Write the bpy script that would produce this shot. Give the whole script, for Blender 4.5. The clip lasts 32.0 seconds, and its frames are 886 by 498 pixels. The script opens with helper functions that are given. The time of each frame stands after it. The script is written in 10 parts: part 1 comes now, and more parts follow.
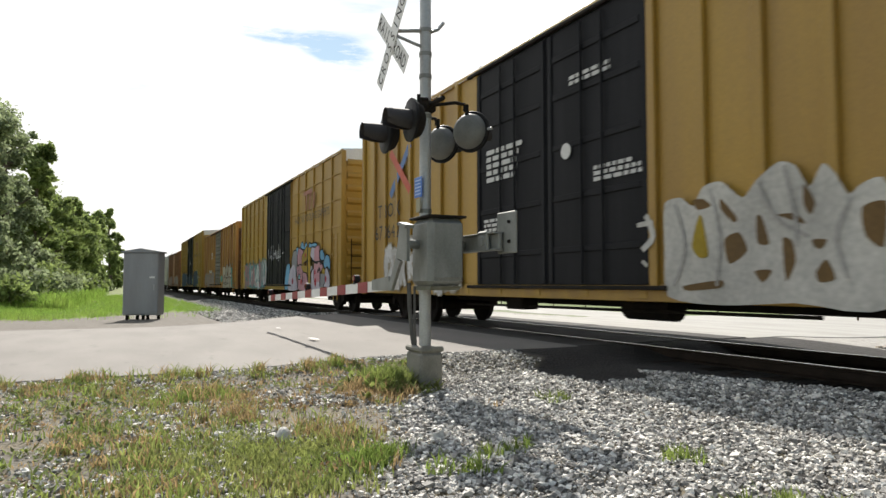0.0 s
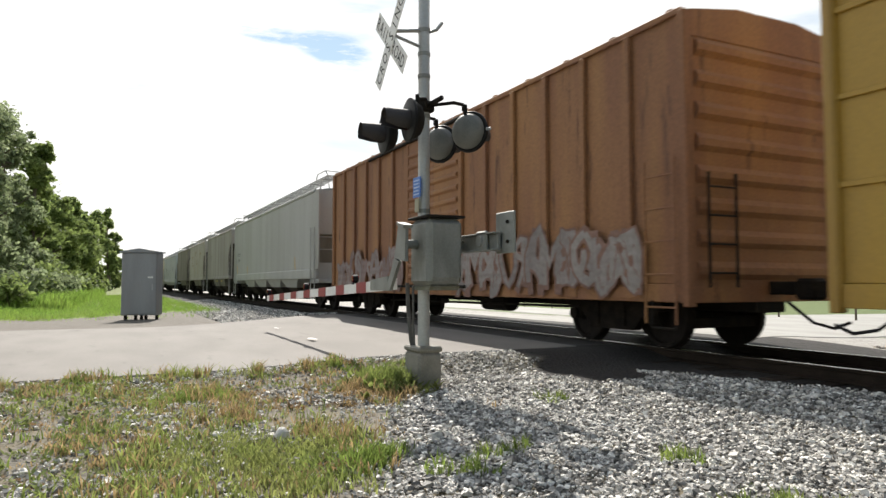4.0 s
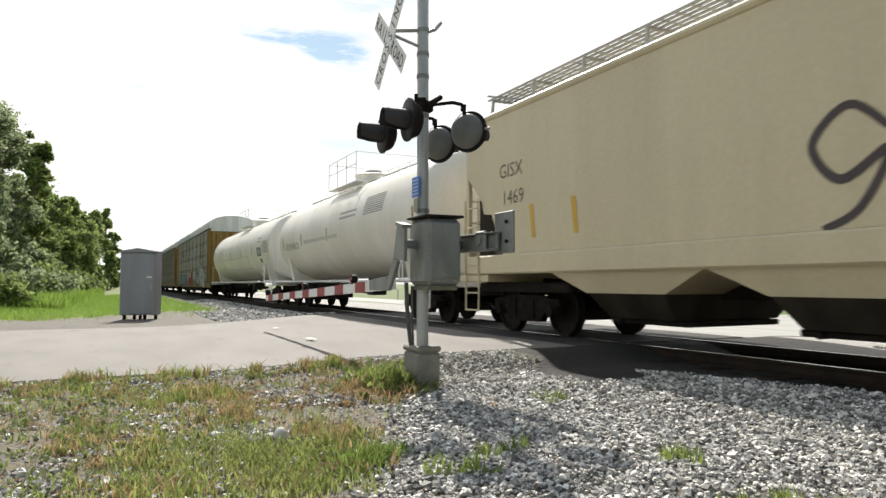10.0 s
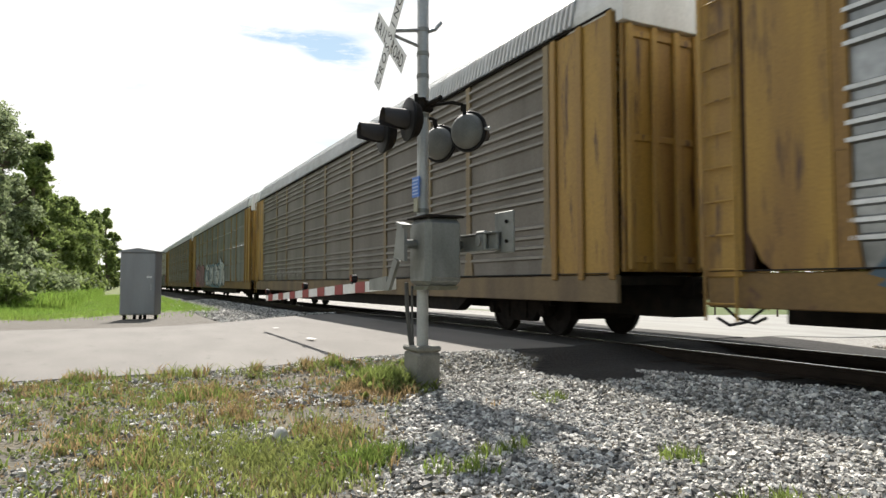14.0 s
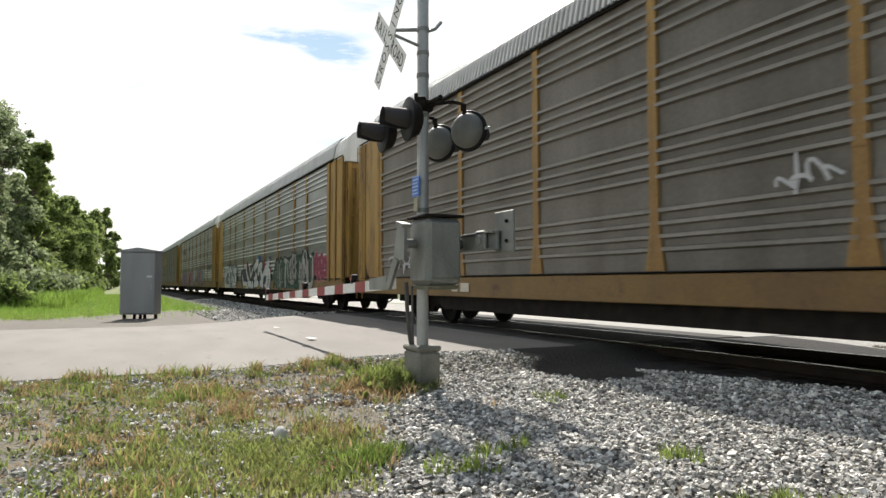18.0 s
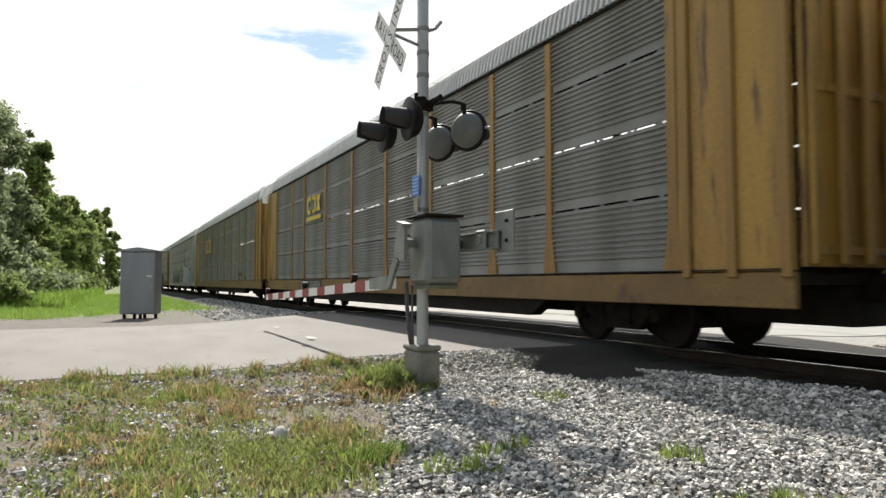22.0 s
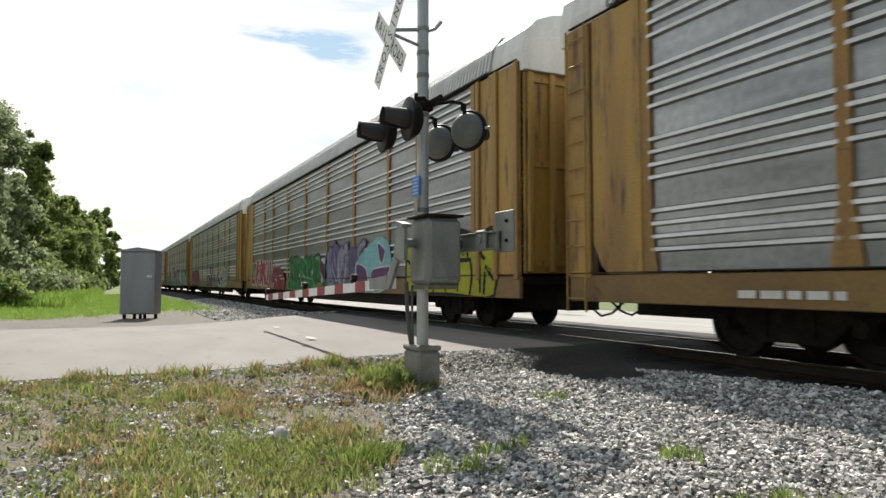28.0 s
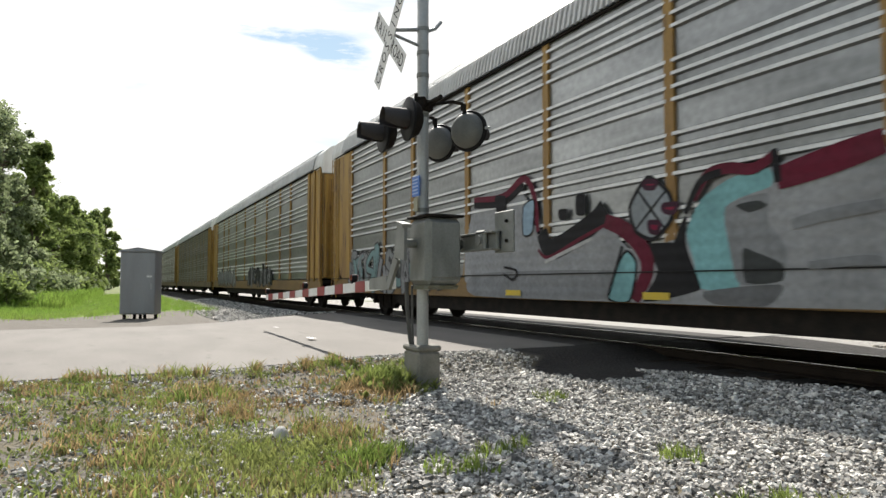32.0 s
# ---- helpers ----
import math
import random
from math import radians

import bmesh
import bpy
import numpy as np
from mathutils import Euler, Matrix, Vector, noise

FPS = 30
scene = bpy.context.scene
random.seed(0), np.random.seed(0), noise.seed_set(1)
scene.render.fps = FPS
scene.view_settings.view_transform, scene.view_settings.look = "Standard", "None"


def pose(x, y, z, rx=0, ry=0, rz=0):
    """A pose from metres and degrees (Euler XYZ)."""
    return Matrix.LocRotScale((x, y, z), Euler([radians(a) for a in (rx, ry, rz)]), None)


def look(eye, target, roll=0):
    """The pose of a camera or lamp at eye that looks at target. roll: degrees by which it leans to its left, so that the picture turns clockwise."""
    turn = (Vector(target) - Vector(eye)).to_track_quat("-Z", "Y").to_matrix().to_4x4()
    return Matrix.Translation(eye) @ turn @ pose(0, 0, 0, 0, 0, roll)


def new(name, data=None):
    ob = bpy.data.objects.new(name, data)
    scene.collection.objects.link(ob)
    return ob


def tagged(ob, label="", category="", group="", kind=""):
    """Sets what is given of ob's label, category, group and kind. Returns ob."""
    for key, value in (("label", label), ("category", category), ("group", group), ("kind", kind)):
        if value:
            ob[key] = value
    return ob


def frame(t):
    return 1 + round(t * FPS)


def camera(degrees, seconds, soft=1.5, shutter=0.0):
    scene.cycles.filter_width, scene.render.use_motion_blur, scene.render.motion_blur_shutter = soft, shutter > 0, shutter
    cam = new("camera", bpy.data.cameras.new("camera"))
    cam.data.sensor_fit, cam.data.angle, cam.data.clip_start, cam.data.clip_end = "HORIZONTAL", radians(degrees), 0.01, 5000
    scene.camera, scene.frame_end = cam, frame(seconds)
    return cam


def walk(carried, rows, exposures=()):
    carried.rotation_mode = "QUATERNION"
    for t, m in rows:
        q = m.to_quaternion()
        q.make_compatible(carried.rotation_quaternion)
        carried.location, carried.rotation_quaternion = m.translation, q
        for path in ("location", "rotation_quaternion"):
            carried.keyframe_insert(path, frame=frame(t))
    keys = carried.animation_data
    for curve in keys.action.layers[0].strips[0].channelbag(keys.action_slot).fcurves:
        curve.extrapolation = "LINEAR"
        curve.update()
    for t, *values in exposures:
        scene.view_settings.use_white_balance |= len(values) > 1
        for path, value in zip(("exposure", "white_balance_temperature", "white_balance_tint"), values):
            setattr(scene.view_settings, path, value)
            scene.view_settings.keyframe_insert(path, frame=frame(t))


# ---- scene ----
# Axes: x along the track (the train runs towards +x), y across it, z = 0 on the rail heads.
TRACK_Y = 8.21
SPEED = 18.28
EYE = Vector((0.0, 0.0, 0.945))
HEADING = 26.18
DUR = 32.0


def aim(yaw, pitch, roll=0.0):
    a, b = radians(HEADING + yaw), radians(2.91 + pitch)
    way = Vector((-math.cos(a) * math.cos(b), math.sin(a) * math.cos(b), math.sin(b)))
    return look(EYE, EYE + way, roll)


cam = camera(66.3, DUR, soft=1.45, shutter=0.10)
walk(cam, [(0, aim(-0.21, 0.04)), (1.0, aim(-0.12, 0.05)), (3.0, aim(-0.1, 0.05)), (6.0, aim(-0.05, 0.03)),
           (9.0, aim(0.0, 0.03)), (14.0, aim(0.0, 0.02)), (22.0, aim(0.0, -0.05)), (32.0, aim(0.0, -0.03))],
     exposures=[(0, 0.5), (9.6, 0.52), (10.8, 0.33), (12.2, 0.33), (13.0, 0.49), (25.0, 0.46), (28.5, 0.40), (32, 0.48)])

# ---- light ----
SUN_TO = Vector((-1.08, 0.26, 1.0)).normalized()
sun = new("sun", bpy.data.lights.new("sun", "SUN"))
sun.data.energy, sun.data.angle, sun.data.color = 5.0, radians(0.6), (1.0, 0.95, 0.87)
sun.matrix_world = look(SUN_TO * 100, (0, 0, 0))

world = bpy.data.worlds.new("sky")
scene.world = world
world.use_nodes = True
wn, wl = world.node_tree.nodes, world.node_tree.links
wn.clear()
w_out, w_bg = wn.new("ShaderNodeOutputWorld"), wn.new("ShaderNodeBackground")
w_sky, w_mix = wn.new("ShaderNodeTexSky"), wn.new("ShaderNodeMix")
w_sky.sky_type, w_sky.sun_disc = "NISHITA", False
w_sky.sun_elevation = math.asin(SUN_TO.z)
w_sky.sun_rotation = math.atan2(SUN_TO.x, SUN_TO.y)
w_sky.air_density, w_sky.dust_density = 1.6, 0.2
w_co, w_map = wn.new("ShaderNodeTexCoord"), wn.new("ShaderNodeMapping")
w_map.inputs["Scale"].default_value = (1.0, 1.0, 5.5)
w_map.inputs["Location"].default_value = (0.35, 0.1, 0.0)
w_noise, w_ramp = wn.new("ShaderNodeTexNoise"), wn.new("ShaderNodeValToRGB")
w_noise.inputs["Scale"].default_value, w_noise.inputs["Detail"].default_value = 2.2, 7.0
w_noise.inputs["Roughness"].default_value, w_noise.inputs["Distortion"].default_value = 0.55, 0.6
w_ramp.color_ramp.elements[0].position, w_ramp.color_ramp.elements[1].position = 0.40, 0.62
w_mix.data_type = "RGBA"
w_mix.inputs[7].default_value = (10.9, 10.8, 10.6, 1.0)
wl.new(w_co.outputs["Generated"], w_map.inputs["Vector"])
wl.new(w_map.outputs["Vector"], w_noise.inputs["Vector"])


def sky_math(op, a, b):
    k = wn.new("ShaderNodeMath")
    k.operation = op
    for i, s in enumerate((a, b)):
        if isinstance(s, (int, float)):
            k.inputs[i].default_value = s
        else:
            wl.new(s, k.inputs[i])
    return k.outputs[0]


def sky_dot(v, shift=0.0):
    k = wn.new("ShaderNodeVectorMath")
    k.operation = "DOT_PRODUCT"
    wl.new(w_co.outputs["Generated"], k.inputs[0])
    k.inputs[1].default_value = v
    return sky_math("SUBTRACT", k.outputs["Value"], shift)


def sky_break(centre, end, half_long, half_thick):
    """A long thin break in the cloud about a direction of the sky, drawn out towards a second one: 1 in its middle, 0 outside."""
    c, e = Vector(centre).normalized(), Vector(end).normalized()
    u = (e - c).normalized()
    w = u.cross(c).normalized()
    a = sky_math("DIVIDE", sky_dot(u, u.dot(c)), half_long)
    b = sky_math("DIVIDE", sky_dot(w, w.dot(c)), half_thick)
    d = sky_math("ADD", sky_math("MULTIPLY", a, a), sky_math("MULTIPLY", b, b))
    d = sky_math("ADD", d, sky_math("MULTIPLY", sky_math("MAXIMUM", sky_math("MULTIPLY", sky_dot(c), -10.0), 0.0), 1.0))
    return sky_math("MAXIMUM", sky_math("SUBTRACT", 1.0, d), 0.0)


# a cloud bank on the sun's side that thins out to broken cloud on the other
w_bank = sky_math("MULTIPLY", sky_dot((-0.97, 0.24, 0.0)), 0.17)
w_cover = sky_math("ADD", w_noise.outputs["Fac"], w_bank)
w_wisp = wn.new("ShaderNodeTexNoise")
w_wisp.inputs["Scale"].default_value, w_wisp.inputs["Detail"].default_value, w_wisp.inputs["Roughness"].default_value = 14.0, 8.0, 0.65
wl.new(w_map.outputs["Vector"], w_wisp.inputs["Vector"])
w_thin = sky_math("MAXIMUM", sky_math("MULTIPLY", sky_math("SUBTRACT", w_wisp.outputs["Fac"], 0.36), 3.4), 0.0)
w_cover = sky_math("SUBTRACT", w_cover, sky_math("MULTIPLY", sky_break((-0.904, 0.275, 0.327), (-0.895, 0.318, 0.318), 0.06, 0.026), sky_math("MULTIPLY", w_thin, 0.425)))
w_cover = sky_math("SUBTRACT", w_cover, sky_math("MULTIPLY", sky_break((-0.921, 0.185, 0.342), (-0.904, 0.275, 0.330), 0.10, 0.014), sky_math("MULTIPLY", w_thin, 0.306)))
wl.new(w_cover, w_ramp.inputs["Fac"])
wl.new(w_ramp.outputs["Color"], w_mix.inputs[0])
wl.new(w_sky.outputs["Color"], w_mix.inputs[6])
wl.new(w_mix.outputs[2], w_bg.inputs["Color"])
w_bg.inputs["Strength"].default_value = 0.078
wl.new(w_bg.outputs["Background"], w_out.inputs["Surface"])


# ---- materials ----
def mat(name, base, rough=0.7, metal=0.0, second=None, mix=0.4, scale=6.0, stretch=(1, 1, 1), fine=0.12, fine_scale=60.0,
        bump=0.15, island=0.0, each=0.0, rust=None, rust_at=0.62):
    """A surface with grain and stains: base and second colour by a broad noise, brightness by a fine one, rust in patches."""
    m = bpy.data.materials.new(name)
    m.use_nodes = True
    n, l = m.node_tree.nodes, m.node_tree.links
    b = n["Principled BSDF"]
    b.inputs["Roughness"].default_value, b.inputs["Metallic"].default_value = rough, metal
    co, mp = n.new("ShaderNodeTexCoord"), n.new("ShaderNodeMapping")
    mp.inputs["Scale"].default_value = stretch
    l.new(co.outputs["Object"], mp.inputs["Vector"])
    n1, n2 = n.new("ShaderNodeTexNoise"), n.new("ShaderNodeTexNoise")
    n1.inputs["Scale"].default_value, n1.inputs["Detail"].default_value = scale, 6.0
    n2.inputs["Scale"].default_value, n2.inputs["Detail"].default_value = fine_scale, 4.0
    l.new(mp.outputs["Vector"], n1.inputs["Vector"])
    l.new(co.outputs["Object"], n2.inputs["Vector"])
    r1 = n.new("ShaderNodeMapRange")
    r1.inputs[1].default_value, r1.inputs[2].default_value = 0.38, 0.66
    r1.inputs[3].default_value, r1.inputs[4].default_value = 0.0, mix
    l.new(n1.outputs["Fac"], r1.inputs[0])
    m1 = n.new("ShaderNodeMix")
    m1.data_type = "RGBA"
    m1.inputs[6].default_value = (*base, 1)
    m1.inputs[7].default_value = (*(second or [c * 0.6 for c in base]), 1)
    l.new(r1.outputs[0], m1.inputs[0])
    colour = m1.outputs[2]
    if rust:
        n3, r3, m3 = n.new("ShaderNodeTexNoise"), n.new("ShaderNodeMapRange"), n.new("ShaderNodeMix")
        n3.inputs["Scale"].default_value, n3.inputs["Detail"].default_value = scale * 2.3, 8.0
        n3.inputs["Roughness"].default_value = 0.7
        l.new(mp.outputs["Vector"], n3.inputs["Vector"])
        r3.inputs[1].default_value, r3.inputs[2].default_value = rust_at, rust_at + 0.1
        l.new(n3.outputs["Fac"], r3.inputs[0])
        m3.data_type = "RGBA"
        m3.inputs[7].default_value = (*rust, 1)
        l.new(r3.outputs[0], m3.inputs[0])
        l.new(colour, m3.inputs[6])
        colour = m3.outputs[2]
    r2 = n.new("ShaderNodeMapRange")
    r2.inputs[1].default_value, r2.inputs[2].default_value = 0.3, 0.7
    r2.inputs[3].default_value, r2.inputs[4].default_value = 1.0 - fine, 1.0 + fine
    l.new(n2.outputs["Fac"], r2.inputs[0])
    value = r2.outputs[0]
    for amount, source in ((island, "island"), (each, "each")):
        if amount:
            rnd = n.new("ShaderNodeNewGeometry").outputs["Random Per Island"] if source == "island" else n.new("ShaderNodeObjectInfo").outputs["Random"]
            r4, mu = n.new("ShaderNodeMapRange"), n.new("ShaderNodeMath")
            r4.inputs[3].default_value, r4.inputs[4].default_value = 1.0 - amount, 1.0 + amount
            l.new(rnd, r4.inputs[0])
            mu.operation = "MULTIPLY"
            l.new(r4.outputs[0], mu.inputs[0])
            l.new(value, mu.inputs[1])
            value = mu.outputs[0]
    hs = n.new("ShaderNodeHueSaturation")
    l.new(colour, hs.inputs["Color"])
    l.new(value, hs.inputs["Value"])
    l.new(hs.outputs["Color"], b.inputs["Base Color"])
    if bump:
        bp = n.new("ShaderNodeBump")
        bp.inputs["Strength"].default_value, bp.inputs["Distance"].default_value = bump, 0.01
        l.new(n2.outputs["Fac"], bp.inputs["Height"])
        l.new(bp.outputs["Normal"], b.inputs["Normal"])
    return m


def leafy(name, base, second, scale=0.5):
    m = mat(name, base, 0.78, 0, second, 0.8, scale, fine=0.1, fine_scale=3, bump=0, island=0.45)
    b = m.node_tree.nodes["Principled BSDF"]
    out = m.node_tree.nodes["Material Output"]
    tr, ad = m.node_tree.nodes.new("ShaderNodeBsdfTranslucent"), m.node_tree.nodes.new("ShaderNodeMixShader")
    src = b.inputs["Base Color"].links[0].from_socket
    m.node_tree.links.new(src, tr.inputs["Color"])
    ad.inputs[0].default_value = 0.5
    m.node_tree.links.new(b.outputs[0], ad.inputs[1])
    m.node_tree.links.new(tr.outputs[0], ad.inputs[2])
    m.node_tree.links.new(ad.outputs[0], out.inputs["Surface"])
    return m


STREAK = (1.0, 1.0, 0.12)
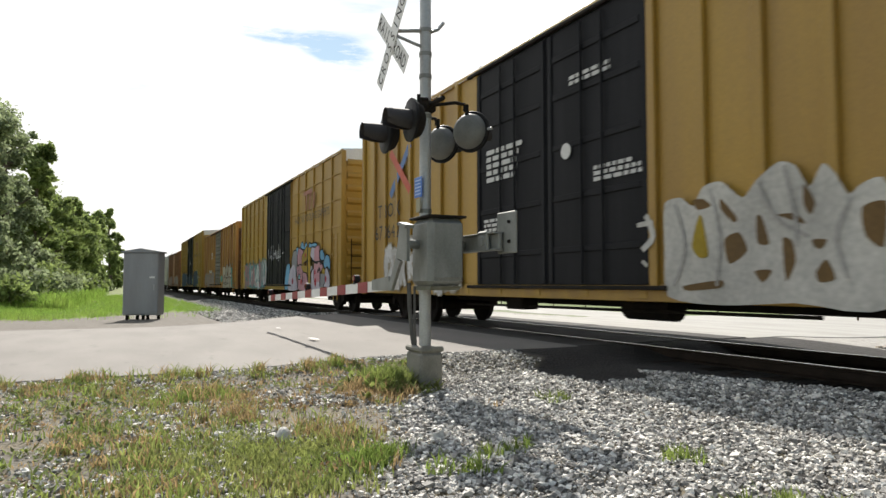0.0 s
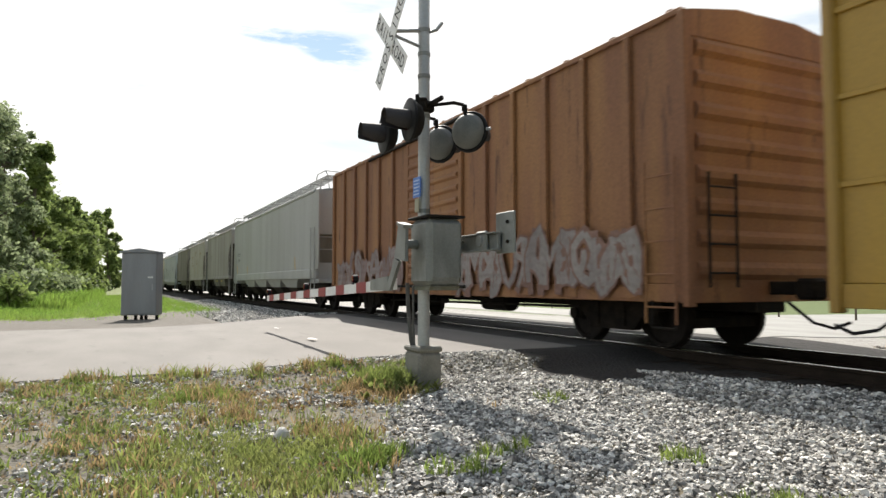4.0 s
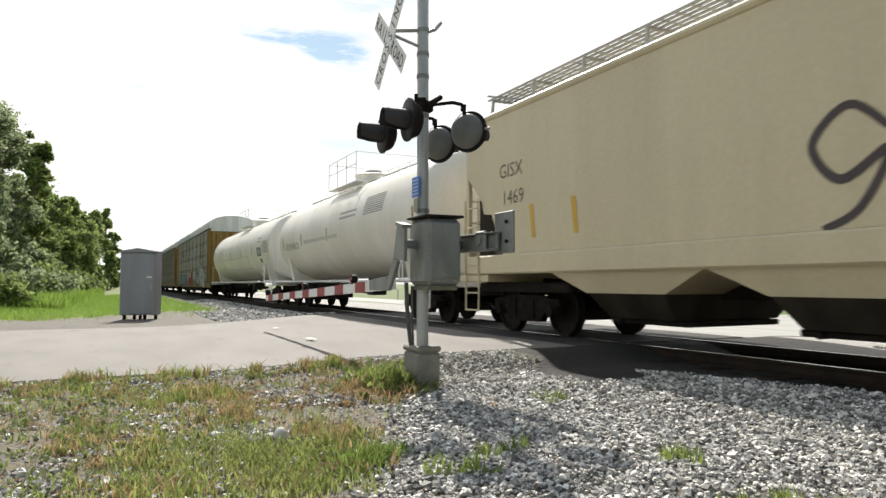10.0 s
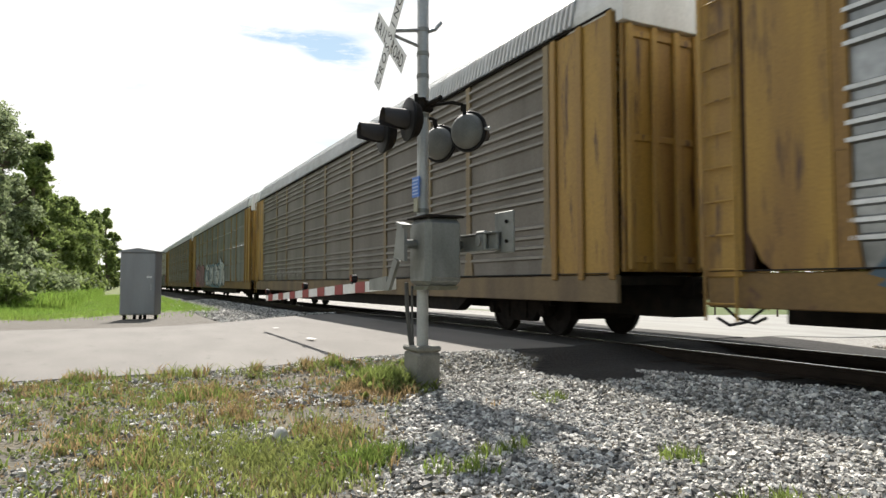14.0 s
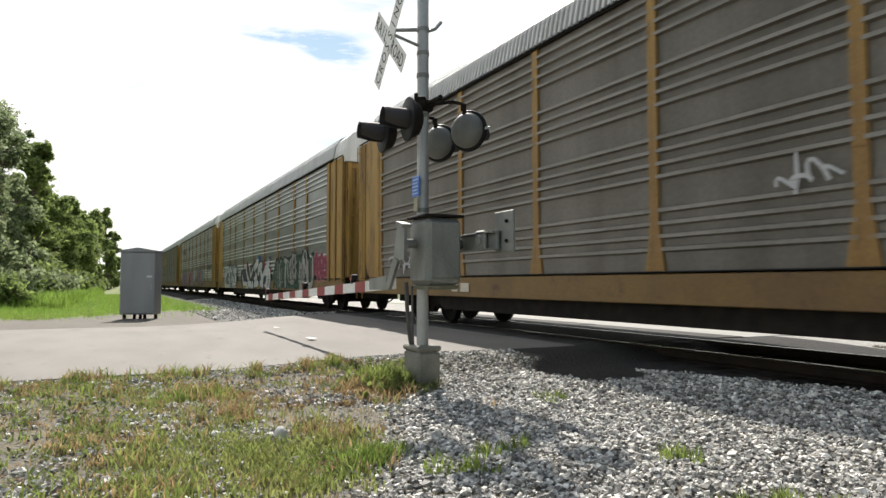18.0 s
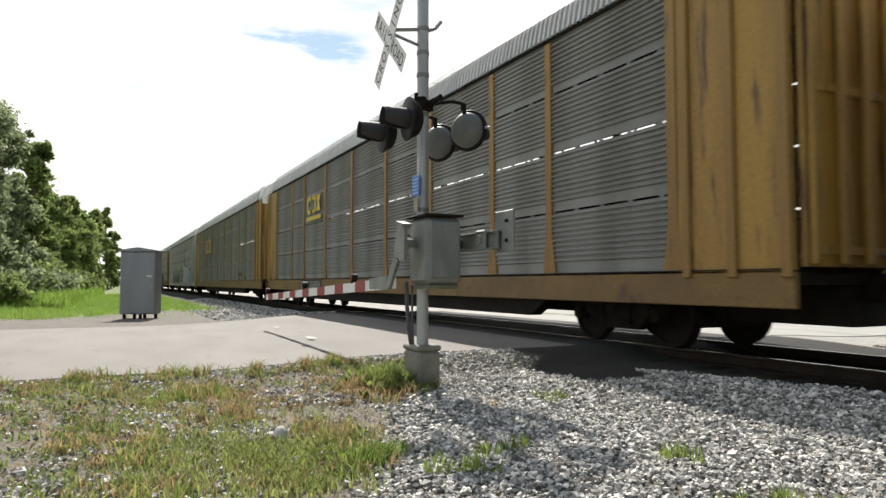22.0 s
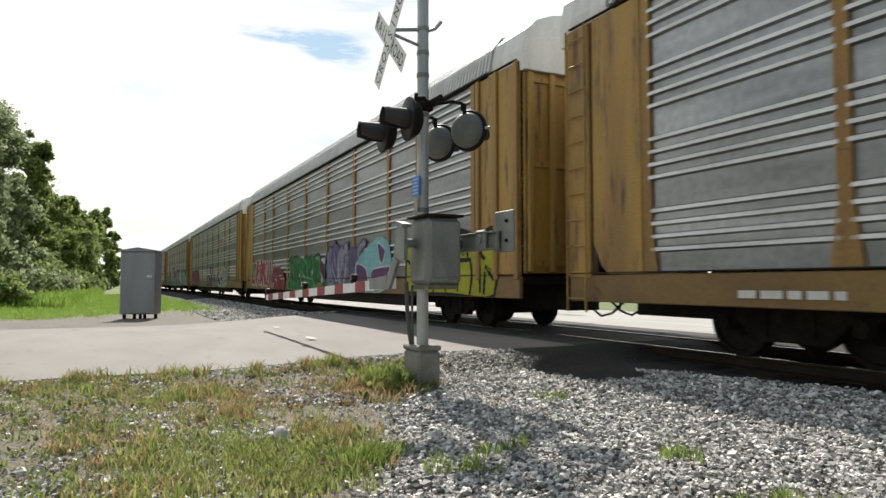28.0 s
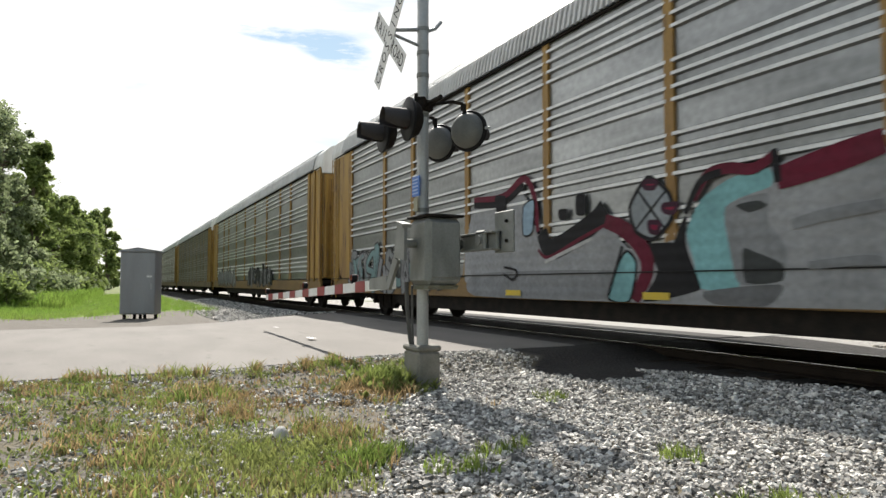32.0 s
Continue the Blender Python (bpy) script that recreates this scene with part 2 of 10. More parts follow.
M = {
    "yellow": mat("yellow_paint", (0.205, 0.122, 0.034), 0.6, 0, (0.135, 0.078, 0.028), 0.9, 1.6, (0.5, 1, 0.5), 0.14, 30, 0.1, rust=(0.10, 0.05, 0.028), rust_at=0.575),
    "yellow_end": mat("yellow_end_paint", (0.372, 0.222, 0.044), 0.6, 0, (0.205, 0.110, 0.033), 0.8, 2.2, STREAK, 0.14, 30, 0.1, rust=(0.085, 0.045, 0.025), rust_at=0.54),
    "yellow_box": mat("yellow_boxcar_paint", (0.375, 0.228, 0.033), 0.5, 0, (0.27, 0.155, 0.035), 0.7, 1.2, STREAK, 0.08, 30, 0.08, rust=(0.16, 0.08, 0.035), rust_at=0.72),
    "orange": mat("faded_orange_paint", (0.37, 0.172, 0.034), 0.7, 0, (0.20, 0.07, 0.02), 0.95, 1.1, (1.0, 1.0, 0.3), 0.15, 25, 0.15, rust=(0.46, 0.27, 0.07), rust_at=0.56),
    # rib paint lighter than the sheets: the ribs' lit faces put into colour
    "orange_rib": mat("brightened_orange_rib_paint", (0.43, 0.25, 0.075), 0.7, 0, (0.24, 0.11, 0.035), 0.9, 2.0, STREAK, 0.15, 25, 0.15, rust=(0.12, 0.045, 0.02), rust_at=0.60),
    "orange_end": mat("rusty_orange_end_paint", (0.12, 0.052, 0.017), 0.8, 0, (0.05, 0.022, 0.012), 0.95, 1.2, (1.0, 1.0, 0.6), 0.15, 25, 0.15, rust=(0.03, 0.015, 0.01), rust_at=0.52),
    "brown": mat("oxide_brown_paint", (0.22, 0.10, 0.05), 0.75, 0, (0.32, 0.16, 0.06), 0.8, 1.6, STREAK, 0.15, 25, 0.15, rust=(0.07, 0.03, 0.02), rust_at=0.58),
    "black_door": mat("black_door_paint", (0.010, 0.0105, 0.0125), 0.6, 0, (0.022, 0.0225, 0.025), 0.7, 2.0, STREAK, 0.15, 30, 0.1),
    "dark_steel": mat("dark_steel", (0.015, 0.0135, 0.012), 0.8, 0.0, (0.03, 0.024, 0.019), 0.8, 5, fine=0.25, bump=0.3),
    "truck": mat("truck_cast_steel", (0.011, 0.009, 0.008), 0.85, 0.0, (0.026, 0.02, 0.015), 0.7, 6, fine=0.3, bump=0.4),
    "tread": mat("wheel_steel", (0.022, 0.018, 0.016), 0.7, 0.1, (0.012, 0.010, 0.009), 0.8, 8, fine=0.2),
    "silver": mat("galvanised_panel", (0.35, 0.36, 0.362), 0.38, 0.75, (0.165, 0.17, 0.17), 0.9, 0.9, (0.3, 1.0, 1.8), 0.14, 9, 0.06, each=0.15),
    "silver_warm": mat("dirty_galvanised_panel", (0.175, 0.16, 0.138), 0.65, 0.15, (0.11, 0.098, 0.08), 0.9, 1.3, STREAK, 0.12, 18, 0.06, each=0.1),
    "silver_dark": mat("dark_galvanised_panel", (0.235, 0.24, 0.228), 0.6, 0.15, (0.14, 0.14, 0.128), 0.85, 1.1, STREAK, 0.1, 22, 0.06, each=0.1),
    # ridge crest colours, brightened by the skylight that the ridges would catch
    "crest": mat("ridge_painted_skylight", (0.72, 0.73, 0.725), 0.4, 0.2, (0.48, 0.485, 0.48), 0.8, 1.3, (0.5, 1, 1), 0.1, 18, 0.04),
    "crest_warm": mat("dusty_ridge_painted_skylight", (0.24, 0.225, 0.20), 0.5, 0.2, (0.15, 0.14, 0.12), 0.9, 1.3, (0.5, 1, 1), 0.1, 18, 0.04),
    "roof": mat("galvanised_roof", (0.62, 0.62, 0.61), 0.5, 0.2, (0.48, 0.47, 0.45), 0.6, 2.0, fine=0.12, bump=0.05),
    # roof valleys: the shade between the ribs is put into this colour
    "roof_valley": mat("painted_shade_roof_valley", (0.15, 0.145, 0.138), 0.7, 0.0, (0.09, 0.087, 0.08), 0.7, 2.0),
    "white_cap": mat("white_roof_cap", (0.72, 0.72, 0.70), 0.55, 0, (0.5, 0.49, 0.46), 0.6, 2.5, STREAK, 0.08, 25, 0.05, rust=(0.28, 0.2, 0.13), rust_at=0.72),
    "white_rack": mat("white_rack_paint", (0.54, 0.53, 0.515), 0.55, 0, (0.33, 0.305, 0.275), 0.75, 2.0, STREAK, 0.1, 25, 0.05, rust=(0.24, 0.15, 0.09), rust_at=0.68),
    "post_pale": mat("pale_post_paint", (0.48, 0.42, 0.30), 0.6, 0, (0.36, 0.29, 0.17), 0.7, 2, STREAK, 0.1),
    "hopper_light": mat("light_grey_hopper_paint", (0.40, 0.405, 0.385), 0.55, 0, (0.29, 0.28, 0.255), 0.6, 1.0, STREAK, 0.06, 20, 0.04, rust=(0.36, 0.22, 0.10), rust_at=0.74),
    "hopper_beige": mat("stained_beige_hopper_paint", (0.50, 0.47, 0.42), 0.6, 0, (0.38, 0.33, 0.265), 0.7, 0.9, (1, 1, 0.5), 0.06, 20, 0.05, rust=(0.40, 0.29, 0.18), rust_at=0.70),
    "hopper_grey": mat("grimy_grey_hopper_paint", (0.37, 0.35, 0.32), 0.65, 0, (0.23, 0.205, 0.175), 0.85, 1.0, STREAK, 0.08, 20, 0.05, rust=(0.17, 0.115, 0.07), rust_at=0.72),
    "hopper_dust": mat("dusty_brown_grey_hopper_paint", (0.265, 0.24, 0.205), 0.7, 0, (0.17, 0.145, 0.115), 0.85, 1.0, (1, 1, 0.3), 0.08, 20, 0.05, rust=(0.12, 0.08, 0.05), rust_at=0.68),
    "hopper_brown": mat("dust_covered_hopper_paint", (0.12, 0.11, 0.095), 0.7, 0, (0.07, 0.06, 0.05), 0.85, 1.0, STREAK, 0.08, 20, 0.05),
    "hopper_white": mat("pale_blue_grey_hopper_paint", (0.50, 0.53, 0.55), 0.5, 0, (0.41, 0.43, 0.43), 0.6, 0.8, STREAK, 0.05, 20, 0.04),
    "hopper_cream": mat("cream_hopper_paint", (0.60, 0.525, 0.345), 0.5, 0, (0.49, 0.42, 0.275), 0.6, 0.9, STREAK, 0.05, 20, 0.04),
    "dark_gap": mat("dark_brown_gap", (0.07, 0.035, 0.018), 0.85, 0, (0.03, 0.016, 0.01), 0.8, 3, STREAK, 0.2),
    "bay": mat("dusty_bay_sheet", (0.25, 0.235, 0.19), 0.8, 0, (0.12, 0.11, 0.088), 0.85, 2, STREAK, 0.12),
    # grime of ends and outlets, with the shade of the recesses in its colour
    "grime_shade": mat("grimy_shaded_sheet", (0.05, 0.042, 0.032), 0.85, 0, (0.024, 0.02, 0.016), 0.8, 2, STREAK, 0.12),
    "tank": mat("white_tank_paint", (0.76, 0.73, 0.66), 0.4, 0, (0.63, 0.59, 0.49), 0.7, 0.8, (1, 1, 0.3), 0.04, 15, 0.02, rust=(0.58, 0.50, 0.38), rust_at=0.76),
    "grating": mat("galvanised_grating", (0.42, 0.42, 0.41), 0.6, 0.2, (0.30, 0.295, 0.285), 0.6, 5),
    "black": mat("black_paint", (0.012, 0.012, 0.013), 0.5, 0, (0.03, 0.03, 0.03), 0.6, 6),
    "white": mat("white_paint", (0.78, 0.78, 0.76), 0.5, 0, (0.6, 0.59, 0.56), 0.5, 4, fine=0.06),
    "red": mat("red_sheeting", (0.27, 0.010, 0.024), 0.4, 0, (0.19, 0.010, 0.016), 0.5, 5, fine=0.06),
    "galv": mat("galvanised_pole", (0.42, 0.43, 0.43), 0.45, 0.4, (0.32, 0.33, 0.33), 0.6, 5, (1, 1, 0.3), 0.08, 40, 0.04),
    "alu": mat("aluminium_casting", (0.25, 0.258, 0.243), 0.55, 0.3, (0.155, 0.16, 0.148), 0.8, 4, (1, 1, 0.4), 0.08, 40, 0.06),
    "cabinet": mat("weathered_aluminium_cabinet", (0.29, 0.30, 0.31), 0.5, 0.3, (0.22, 0.225, 0.23), 0.7, 2, (1, 1, 0.25), 0.06, 30, 0.04),
    "concrete_pale": mat("pale_sunlit_concrete", (0.36, 0.35, 0.325), 0.85, 0, (0.28, 0.27, 0.245), 0.8, 0.7, (0.6, 1.6, 1), 0.1, 60, 0.2),
    "grass_lush": leafy("lush_verge_grass", (0.20, 0.33, 0.055), (0.27, 0.36, 0.08), 0.5),
    "post_dirty": mat("dusty_tan_post_paint", (0.27, 0.215, 0.125), 0.65, 0, (0.17, 0.125, 0.07), 0.8, 2.2, STREAK, 0.12, 30, 0.1),
    "sill_dirty": mat("grimy_brown_sill_paint", (0.19, 0.135, 0.07), 0.7, 0, (0.11, 0.08, 0.05), 0.8, 1.6, STREAK, 0.12, 30, 0.1),
    "conduit": mat("dull_grey_conduit", (0.10, 0.098, 0.092), 0.6, 0.1, (0.06, 0.058, 0.055), 0.7, 6),
    "hood": mat("sun_faded_black_hood", (0.045, 0.04, 0.04), 0.65, 0, (0.03, 0.026, 0.026), 0.7, 5),
    "moss": mat("mossy_casting", (0.12, 0.125, 0.085), 0.8, 0.1, (0.20, 0.205, 0.18), 0.7, 6, fine=0.15),
    "head_back": mat("dusty_light_housing", (0.165, 0.17, 0.16), 0.6, 0.1, (0.11, 0.112, 0.10), 0.7, 4, fine=0.1),
    "concrete": mat("pole_foundation_concrete", (0.24, 0.23, 0.20), 0.85, 0, (0.15, 0.145, 0.12), 0.7, 5, fine=0.15, bump=0.3),
    "wood": mat("creosote_wood", (0.035, 0.027, 0.021), 0.9, 0, (0.018, 0.015, 0.012), 0.7, 4, (0.2, 1, 1), 0.25, 40, 0.3, each=0.3),
    "blue": mat("blue_sign", (0.02, 0.13, 0.50), 0.4, 0, (0.03, 0.16, 0.5), 0.3, 5),
    "lens": mat("red_lens_glass", (0.16, 0.008, 0.012), 0.15, 0, (0.10, 0.006, 0.01), 0.5, 8),
    "rail": mat("rail_steel", (0.035, 0.026, 0.02), 0.7, 0.3, (0.02, 0.015, 0.012), 0.8, 4, fine=0.15),
    "rail_head": mat("polished_rail_head", (0.5, 0.49, 0.47), 0.25, 1.0, (0.4, 0.38, 0.36), 0.4, 4, fine=0.05, bump=0),
    "bark": mat("grey_bark", (0.12, 0.095, 0.07), 0.9, 0, (0.07, 0.055, 0.04), 0.7, 3, (1, 1, 0.3), 0.25, 30, 0.5),
    "leaf": leafy("broad_leaves", (0.25, 0.31, 0.105), (0.16, 0.215, 0.06)),
    "leaf_pale": leafy("pale_leaves", (0.30, 0.345, 0.20), (0.215, 0.265, 0.13)),
    "leaf_dark": leafy("dark_leaves", (0.26, 0.32, 0.11), (0.17, 0.225, 0.07)),
    "grass": leafy("green_grass", (0.19, 0.26, 0.06), (0.29, 0.30, 0.105), 0.9),
    "weed": leafy("weed_leaves", (0.15, 0.20, 0.05), (0.24, 0.26, 0.085), 1.5),
    "weed_brown": leafy("withered_leaves", (0.27, 0.17, 0.085), (0.20, 0.15, 0.07), 1.5),
    "grass_dry": leafy("dry_grass", (0.38, 0.275, 0.14), (0.27, 0.195, 0.095), 0.9),
    "stone": mat("crushed_granite", (0.60, 0.575, 0.53), 0.8, 0, (0.19, 0.178, 0.16), 0.9, 10, fine=0.2, fine_scale=120, bump=0.3, island=0.8),
}
for _k in ("black_door", "dark_steel", "truck", "tread", "wood", "grime_shade", "rail", "black"):
    M[_k].node_tree.nodes["Principled BSDF"].inputs["Specular IOR Level"].default_value = 0.12
PAINTS = {}


def paint(rgb):
    """Spray or stencil paint of one colour, slightly dusty."""
    key = tuple(round(c, 3) for c in rgb)
    if key not in PAINTS:
        PAINTS[key] = mat("spray_paint", key, 0.55, 0, [c * 0.75 + 0.03 for c in key], 0.5, 3.0, fine=0.08, fine_scale=25, bump=0.03)
    return PAINTS[key]


def spray(rgb, ribbed=True):
    """Weathered spray paint in uneven coats; over horizontally ribbed sheet the ribs below show as a faint relief."""
    key = ("spray", ribbed, *[round(c, 3) for c in rgb])
    if key not in PAINTS:
        m = mat("graffiti_paint", [c * 0.92 for c in rgb], 0.7, 0, [c * 0.62 + 0.01 for c in rgb], 0.8, 1.6, (1.0, 1.0, 0.6), 0.14, 14, 0 if ribbed else 0.05)
        m.node_tree.nodes["Principled BSDF"].inputs["Specular IOR Level"].default_value = 0.2
        PAINTS[key] = m
        if not ribbed:
            return m
        n, l = m.node_tree.nodes, m.node_tree.links
        co, wv, bp = n.new("ShaderNodeTexCoord"), n.new("ShaderNodeTexWave"), n.new("ShaderNodeBump")
        wv.bands_direction = "Z"
        wv.inputs["Scale"].default_value, wv.inputs["Distortion"].default_value = 1.785, 0.15
        bp.inputs["Strength"].default_value, bp.inputs["Distance"].default_value = 0.12, 0.05
        l.new(co.outputs["Object"], wv.inputs["Vector"])
        l.new(wv.outputs["Fac"], bp.inputs["Height"])
        l.new(bp.outputs["Normal"], n["Principled BSDF"].inputs["Normal"])
        PAINTS[key] = m
    return PAINTS[key]


# ---- mesh helpers ----
class Geo:
    """Collects vertices and faces for one mesh."""

    def __init__(self):
        self.v, self.f = [], []

    def add(self, verts, faces):
        o = len(self.v)
        self.v.extend(verts)
        self.f.extend([tuple(i + o for i in q) for q in faces])
        return self

    def box(self, x0, x1, y0, y1, z0, z1, c=0.0, m=None):
        """A box; c chamfers its edges."""
        x0, x1, y0, y1, z0, z1 = min(x0, x1), max(x0, x1), min(y0, y1), max(y0, y1), min(z0, z1), max(z0, z1)
        c = min(c, (x1 - x0) * 0.4, (y1 - y0) * 0.4, (z1 - z0) * 0.4)
        if c <= 0:
            vs = [(x, y, z) for x in (x0, x1) for y in (y0, y1) for z in (z0, z1)]
            fs = [(0, 1, 3, 2), (4, 6, 7, 5), (0, 4, 5, 1), (2, 3, 7, 6), (0, 2, 6, 4), (1, 5, 7, 3)]
        else:
            vs, ids = [], {}
            for i, (x, sx) in enumerate(((x0, 1), (x1, -1))):
                for j, (y, sy) in enumerate(((y0, 1), (y1, -1))):
                    for k, (z, sz) in enumerate(((z0, 1), (z1, -1))):
                        ids[i, j, k] = len(vs)
                        vs += [(x, y + sy * c, z + sz * c), (x + sx * c, y, z + sz * c), (x + sx * c, y + sy * c, z)]
            fs = []

            def quad(a, b, cc, d):
                fs.append((a, b, cc, d))
            I = lambda i, j, k, ax: ids[i, j, k] + ax
            for i in (0, 1):
                fs.append(tuple(I(i, *jk, 0) for jk in ((0, 0), (0, 1), (1, 1), (1, 0))[::1 if i == 0 else -1]))
                fs.append(tuple(I(jk[0], i, jk[1], 1) for jk in ((0, 0), (1, 0), (1, 1), (0, 1))[::1 if i == 0 else -1]))
                fs.append(tuple(I(jk[0], jk[1], i, 2) for jk in ((0, 0), (0, 1), (1, 1), (1, 0))[::1 if i == 0 else -1]))
            for a in (0, 1):
                for b in (0, 1):
                    fs.append((I(a, b, 0, 0), I(a, b, 1, 0), I(a, b, 1, 1), I(a, b, 0, 1)))
                    fs.append((I(a, 0, b, 0), I(a, 1, b, 0), I(a, 1, b, 2), I(a, 0, b, 2)))
                    fs.append((I(0, a, b, 1), I(1, a, b, 1), I(1, a, b, 2), I(0, a, b, 2)))
                    for d in (0, 1):
                        fs.append((I(a, b, d, 0), I(a, b, d, 1), I(a, b, d, 2)))
        if m is not None:
            vs = [tuple(m @ Vector(p)) for p in vs]
        return self.add(vs, fs)

    def cyl(self, a, b, r, n=12, r2=None, caps=True):
        a, b = Vector(a), Vector(b)
        w = (b - a).normalized()
        u = w.orthogonal().normalized()
        q = w.cross(u)
        r2 = r if r2 is None else r2
        vs = []
        for p, rr in ((a, r), (b, r2)):
            for i in range(n):
                t = 2 * math.pi * i / n
                vs.append(tuple(p + (u * math.cos(t) + q * math.sin(t)) * rr))
        fs = [(i, (i + 1) % n, n + (i + 1) % n, n + i) for i in range(n)]
        if caps:
            fs += [tuple(range(n))[::-1], tuple(range(n, 2 * n))]
        return self.add(vs, fs)

    def tube(self, pts, r, n=6):
        for a, b in zip(pts, pts[1:]):
            self.cyl(a, b, r, n)
        return self

    def lathe(self, axis_pts, n=24, centre=(0, 0, 0), way="x"):
        """Rings of (along, radius) about an axis."""
        vs, fs = [], []
        for a, r in axis_pts:
            for i in range(n):
                t = 2 * math.pi * i / n
                c, s = math.cos(t) * r, math.sin(t) * r
                p = {"x": (a, c, s), "y": (s, a, c), "z": (c, s, a)}[way]
                vs.append(tuple(p[k] + centre[k] for k in range(3)))
        for k in range(len(axis_pts) - 1):
            for i in range(n):
                j = (i + 1) % n
                fs.append((k * n + i, k * n + j, (k + 1) * n + j, (k + 1) * n + i))
        fs += [tuple(range(n))[::-1], tuple(range((len(axis_pts) - 1) * n, len(axis_pts) * n))]
        return self.add(vs, fs)

    def sheet(self, rows):
        """A grid of points, row by row."""
        n = len(rows[0])
        vs = [tuple(p) for row in rows for p in row]
        fs = [(i * n + j, i * n + j + 1, (i + 1) * n + j + 1, (i + 1) * n + j) for i in range(len(rows) - 1) for j in range(n - 1)]
        return self.add(vs, fs)

    def prism(self, outline, y0, y1, plane="xz"):
        """An outline in the xz (or yz, or xy) plane drawn out along the third axis."""
        n = len(outline)
        put = {"xz": lambda p, d: (p[0], d, p[1]), "yz": lambda p, d: (d, p[0], p[1]), "xy": lambda p, d: (p[0], p[1], d)}[plane]
        vs = [put(p, y0) for p in outline] + [put(p, y1) for p in outline]
        fs = [tuple(range(n)), tuple(range(2 * n - 1, n - 1, -1))] + [(i, n + i, n + (i + 1) % n, (i + 1) % n) for i in range(n)]
        return self.add(vs, fs)

    def mesh(self, name, material, smooth=False):
        me = bpy.data.meshes.new(name)
        me.from_pydata(self.v, [], self.f)
        bm = bmesh.new()
        bm.from_mesh(me)
        if len(bm.faces) < 60000:
            bmesh.ops.recalc_face_normals(bm, faces=bm.faces)
        bm.to_mesh(me)
        bm.free()
        me.materials.append(material)
        if smooth:
            me.polygons.foreach_set("use_smooth", [True] * len(me.polygons))
            me.set_sharp_from_angle(angle=radians(35))
        return me


def part(name, geo, material, parent, label="", smooth=False, at=None):
    """ONE mesh object under a thing or a part. geo: a Geo or a finished mesh."""
    me = geo.mesh(name, material, smooth) if isinstance(geo, Geo) else geo
    ob = new(name, me)
    ob.parent = parent
    if at is not None:
        ob.matrix_basis = at
    if label:
        ob["label"] = label
    return ob


def thing(name, label, category, m=None, group="", kind=""):
    ob = new(name)
    if m is not None:
        ob.matrix_basis = m
    return tagged(ob, label, category, group, kind)


def lettering(text, size, spread=1.0):
    """Flat letters of the built-in font as a Geo in the xz plane, read from -y, from x = 0."""
    cu = bpy.data.curves.new("letters", "FONT")
    cu.body, cu.size, cu.resolution_u, cu.space_character = text, size, 2, spread
    ob = bpy.data.objects.new("letters", cu)
    me = bpy.data.meshes.new_from_object(ob)
    g = Geo()
    g.add([(v.co.x, 0.0, v.co.y) for v in me.vertices], [tuple(p.vertices) for p in me.polygons])
    bpy.data.objects.remove(ob)
    return g


def moved(g, dx=0.0, dy=0.0, dz=0.0, sx=1.0, sz=1.0):
    g.v = [(x * sx + dx, y + dy, z * sz + dz) for x, y, z in g.v]
    return g


def smoothstep(a, b, x):
    t = min(1.0, max(0.0, (x - a) / (b - a)))
    return t * t * (3 - 2 * t)


# ---- the ground, the road and the track ----
def road_half(y):
    """The road's two edges in x at y: it widens towards the crossing."""
    d = abs(y - TRACK_Y)
    flare = 1.0 - smoothstep(1.8, 5.2, d)
    return -20.4 - 0.8 * flare, -9.75 + 1.15 * flare


def land(x, y):
    """Height of the bare ground."""
    d = abs(y - TRACK_Y)
    z = -0.30 + 0.12 * (1 - smoothstep(1.9, 3.6, d))
    z += 0.05 * smoothstep(1.5, -4, y) * smoothstep(-12, -3, x)
    z += 0.035 * noise.noise((x * 0.5, y * 0.5, 0.0)) + 0.02 * noise.noise((x * 1.7, y * 1.7, 3.0))
    if y > 12:
        z -= 0.35 * smoothstep(12, 30, y)
    z -= 0.25 * smoothstep(-24, -32, x) * smoothstep(3.5, -2.5, y)
    return z


def road_z(y):
    d = abs(y - TRACK_Y)
    return -0.012 - 0.24 * smoothstep(1.4, 7.5, d) - 0.3 * smoothstep(10, 40, y)


def under_road(x, y):
    a, b = road_half(y)
    return smoothstep(a - 0.5, a + 0.1, x) * smoothstep(b + 0.5, b - 0.1, x)


def axis(parts):
    out = []
    for a, b, n in parts:
        out += list(np.linspace(a, b, n, endpoint=False))
    return out + [parts[-1][1]]


GX = axis([(-2500, -400, 6), (-400, -120, 14), (-120, -30, 45), (-30, -18, 30), (-18, 3, 105), (3, 30, 20), (30, 400, 10), (400, 2500, 5)])
GY = axis([(-2500, -300, 6), (-300, -40, 12), (-40, -8, 24), (-8, 14, 110), (14, 40, 26), (40, 300, 14), (300, 2500, 6)])


def ground_height(x, y):
    z = land(x, y)
    if not -70 < y < 70:
        return z
    a, b = road_half(y)
    side = smoothstep(a - 1.6, a - 0.3, x) * smoothstep(b + (1.3 if y < 9.2 else 5.0), b + 0.25, x)
    u = smoothstep(a + 0.1, a + 0.5, x) * smoothstep(b - 0.1, b - 0.5, x)
    return z * (1 - side) + (road_z(y) - 0.01 - 0.1 * u) * side


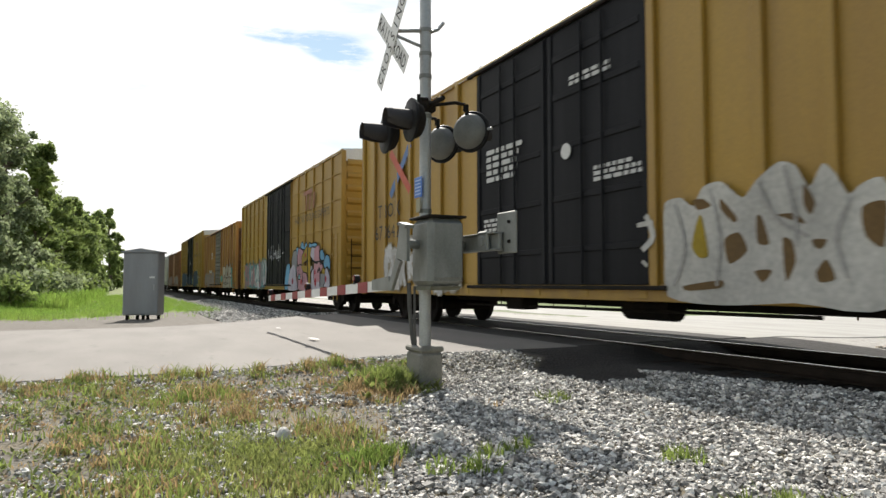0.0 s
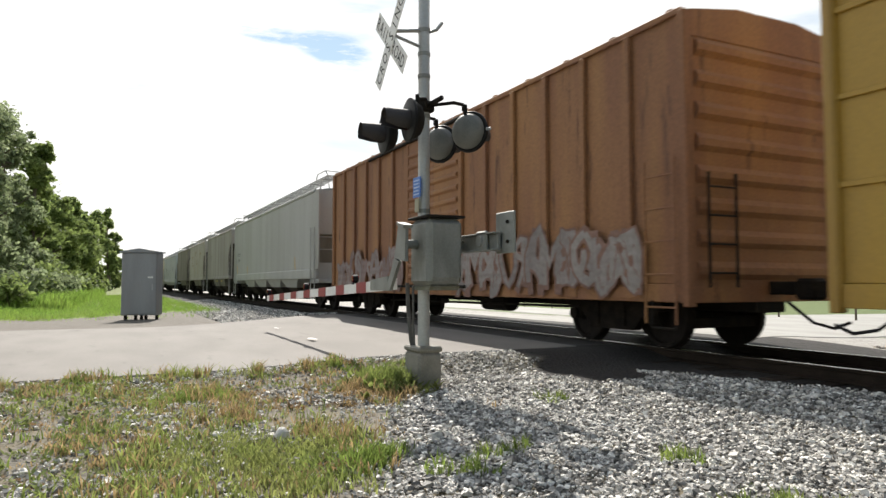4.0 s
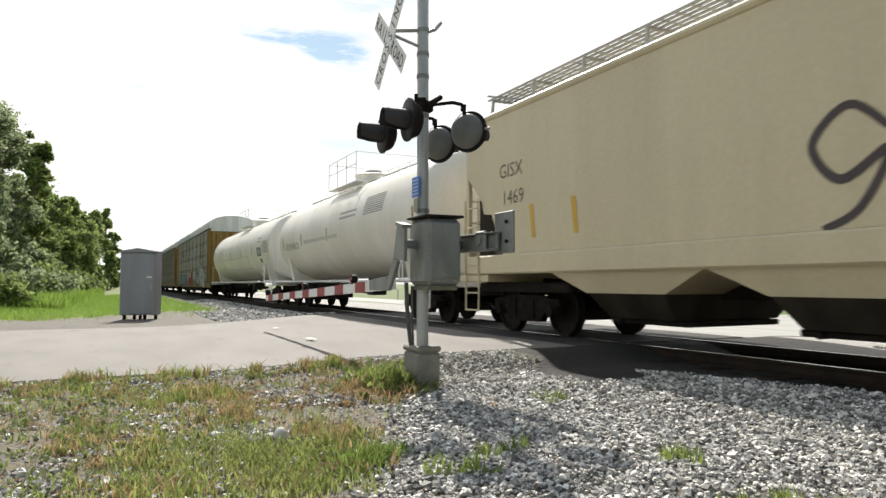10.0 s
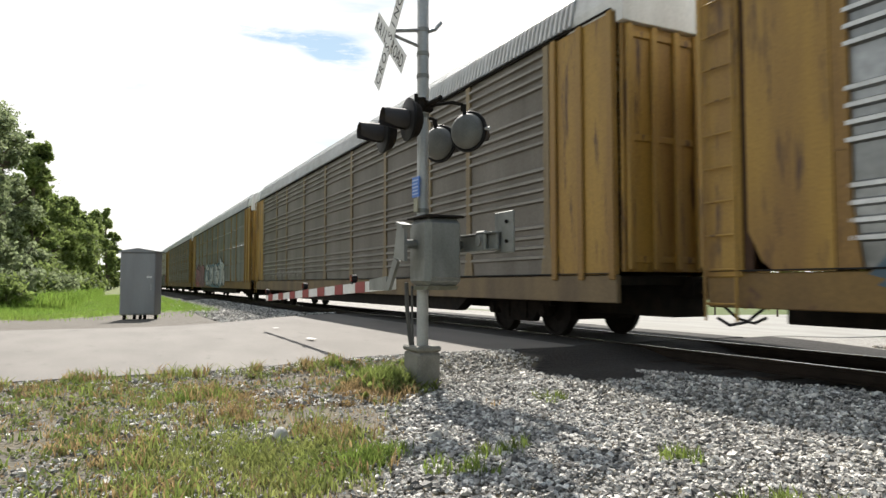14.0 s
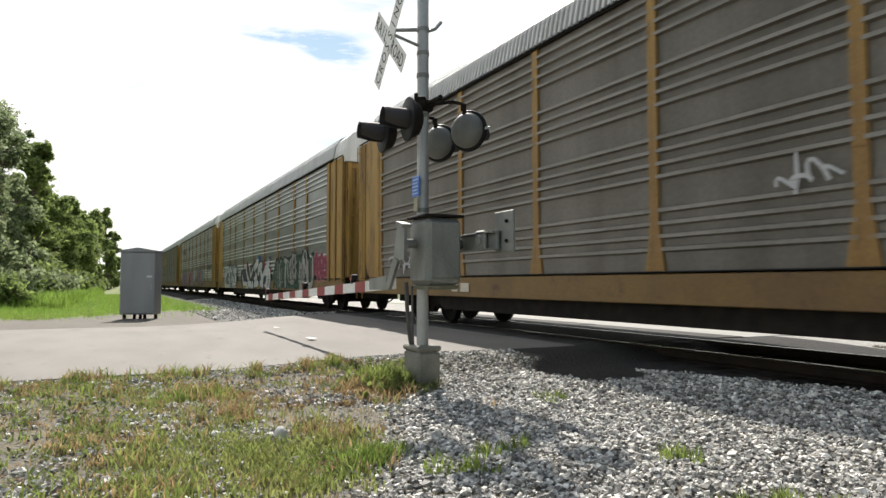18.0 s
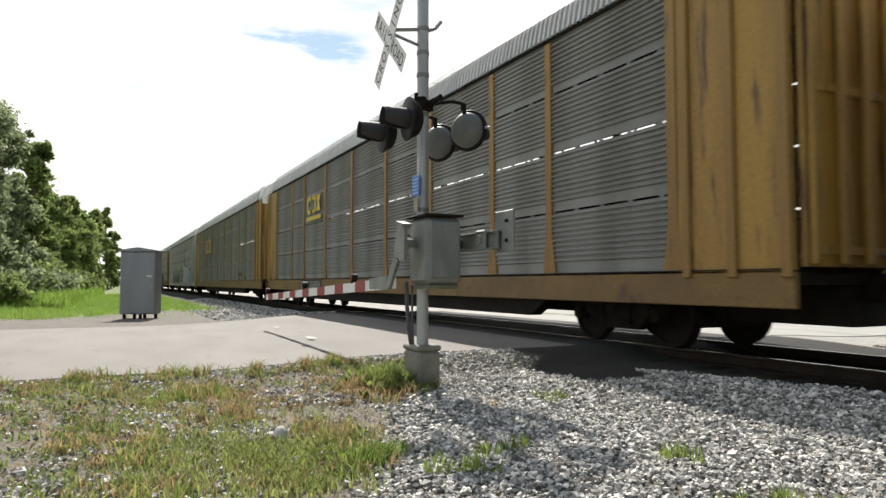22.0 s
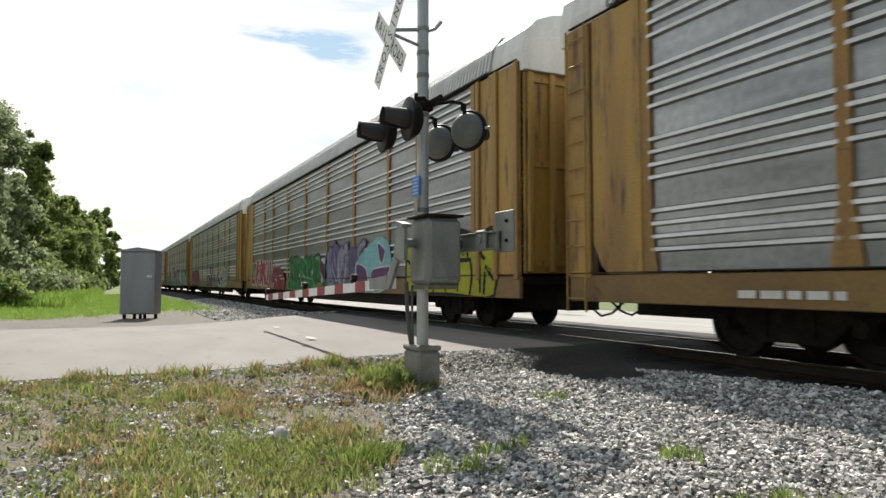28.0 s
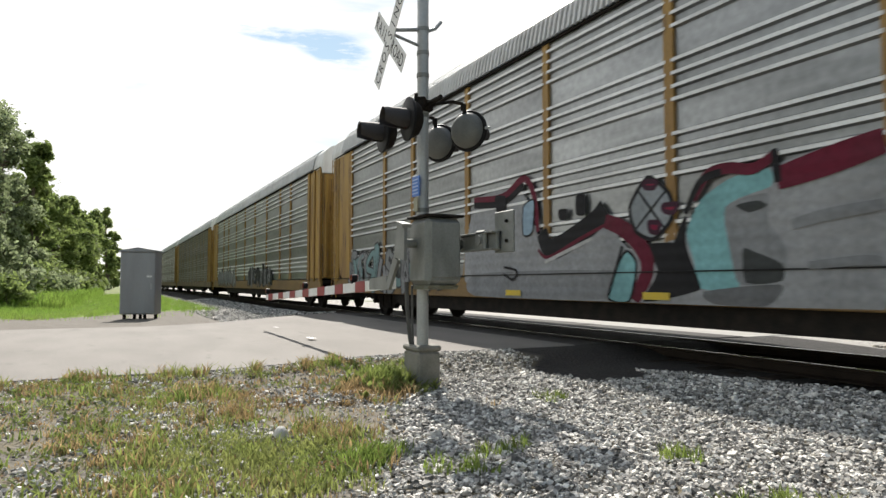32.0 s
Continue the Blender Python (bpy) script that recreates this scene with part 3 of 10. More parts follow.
def ground_material():
    m = bpy.data.materials.new("ground_soil_gravel_and_turf")
    m.use_nodes = True
    n, l = m.node_tree.nodes, m.node_tree.links
    b = n["Principled BSDF"]
    b.inputs["Roughness"].default_value = 0.9
    co, sep = n.new("ShaderNodeTexCoord"), n.new("ShaderNodeSeparateXYZ")
    l.new(co.outputs["Object"], sep.inputs[0])
    wob = n.new("ShaderNodeTexNoise")
    wob.inputs["Scale"].default_value, wob.inputs["Detail"].default_value = 0.7, 6
    l.new(co.outputs["Object"], wob.inputs["Vector"])

    def math_node(op, a, c):
        k = n.new("ShaderNodeMath")
        k.operation = op
        for i, s in enumerate((a, c)):
            if isinstance(s, (int, float)):
                k.inputs[i].default_value = s
            else:
                l.new(s, k.inputs[i])
        return k.outputs[0]

    def ramp(source, a, c):
        r = n.new("ShaderNodeMapRange")
        r.interpolation_type = "SMOOTHSTEP"
        r.inputs[1].default_value, r.inputs[2].default_value = a, c
        l.new(source, r.inputs[0])
        return r.outputs[0]

    def mixed(fac, a, c):
        k = n.new("ShaderNodeMix")
        k.data_type = "RGBA"
        l.new(fac, k.inputs[0])
        for i, s in ((6, a), (7, c)):
            if isinstance(s, tuple):
                k.inputs[i].default_value = (*s, 1)
            else:
                l.new(s, k.inputs[i])
        return k.outputs[2]
    jig = math_node("MULTIPLY", math_node("SUBTRACT", wob.outputs["Fac"], 0.5), 2.6)
    y = math_node("ADD", sep.outputs["Y"], jig)
    x = math_node("ADD", sep.outputs["X"], jig)
    dist = math_node("ABSOLUTE", math_node("SUBTRACT", sep.outputs["Y"], TRACK_Y), 0)
    fine = n.new("ShaderNodeTexVoronoi")
    fine.inputs["Scale"].default_value = 22
    l.new(co.outputs["Object"], fine.inputs["Vector"])
    tone = n.new("ShaderNodeTexNoise")
    tone.inputs["Scale"].default_value, tone.inputs["Detail"].default_value = 3.0, 8
    l.new(co.outputs["Object"], tone.inputs["Vector"])
    sepc = n.new("ShaderNodeSeparateColor")
    l.new(fine.outputs["Color"], sepc.inputs[0])
    gravel = mixed(sepc.outputs[0], (0.02, 0.018, 0.016), (0.12, 0.115, 0.105))
    gravel = mixed(ramp(tone.outputs["Fac"], 0.42, 0.7), gravel, (0.15, 0.13, 0.10))
    # near-black tone for the track bed, a slanted strip and an oval
    near_black = mixed(sepc.outputs[1], (0.010, 0.009, 0.008), (0.024, 0.020, 0.017))
    turf = mixed(tone.outputs["Fac"], (0.10, 0.145, 0.03), (0.19, 0.21, 0.06))
    soil = mixed(tone.outputs["Fac"], (0.10, 0.085, 0.05), (0.22, 0.185, 0.12))
    verge = mixed(ramp(tone.outputs["Fac"], 0.40, 0.56), soil, turf)
    verge_dirt = mixed(tone.outputs["Fac"], (0.075, 0.064, 0.052), (0.19, 0.168, 0.138))
    near = mixed(ramp(tone.outputs["Fac"], 0.40, 0.60), soil, gravel)
    # open turf far from the track, gravel on the track's shoulders, a dirt strip along the road
    colour = mixed(ramp(math_node("ADD", dist, math_node("MULTIPLY", jig, 1.2)), 3.2, 5.0), gravel, turf)
    colour = mixed(ramp(x, -33.6, -32.4), colour, verge_dirt)
    colour = mixed(ramp(x, -10.4, -9.4), colour, near)
    pale_gravel = mixed(sepc.outputs[0], (0.20, 0.19, 0.17), (0.46, 0.44, 0.41))
    beyond = mixed(ramp(y, 15.5, 17.5), pale_gravel, mixed(tone.outputs["Fac"], (0.115, 0.13, 0.045), (0.09, 0.145, 0.03)))
    colour = mixed(ramp(sep.outputs["Y"], 10.9, 11.3), colour, beyond)
    colour = mixed(math_node("MULTIPLY", ramp(sep.outputs["Y"], TRACK_Y - 2.1, TRACK_Y - 1.8), ramp(sep.outputs["Y"], TRACK_Y + 3.0, TRACK_Y + 2.6)), colour, near_black)
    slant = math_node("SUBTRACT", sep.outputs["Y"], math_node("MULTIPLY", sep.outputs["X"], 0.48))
    dark_slant = math_node("MULTIPLY", ramp(slant, 9.35, 9.6), ramp(dist, 3.6, 3.3))
    colour = mixed(dark_slant, colour, near_black)
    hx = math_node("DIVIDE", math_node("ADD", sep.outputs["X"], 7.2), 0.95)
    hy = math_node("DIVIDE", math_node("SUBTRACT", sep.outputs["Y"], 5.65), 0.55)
    dark_oval = math_node("ADD", math_node("MULTIPLY", hx, hx), math_node("MULTIPLY", hy, hy))
    colour = mixed(ramp(math_node("ADD", dark_oval, math_node("MULTIPLY", jig, 0.3)), 1.15, 0.8), colour, near_black)
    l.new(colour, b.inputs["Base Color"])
    bp = n.new("ShaderNodeBump")
    bp.inputs["Strength"].default_value, bp.inputs["Distance"].default_value = 0.6, 0.03
    l.new(fine.outputs["Distance"], bp.inputs["Height"])
    l.new(bp.outputs["Normal"], b.inputs["Normal"])
    return m


g = Geo()
g.sheet([[(x, y, ground_height(x, y)) for y in GY] for x in GX])
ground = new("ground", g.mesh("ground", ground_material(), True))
tagged(ground, "flat ground of gravel, soil and patchy grass", "ground", kind="structure")


def road_material():
    m = mat("worn_pale_asphalt", (0.205, 0.187, 0.168), 0.85, 0, (0.162, 0.147, 0.131), 0.9, 0.6, (0.6, 1.6, 1), 0.12, 90, 0.25, rust=(0.13, 0.118, 0.104), rust_at=0.60)
    return m


M["road"] = road_material()
M["panel"] = mat("crossing_panel_asphalt", (0.045, 0.041, 0.037), 0.85, 0, (0.026, 0.023, 0.021), 0.8, 1.2, fine=0.2, fine_scale=80, bump=0.3)


def road_sheet(ys, lift=0.0):
    rows = []
    for y in ys:
        a, b = road_half(y)
        w = 0.05 * noise.noise((y * 0.9, 4.0, 0))
        xs = [a - 0.15, a + w] + list(np.linspace(a + 0.6, b - 0.6, 14)) + [b - w + 0.06 * noise.noise((y * 2.1, 9.0, 0)), b + 0.12]
        zz = road_z(y)
        rows.append([(x, y, zz + lift - (0.20 if i in (0, len(xs) - 1) else 0.0) + 0.05 * (1 - ((x + 15) / 6) ** 2) * smoothstep(3, 8, abs(y - TRACK_Y)))
                     for i, x in enumerate(xs)])
    return rows


g = Geo().sheet(road_sheet(np.linspace(-70, 6.52, 150)))
road = new("road", g.mesh("road", M["road"], True))
tagged(road, "worn pale asphalt road up to the level crossing", "road", kind="structure")
g = Geo().sheet(road_sheet(np.linspace(10.32, 70, 123)))
road_far = new("road_beyond", g.mesh("road_beyond", M["concrete_pale"], True))
tagged(road_far, "worn pale asphalt road beyond the track", "road", kind="structure")
# the road that runs along the far side of the track
g = Geo()
g.box(-160, 60, 17.2, 21.4, -0.62, -0.36, 0.05)
side_road = new("road_parallel", g.mesh("road_parallel", M["concrete_pale"]))
tagged(side_road, "pale side road running beside the track", "road", kind="structure")

# remains of a stop line
crack = thing("stop_line", "remains of a worn white stop line on asphalt", "road marking", kind="structure")
g = Geo()
for x0, x1, y0, y1 in ((-13.0, -12.65, 3.42, 3.55), (-16.3, -16.1, 3.5, 3.62)):
    z = road_z(3.5) + 0.058 - 0.05 * ((x0 + 15) / 6) ** 2
    g.add([(x0, y0, z), (x1, y0 + 0.02, z), (x1 + 0.05, y1, z), (x0 + 0.1, y1 - 0.03, z)], [(0, 1, 2, 3)])
part("worn_stop_line", g, M["white"], crack, "worn white road paint")

# crossing surface: planks of asphalt beside and between the rails
crossing = thing("crossing_surface", "dark asphalt crossing panels between the rails", "crossing", kind="structure")
for k, (y0, y1) in enumerate(((6.5, 7.40), (7.58, 8.84), (9.02, 9.64), (9.655, 10.3))):
    for i in range(6):
        x0 = -21.0 + i * 2.06
        part("panel", Geo().box(x0, x0 + 2.045, y0, y1, -0.2, -0.012 - 0.004 * ((i + k) % 2), 0.012), M["panel"], crossing)

track = thing("railway_track", "steel rails on creosoted wooden ties in ballast", "track", kind="structure")
for y in (TRACK_Y - 0.7525, TRACK_Y + 0.7525):
    g = Geo()
    g.prism([(y - 0.07, -0.17), (y + 0.07, -0.17), (y + 0.07, -0.155), (y + 0.01, -0.13), (y + 0.01, -0.045), (y + 0.036, -0.035), (y + 0.036, -0.006),
             (y - 0.036, -0.006), (y - 0.036, -0.035), (y - 0.01, -0.045), (y - 0.01, -0.13), (y - 0.07, -0.155)], -460, 60, "yz")
    part("rail", g, M["rail"], track)
    part("rail_head", Geo().box(-460, 60, y - 0.03, y + 0.03, -0.006, 0.0, 0.002), M["rail_head"], track, "bright worn rail head")
tie = Geo().box(-0.115, 0.115, TRACK_Y - 1.3, TRACK_Y + 1.3, -0.35, -0.168, 0.015).mesh("tie", M["wood"])
for i in range(150):
    x = 12 - i * 0.5
    if -21.2 < x < -8.8:
        continue
    part("tie", tie, None, track, at=pose(x + 0.04 * math.sin(i * 7.3), 0, 0.006 * math.sin(i * 3.1)))

# ---- crossing signal ----
PX, PY, PZ = -7.54, 3.43, -0.24
signal = thing("crossing_signal", "galvanised crossing signal mast with crossbuck, flashing lights and lowered gate", "crossing signal", pose(PX, PY, PZ))
part("foundation", Geo().box(-0.24, 0.2, -0.15, 0.15, -0.15, 0.37, 0.03).box(-0.25, 0.21, -0.16, 0.16, 0.372, 0.44, 0.02)  , M["concrete"], signal, "mossy concrete foundation")
part("mast", Geo().lathe([(-0.1, 0.072), (2.0, 0.072), (5.2, 0.070)], 20, way="z"), M["galv"], signal, smooth=True)
for z in (2.05, 3.22, 3.72, 4.0, 4.3):
    part("clamp_band", Geo().lathe([(z, 0.079), (z + 0.05, 0.079)], 16, way="z"), M["alu"], signal)
# blue notice plate
plate = part("notice_plate", Geo().box(-0.11, 0.11, -0.098, -0.09, 2.24, 2.49, 0.003), M["blue"], signal, "blue emergency notice plate")
for k in range(5):
    b = 0.085 - 0.02 * (k % 2)
    part("notice_line", Geo().add([(-0.085, -0.1005, 2.455 - k * 0.042), (b, -0.1005, 2.455 - k * 0.042), (b, -0.1005, 2.438 - k * 0.042), (-0.085, -0.1005, 2.438 - k * 0.042)], [(0, 1, 2, 3)]), paint((0.32, 0.45, 0.70)), plate)
part("notice_strip", Geo().box(-0.06, 0.06, -0.097, -0.09, 2.06, 2.225, 0.002), paint((0.30, 0.29, 0.20)), plate)
# gate mechanism
BY = 0.12
gate_box = part("gate_mechanism", Geo().box(-0.12, 0.42, -0.26 + BY, 0.21 + BY, 1.16, 1.96, 0.06), M["alu"], signal, "grey cast gate mechanism housing")
part("housing_lid", Geo().box(-0.14, 0.44, -0.28 + BY, 0.23 + BY, 1.965, 1.995, 0.012), M["dark_steel"], gate_box)
part("housing_door", Geo().box(0.425, 0.445, -0.21 + BY, 0.16 + BY, 1.25, 1.90, 0.01), M["alu"], gate_box)
part("pivot_shaft", Geo().cyl((0.1, -0.42 + BY, 1.66), (0.1, 0.42 + BY, 1.66), 0.055, 14), M["alu"], gate_box)
part("housing_sump", Geo().prism([(-0.10, 1.158), (0.40, 1.158), (0.34, 1.11), (-0.04, 1.11)], -0.22 + BY, 0.17 + BY), M["moss"], gate_box, "mossy rounded housing bottom")
# the counterweight arm on the track side
cw = part("counterweight_arm", Geo().box(0.05, 0.95, 0.36 + BY, 0.41 + BY, 1.58, 1.76, 0.01).box(0.05, 0.95, 0.30 + BY, 0.42 + BY, 1.755, 1.775, 0.004).box(0.05, 0.95, 0.30 + BY, 0.42 + BY, 1.565, 1.585, 0.004), M["alu"], signal, "galvanised counterweight arm")
part("counterweight", Geo().box(0.80, 1.20, 0.425 + BY, 0.455 + BY, 1.53, 2.0, 0.01), M["alu"], cw, "steel counterweight plate")
part("plate_bolt", Geo().cyl((1.08, 0.42 + BY, 1.88), (1.08, 0.40 + BY, 1.88), 0.02, 8), M["dark_steel"], cw)
part("plate_bolt", Geo().cyl((1.08, 0.42 + BY, 1.66), (1.08, 0.40 + BY, 1.66), 0.02, 8), M["dark_steel"], cw)
part("counterweight_clamp", Geo().box(0.55, 0.78, 0.30 + BY, 0.355 + BY, 1.56, 1.80, 0.02).cyl((0.66, 0.28 + BY, 1.68), (0.66, 0.36 + BY, 1.68), 0.06, 10), M["alu"], cw)
# the gate arm over the road, sagging a little to its tip
AY = -0.05
hub = part("arm_bracket", Geo().prism([(0.2, 1.86), (-0.02, 1.9), (-0.14, 1.5), (0.2, 1.45)], -0.33, -0.29).prism([(-0.14, 1.5), (-0.40, 1.14), (-0.30, 1.10), (0.0, 1.46)], -0.33, -0.29).prism([(-0.40, 1.28), (-1.0, 1.24), (-1.0, 1.10), (-0.35, 1.10)], -0.325, -0.295), M["alu"], signal, "cast gate arm bracket")
part("bracket_rim", Geo().prism([(0.22, 1.88), (0.0, 1.93), (0.0, 1.89), (0.2, 1.84)], -0.36, -0.24), M["alu"], hub)
part("arm_link", Geo().box(-1.05, -0.8, -0.30, AY, 1.14, 1.22, 0.01), M["alu"], hub)
AX0, AX1, AZ0, AZ1 = -0.8, -8.85, 1.185, 0.845
arm = part("gate_arm", Geo().add([(AX0, AY - 0.03, AZ0 - 0.075), (AX0, AY + 0.03, AZ0 - 0.075), (AX0, AY + 0.03, AZ0 + 0.075), (AX0, AY - 0.03, AZ0 + 0.075), (AX1, AY - 0.02, AZ1 - 0.065), (AX1, AY + 0.02, AZ1 - 0.065), (AX1, AY + 0.02, AZ1 + 0.065), (AX1, AY - 0.02, AZ1 + 0.065)],
                                 [(0, 1, 2, 3), (4, 7, 6, 5), (0, 4, 5, 1), (1, 5, 6, 2), (2, 6, 7, 3), (3, 7, 4, 0)]), M["white"], signal, "white gate arm with red reflective stripes")
arm_z = lambda x: AZ0 + (AZ1 - AZ0) * (AX0 - x) / (AX0 - AX1)
for k in range(7):
    x0 = AX1 + 0.32 + k * 1.04
    x1 = x0 + 0.44
    hh = lambda x: 0.070 + 0.010 * (x - AX1) / (AX0 - AX1)
    for y in (AY - 0.0335, AY + 0.0335):
        part("red_stripe", Geo().add([(x0, y, arm_z(x0) - hh(x0)), (x1, y, arm_z(x1) - hh(x1)), (x1, y, arm_z(x1) + hh(x1)), (x0, y, arm_z(x0) + hh(x0))], [(0, 1, 2, 3)]), M["red"], arm)
for x in (-8.75, -5.35, -2.45):
    zc0 = arm_z(x)
    lamp = part("arm_lamp", Geo().box(x - 0.05, x + 0.05, AY - 0.04, AY + 0.04, zc0 + 0.062, zc0 + 0.09, 0.006).cyl((x, AY - 0.04, zc0 + 0.15), (x, AY + 0.04, zc0 + 0.15), 0.06, 14), M["black"], arm, "small gate arm lamp")
    for s in (-1, 1):
        part("lamp_lens", Geo().cyl((x, AY + s * 0.041, zc0 + 0.15), (x, AY + s * 0.05, zc0 + 0.15), 0.05, 14), M["lens"], lamp)
part("conduit", Geo().tube([(-0.13, -0.16, 1.2), (-0.13, -0.15, 0.9), (-0.115, -0.115, 0.5), (-0.11, -0.10, 0.42)], 0.026, 10), M["conduit"], signal, "black flexible cable conduit")
part("second_conduit", Geo().tube([(-0.05, -0.12, 1.16), (-0.06, -0.11, 0.7), (-0.07, -0.09, 0.42)], 0.015, 8), M["conduit"], signal)
# cross arm with two pairs of lights
LZ = 3.36
part("cross_arm", Geo().cyl((-0.5, 0.0, LZ), (0.5, 0.0, LZ), 0.03, 10).box(-0.11, 0.11, -0.10, 0.10, LZ - 0.07, LZ + 0.07, 0.02), M["dark_steel"], signal)


def flasher(x, y, z, face, housing):
    """A light head at (x, y, z) on the mast that faces the given bearing: black background, hood, lens and housing."""
    m = pose(x, y, z, 0, 0, face)
    head = part("flashing_light", Geo().lathe([(-0.012, 0.245), (0.0, 0.252), (0.02, 0.252), (0.026, 0.24)], 36, way="y"), M["black"], signal, "round black flashing light head", True, at=m)
    part("housing", Geo().lathe([(-0.014, 0.215), (-0.06, 0.21), (-0.11, 0.18), (-0.14, 0.12), (-0.15, 0.03)], 32, way="y"), M[housing], head, "", True)
    part("lens", Geo().lathe([(0.027, 0.11), (0.045, 0.10), (0.055, 0.07), (0.06, 0.02)], 28, way="y"), M["lens"], head, "unlit red lens", True)
    rows = []
    for yy, r, a in ((0.02, 0.122, 165), (0.17, 0.120, 150), (0.32, 0.116, 125)):
        a = radians(a)
        rows.append([(math.sin(t) * r, yy, math.cos(t) * r) for t in np.linspace(-a, a, 21)] + [(math.sin(t) * (r - 0.006), yy, math.cos(t) * (r - 0.006)) for t in np.linspace(a, -a, 21)])
    part("hood", Geo().sheet(rows), M["hood"], head, "", True)
    part("hanger", Geo().tube([(0, -0.09, 0.31), (0, -0.09, 0.18)], 0.024, 8), M["dark_steel"], head)
    part("wing_nut", Geo().cyl((0.25, -0.02, 0), (0.31, -0.02, 0), 0.018, 6), M["galv"], head)


for x in (-0.40, 0.40):
    flasher(x, -0.36, 3.08, 176, "dark_steel")
    flasher(x, 0.42, 3.02, 30, "head_back")
    for y in (-0.33, 0.42):
        s = -1 if y < 0 else 1
        part("head_arm", Geo().tube([(x * 0.25, 0.0, LZ), (x, y * 0.5, LZ - 0.01), (x, y - 0.08 * s, LZ - 0.02), (x, y - 0.08 * s, LZ - 0.1)], 0.022, 8), M["dark_steel"], signal)
# crossbuck
cb = part("crossbuck_bracket", Geo().tube([(0, -0.06, 4.32), (0.05, -0.42, 4.24)], 0.025, 8).tube([(0, -0.06, 4.12), (0.02, -0.42, 4.2)], 0.02, 8).box(-0.06, 0.14, -0.44, -0.42, 4.1, 4.30, 0.004), M["galv"], signal, "galvanised sign bracket")
part("rear_bracket", Geo().tube([(0, 0.06, 4.32), (0.02, 0.16, 4.36), (0.02, 0.24, 4.46)], 0.022, 8), M["galv"], signal)
CZ = 4.11


def blade(text, turn, y, split):
    m = Matrix.Translation((0.02, y, CZ)) @ Matrix.Rotation(radians(turn), 4, "Y")
    b = part("crossbuck_blade", Geo().box(-0.61, 0.61, -0.003, 0.003, -0.115, 0.115, 0.002), M["white"], cb, "white crossbuck blade with black letters", at=m)
    w = (1.16 - split) / 2
    for k, word in enumerate(text):
        n = len(word)
        for i, ch in enumerate(word):
            q = lettering(ch, 0.22)
            xs = [p[0] for p in q.v]
            x0 = -0.58 + (0 if k == 0 else w + split) + (i + 0.5) * w / n
            moved(q, x0 - 0.78 * (min(xs) + max(xs)) / 2, -0.0055, -0.078, 0.78, 1.0)
            part("letter", q, M["black"], b)


blade(("RAIL", "ROAD"), 43, -0.452, 0.16)
blade(("CROS", "SING"), -47, -0.461, 0.0)

# ---- relay cabinet beyond the road ----
cab = thing("relay_cabinet", "weathered grey aluminium relay cabinet on short legs", "cabinet", pose(-26.4, 1.02, -0.47, 0, 0, -20))
part("body", Geo().box(-0.35, 0.35, -0.60, 0.60, 0.32, 2.52, 0.02), M["cabinet"], cab)
part("roof", Geo().prism([(-0.66, 2.52), (0.66, 2.52), (0.66, 2.56), (0.0, 2.67), (-0.66, 2.56)], -0.42, 0.42, "yz"), M["cabinet"], cab)
door = part("door", Geo().box(0.352, 0.372, -0.57, 0.57, 0.36, 2.48, 0.008), M["cabinet"], cab)
part("door_handle", Geo().box(0.373, 0.40, 0.44, 0.48, 1.2, 1.4, 0.006), M["galv"], door)
part("hasp_plate", Geo().box(0.374, 0.382, 0.3, 0.48, 1.62, 1.68, 0.002), M["white"], cab)
for y in (-0.55, -0.2, 0.0, 0.15, 0.52):
    part("leg", Geo().box(-0.06, 0.06, y - 0.04, y + 0.04, -0.1, 0.32, 0.006), M["dark_steel"], cab)


# ---- trees ----
def leaf_cloud(seed, blobs, count, size):
    """Leaf blades scattered in the shells of many clumps."""
    r = np.random.default_rng(seed)
    w = np.array([b[3] ** 2 for b in blobs])
    pick = r.choice(len(blobs), count, p=w / w.sum())
    c = np.array([b[:3] for b in blobs])[pick]
    rad = np.array([b[3] for b in blobs])[pick]
    d = r.normal(size=(count, 3))
    d /= np.linalg.norm(d, axis=1)[:, None]
    p = c + d * (rad * np.abs(r.normal(0.62, 0.36, count)))[:, None] * np.array([1, 1, 0.85])
    u = r.normal(size=(count, 3))
    u /= np.linalg.norm(u, axis=1)[:, None]
    v = np.cross(u, r.normal(size=(count, 3)))
    v /= np.linalg.norm(v, axis=1)[:, None]
    s = size * r.uniform(0.55, 1.3, count)[:, None]
    q = np.stack([p - u * s, p + v * s * 0.5, p + u * s, p - v * s * 0.5], 1).reshape(-1, 3)
    return q


def quads_mesh(name, q, material):
    me = bpy.data.meshes.new(name)
    n = len(q)
    me.vertices.add(n)
    me.vertices.foreach_set("co", np.asarray(q, np.float32).ravel())
    me.loops.add(n)
    me.loops.foreach_set("vertex_index", np.arange(n, dtype=np.int32))
    me.polygons.add(n // 4)
    me.polygons.foreach_set("loop_start", np.arange(0, n, 4, dtype=np.int32))
    me.update(calc_edges=True)
    me.materials.append(material)
    return me


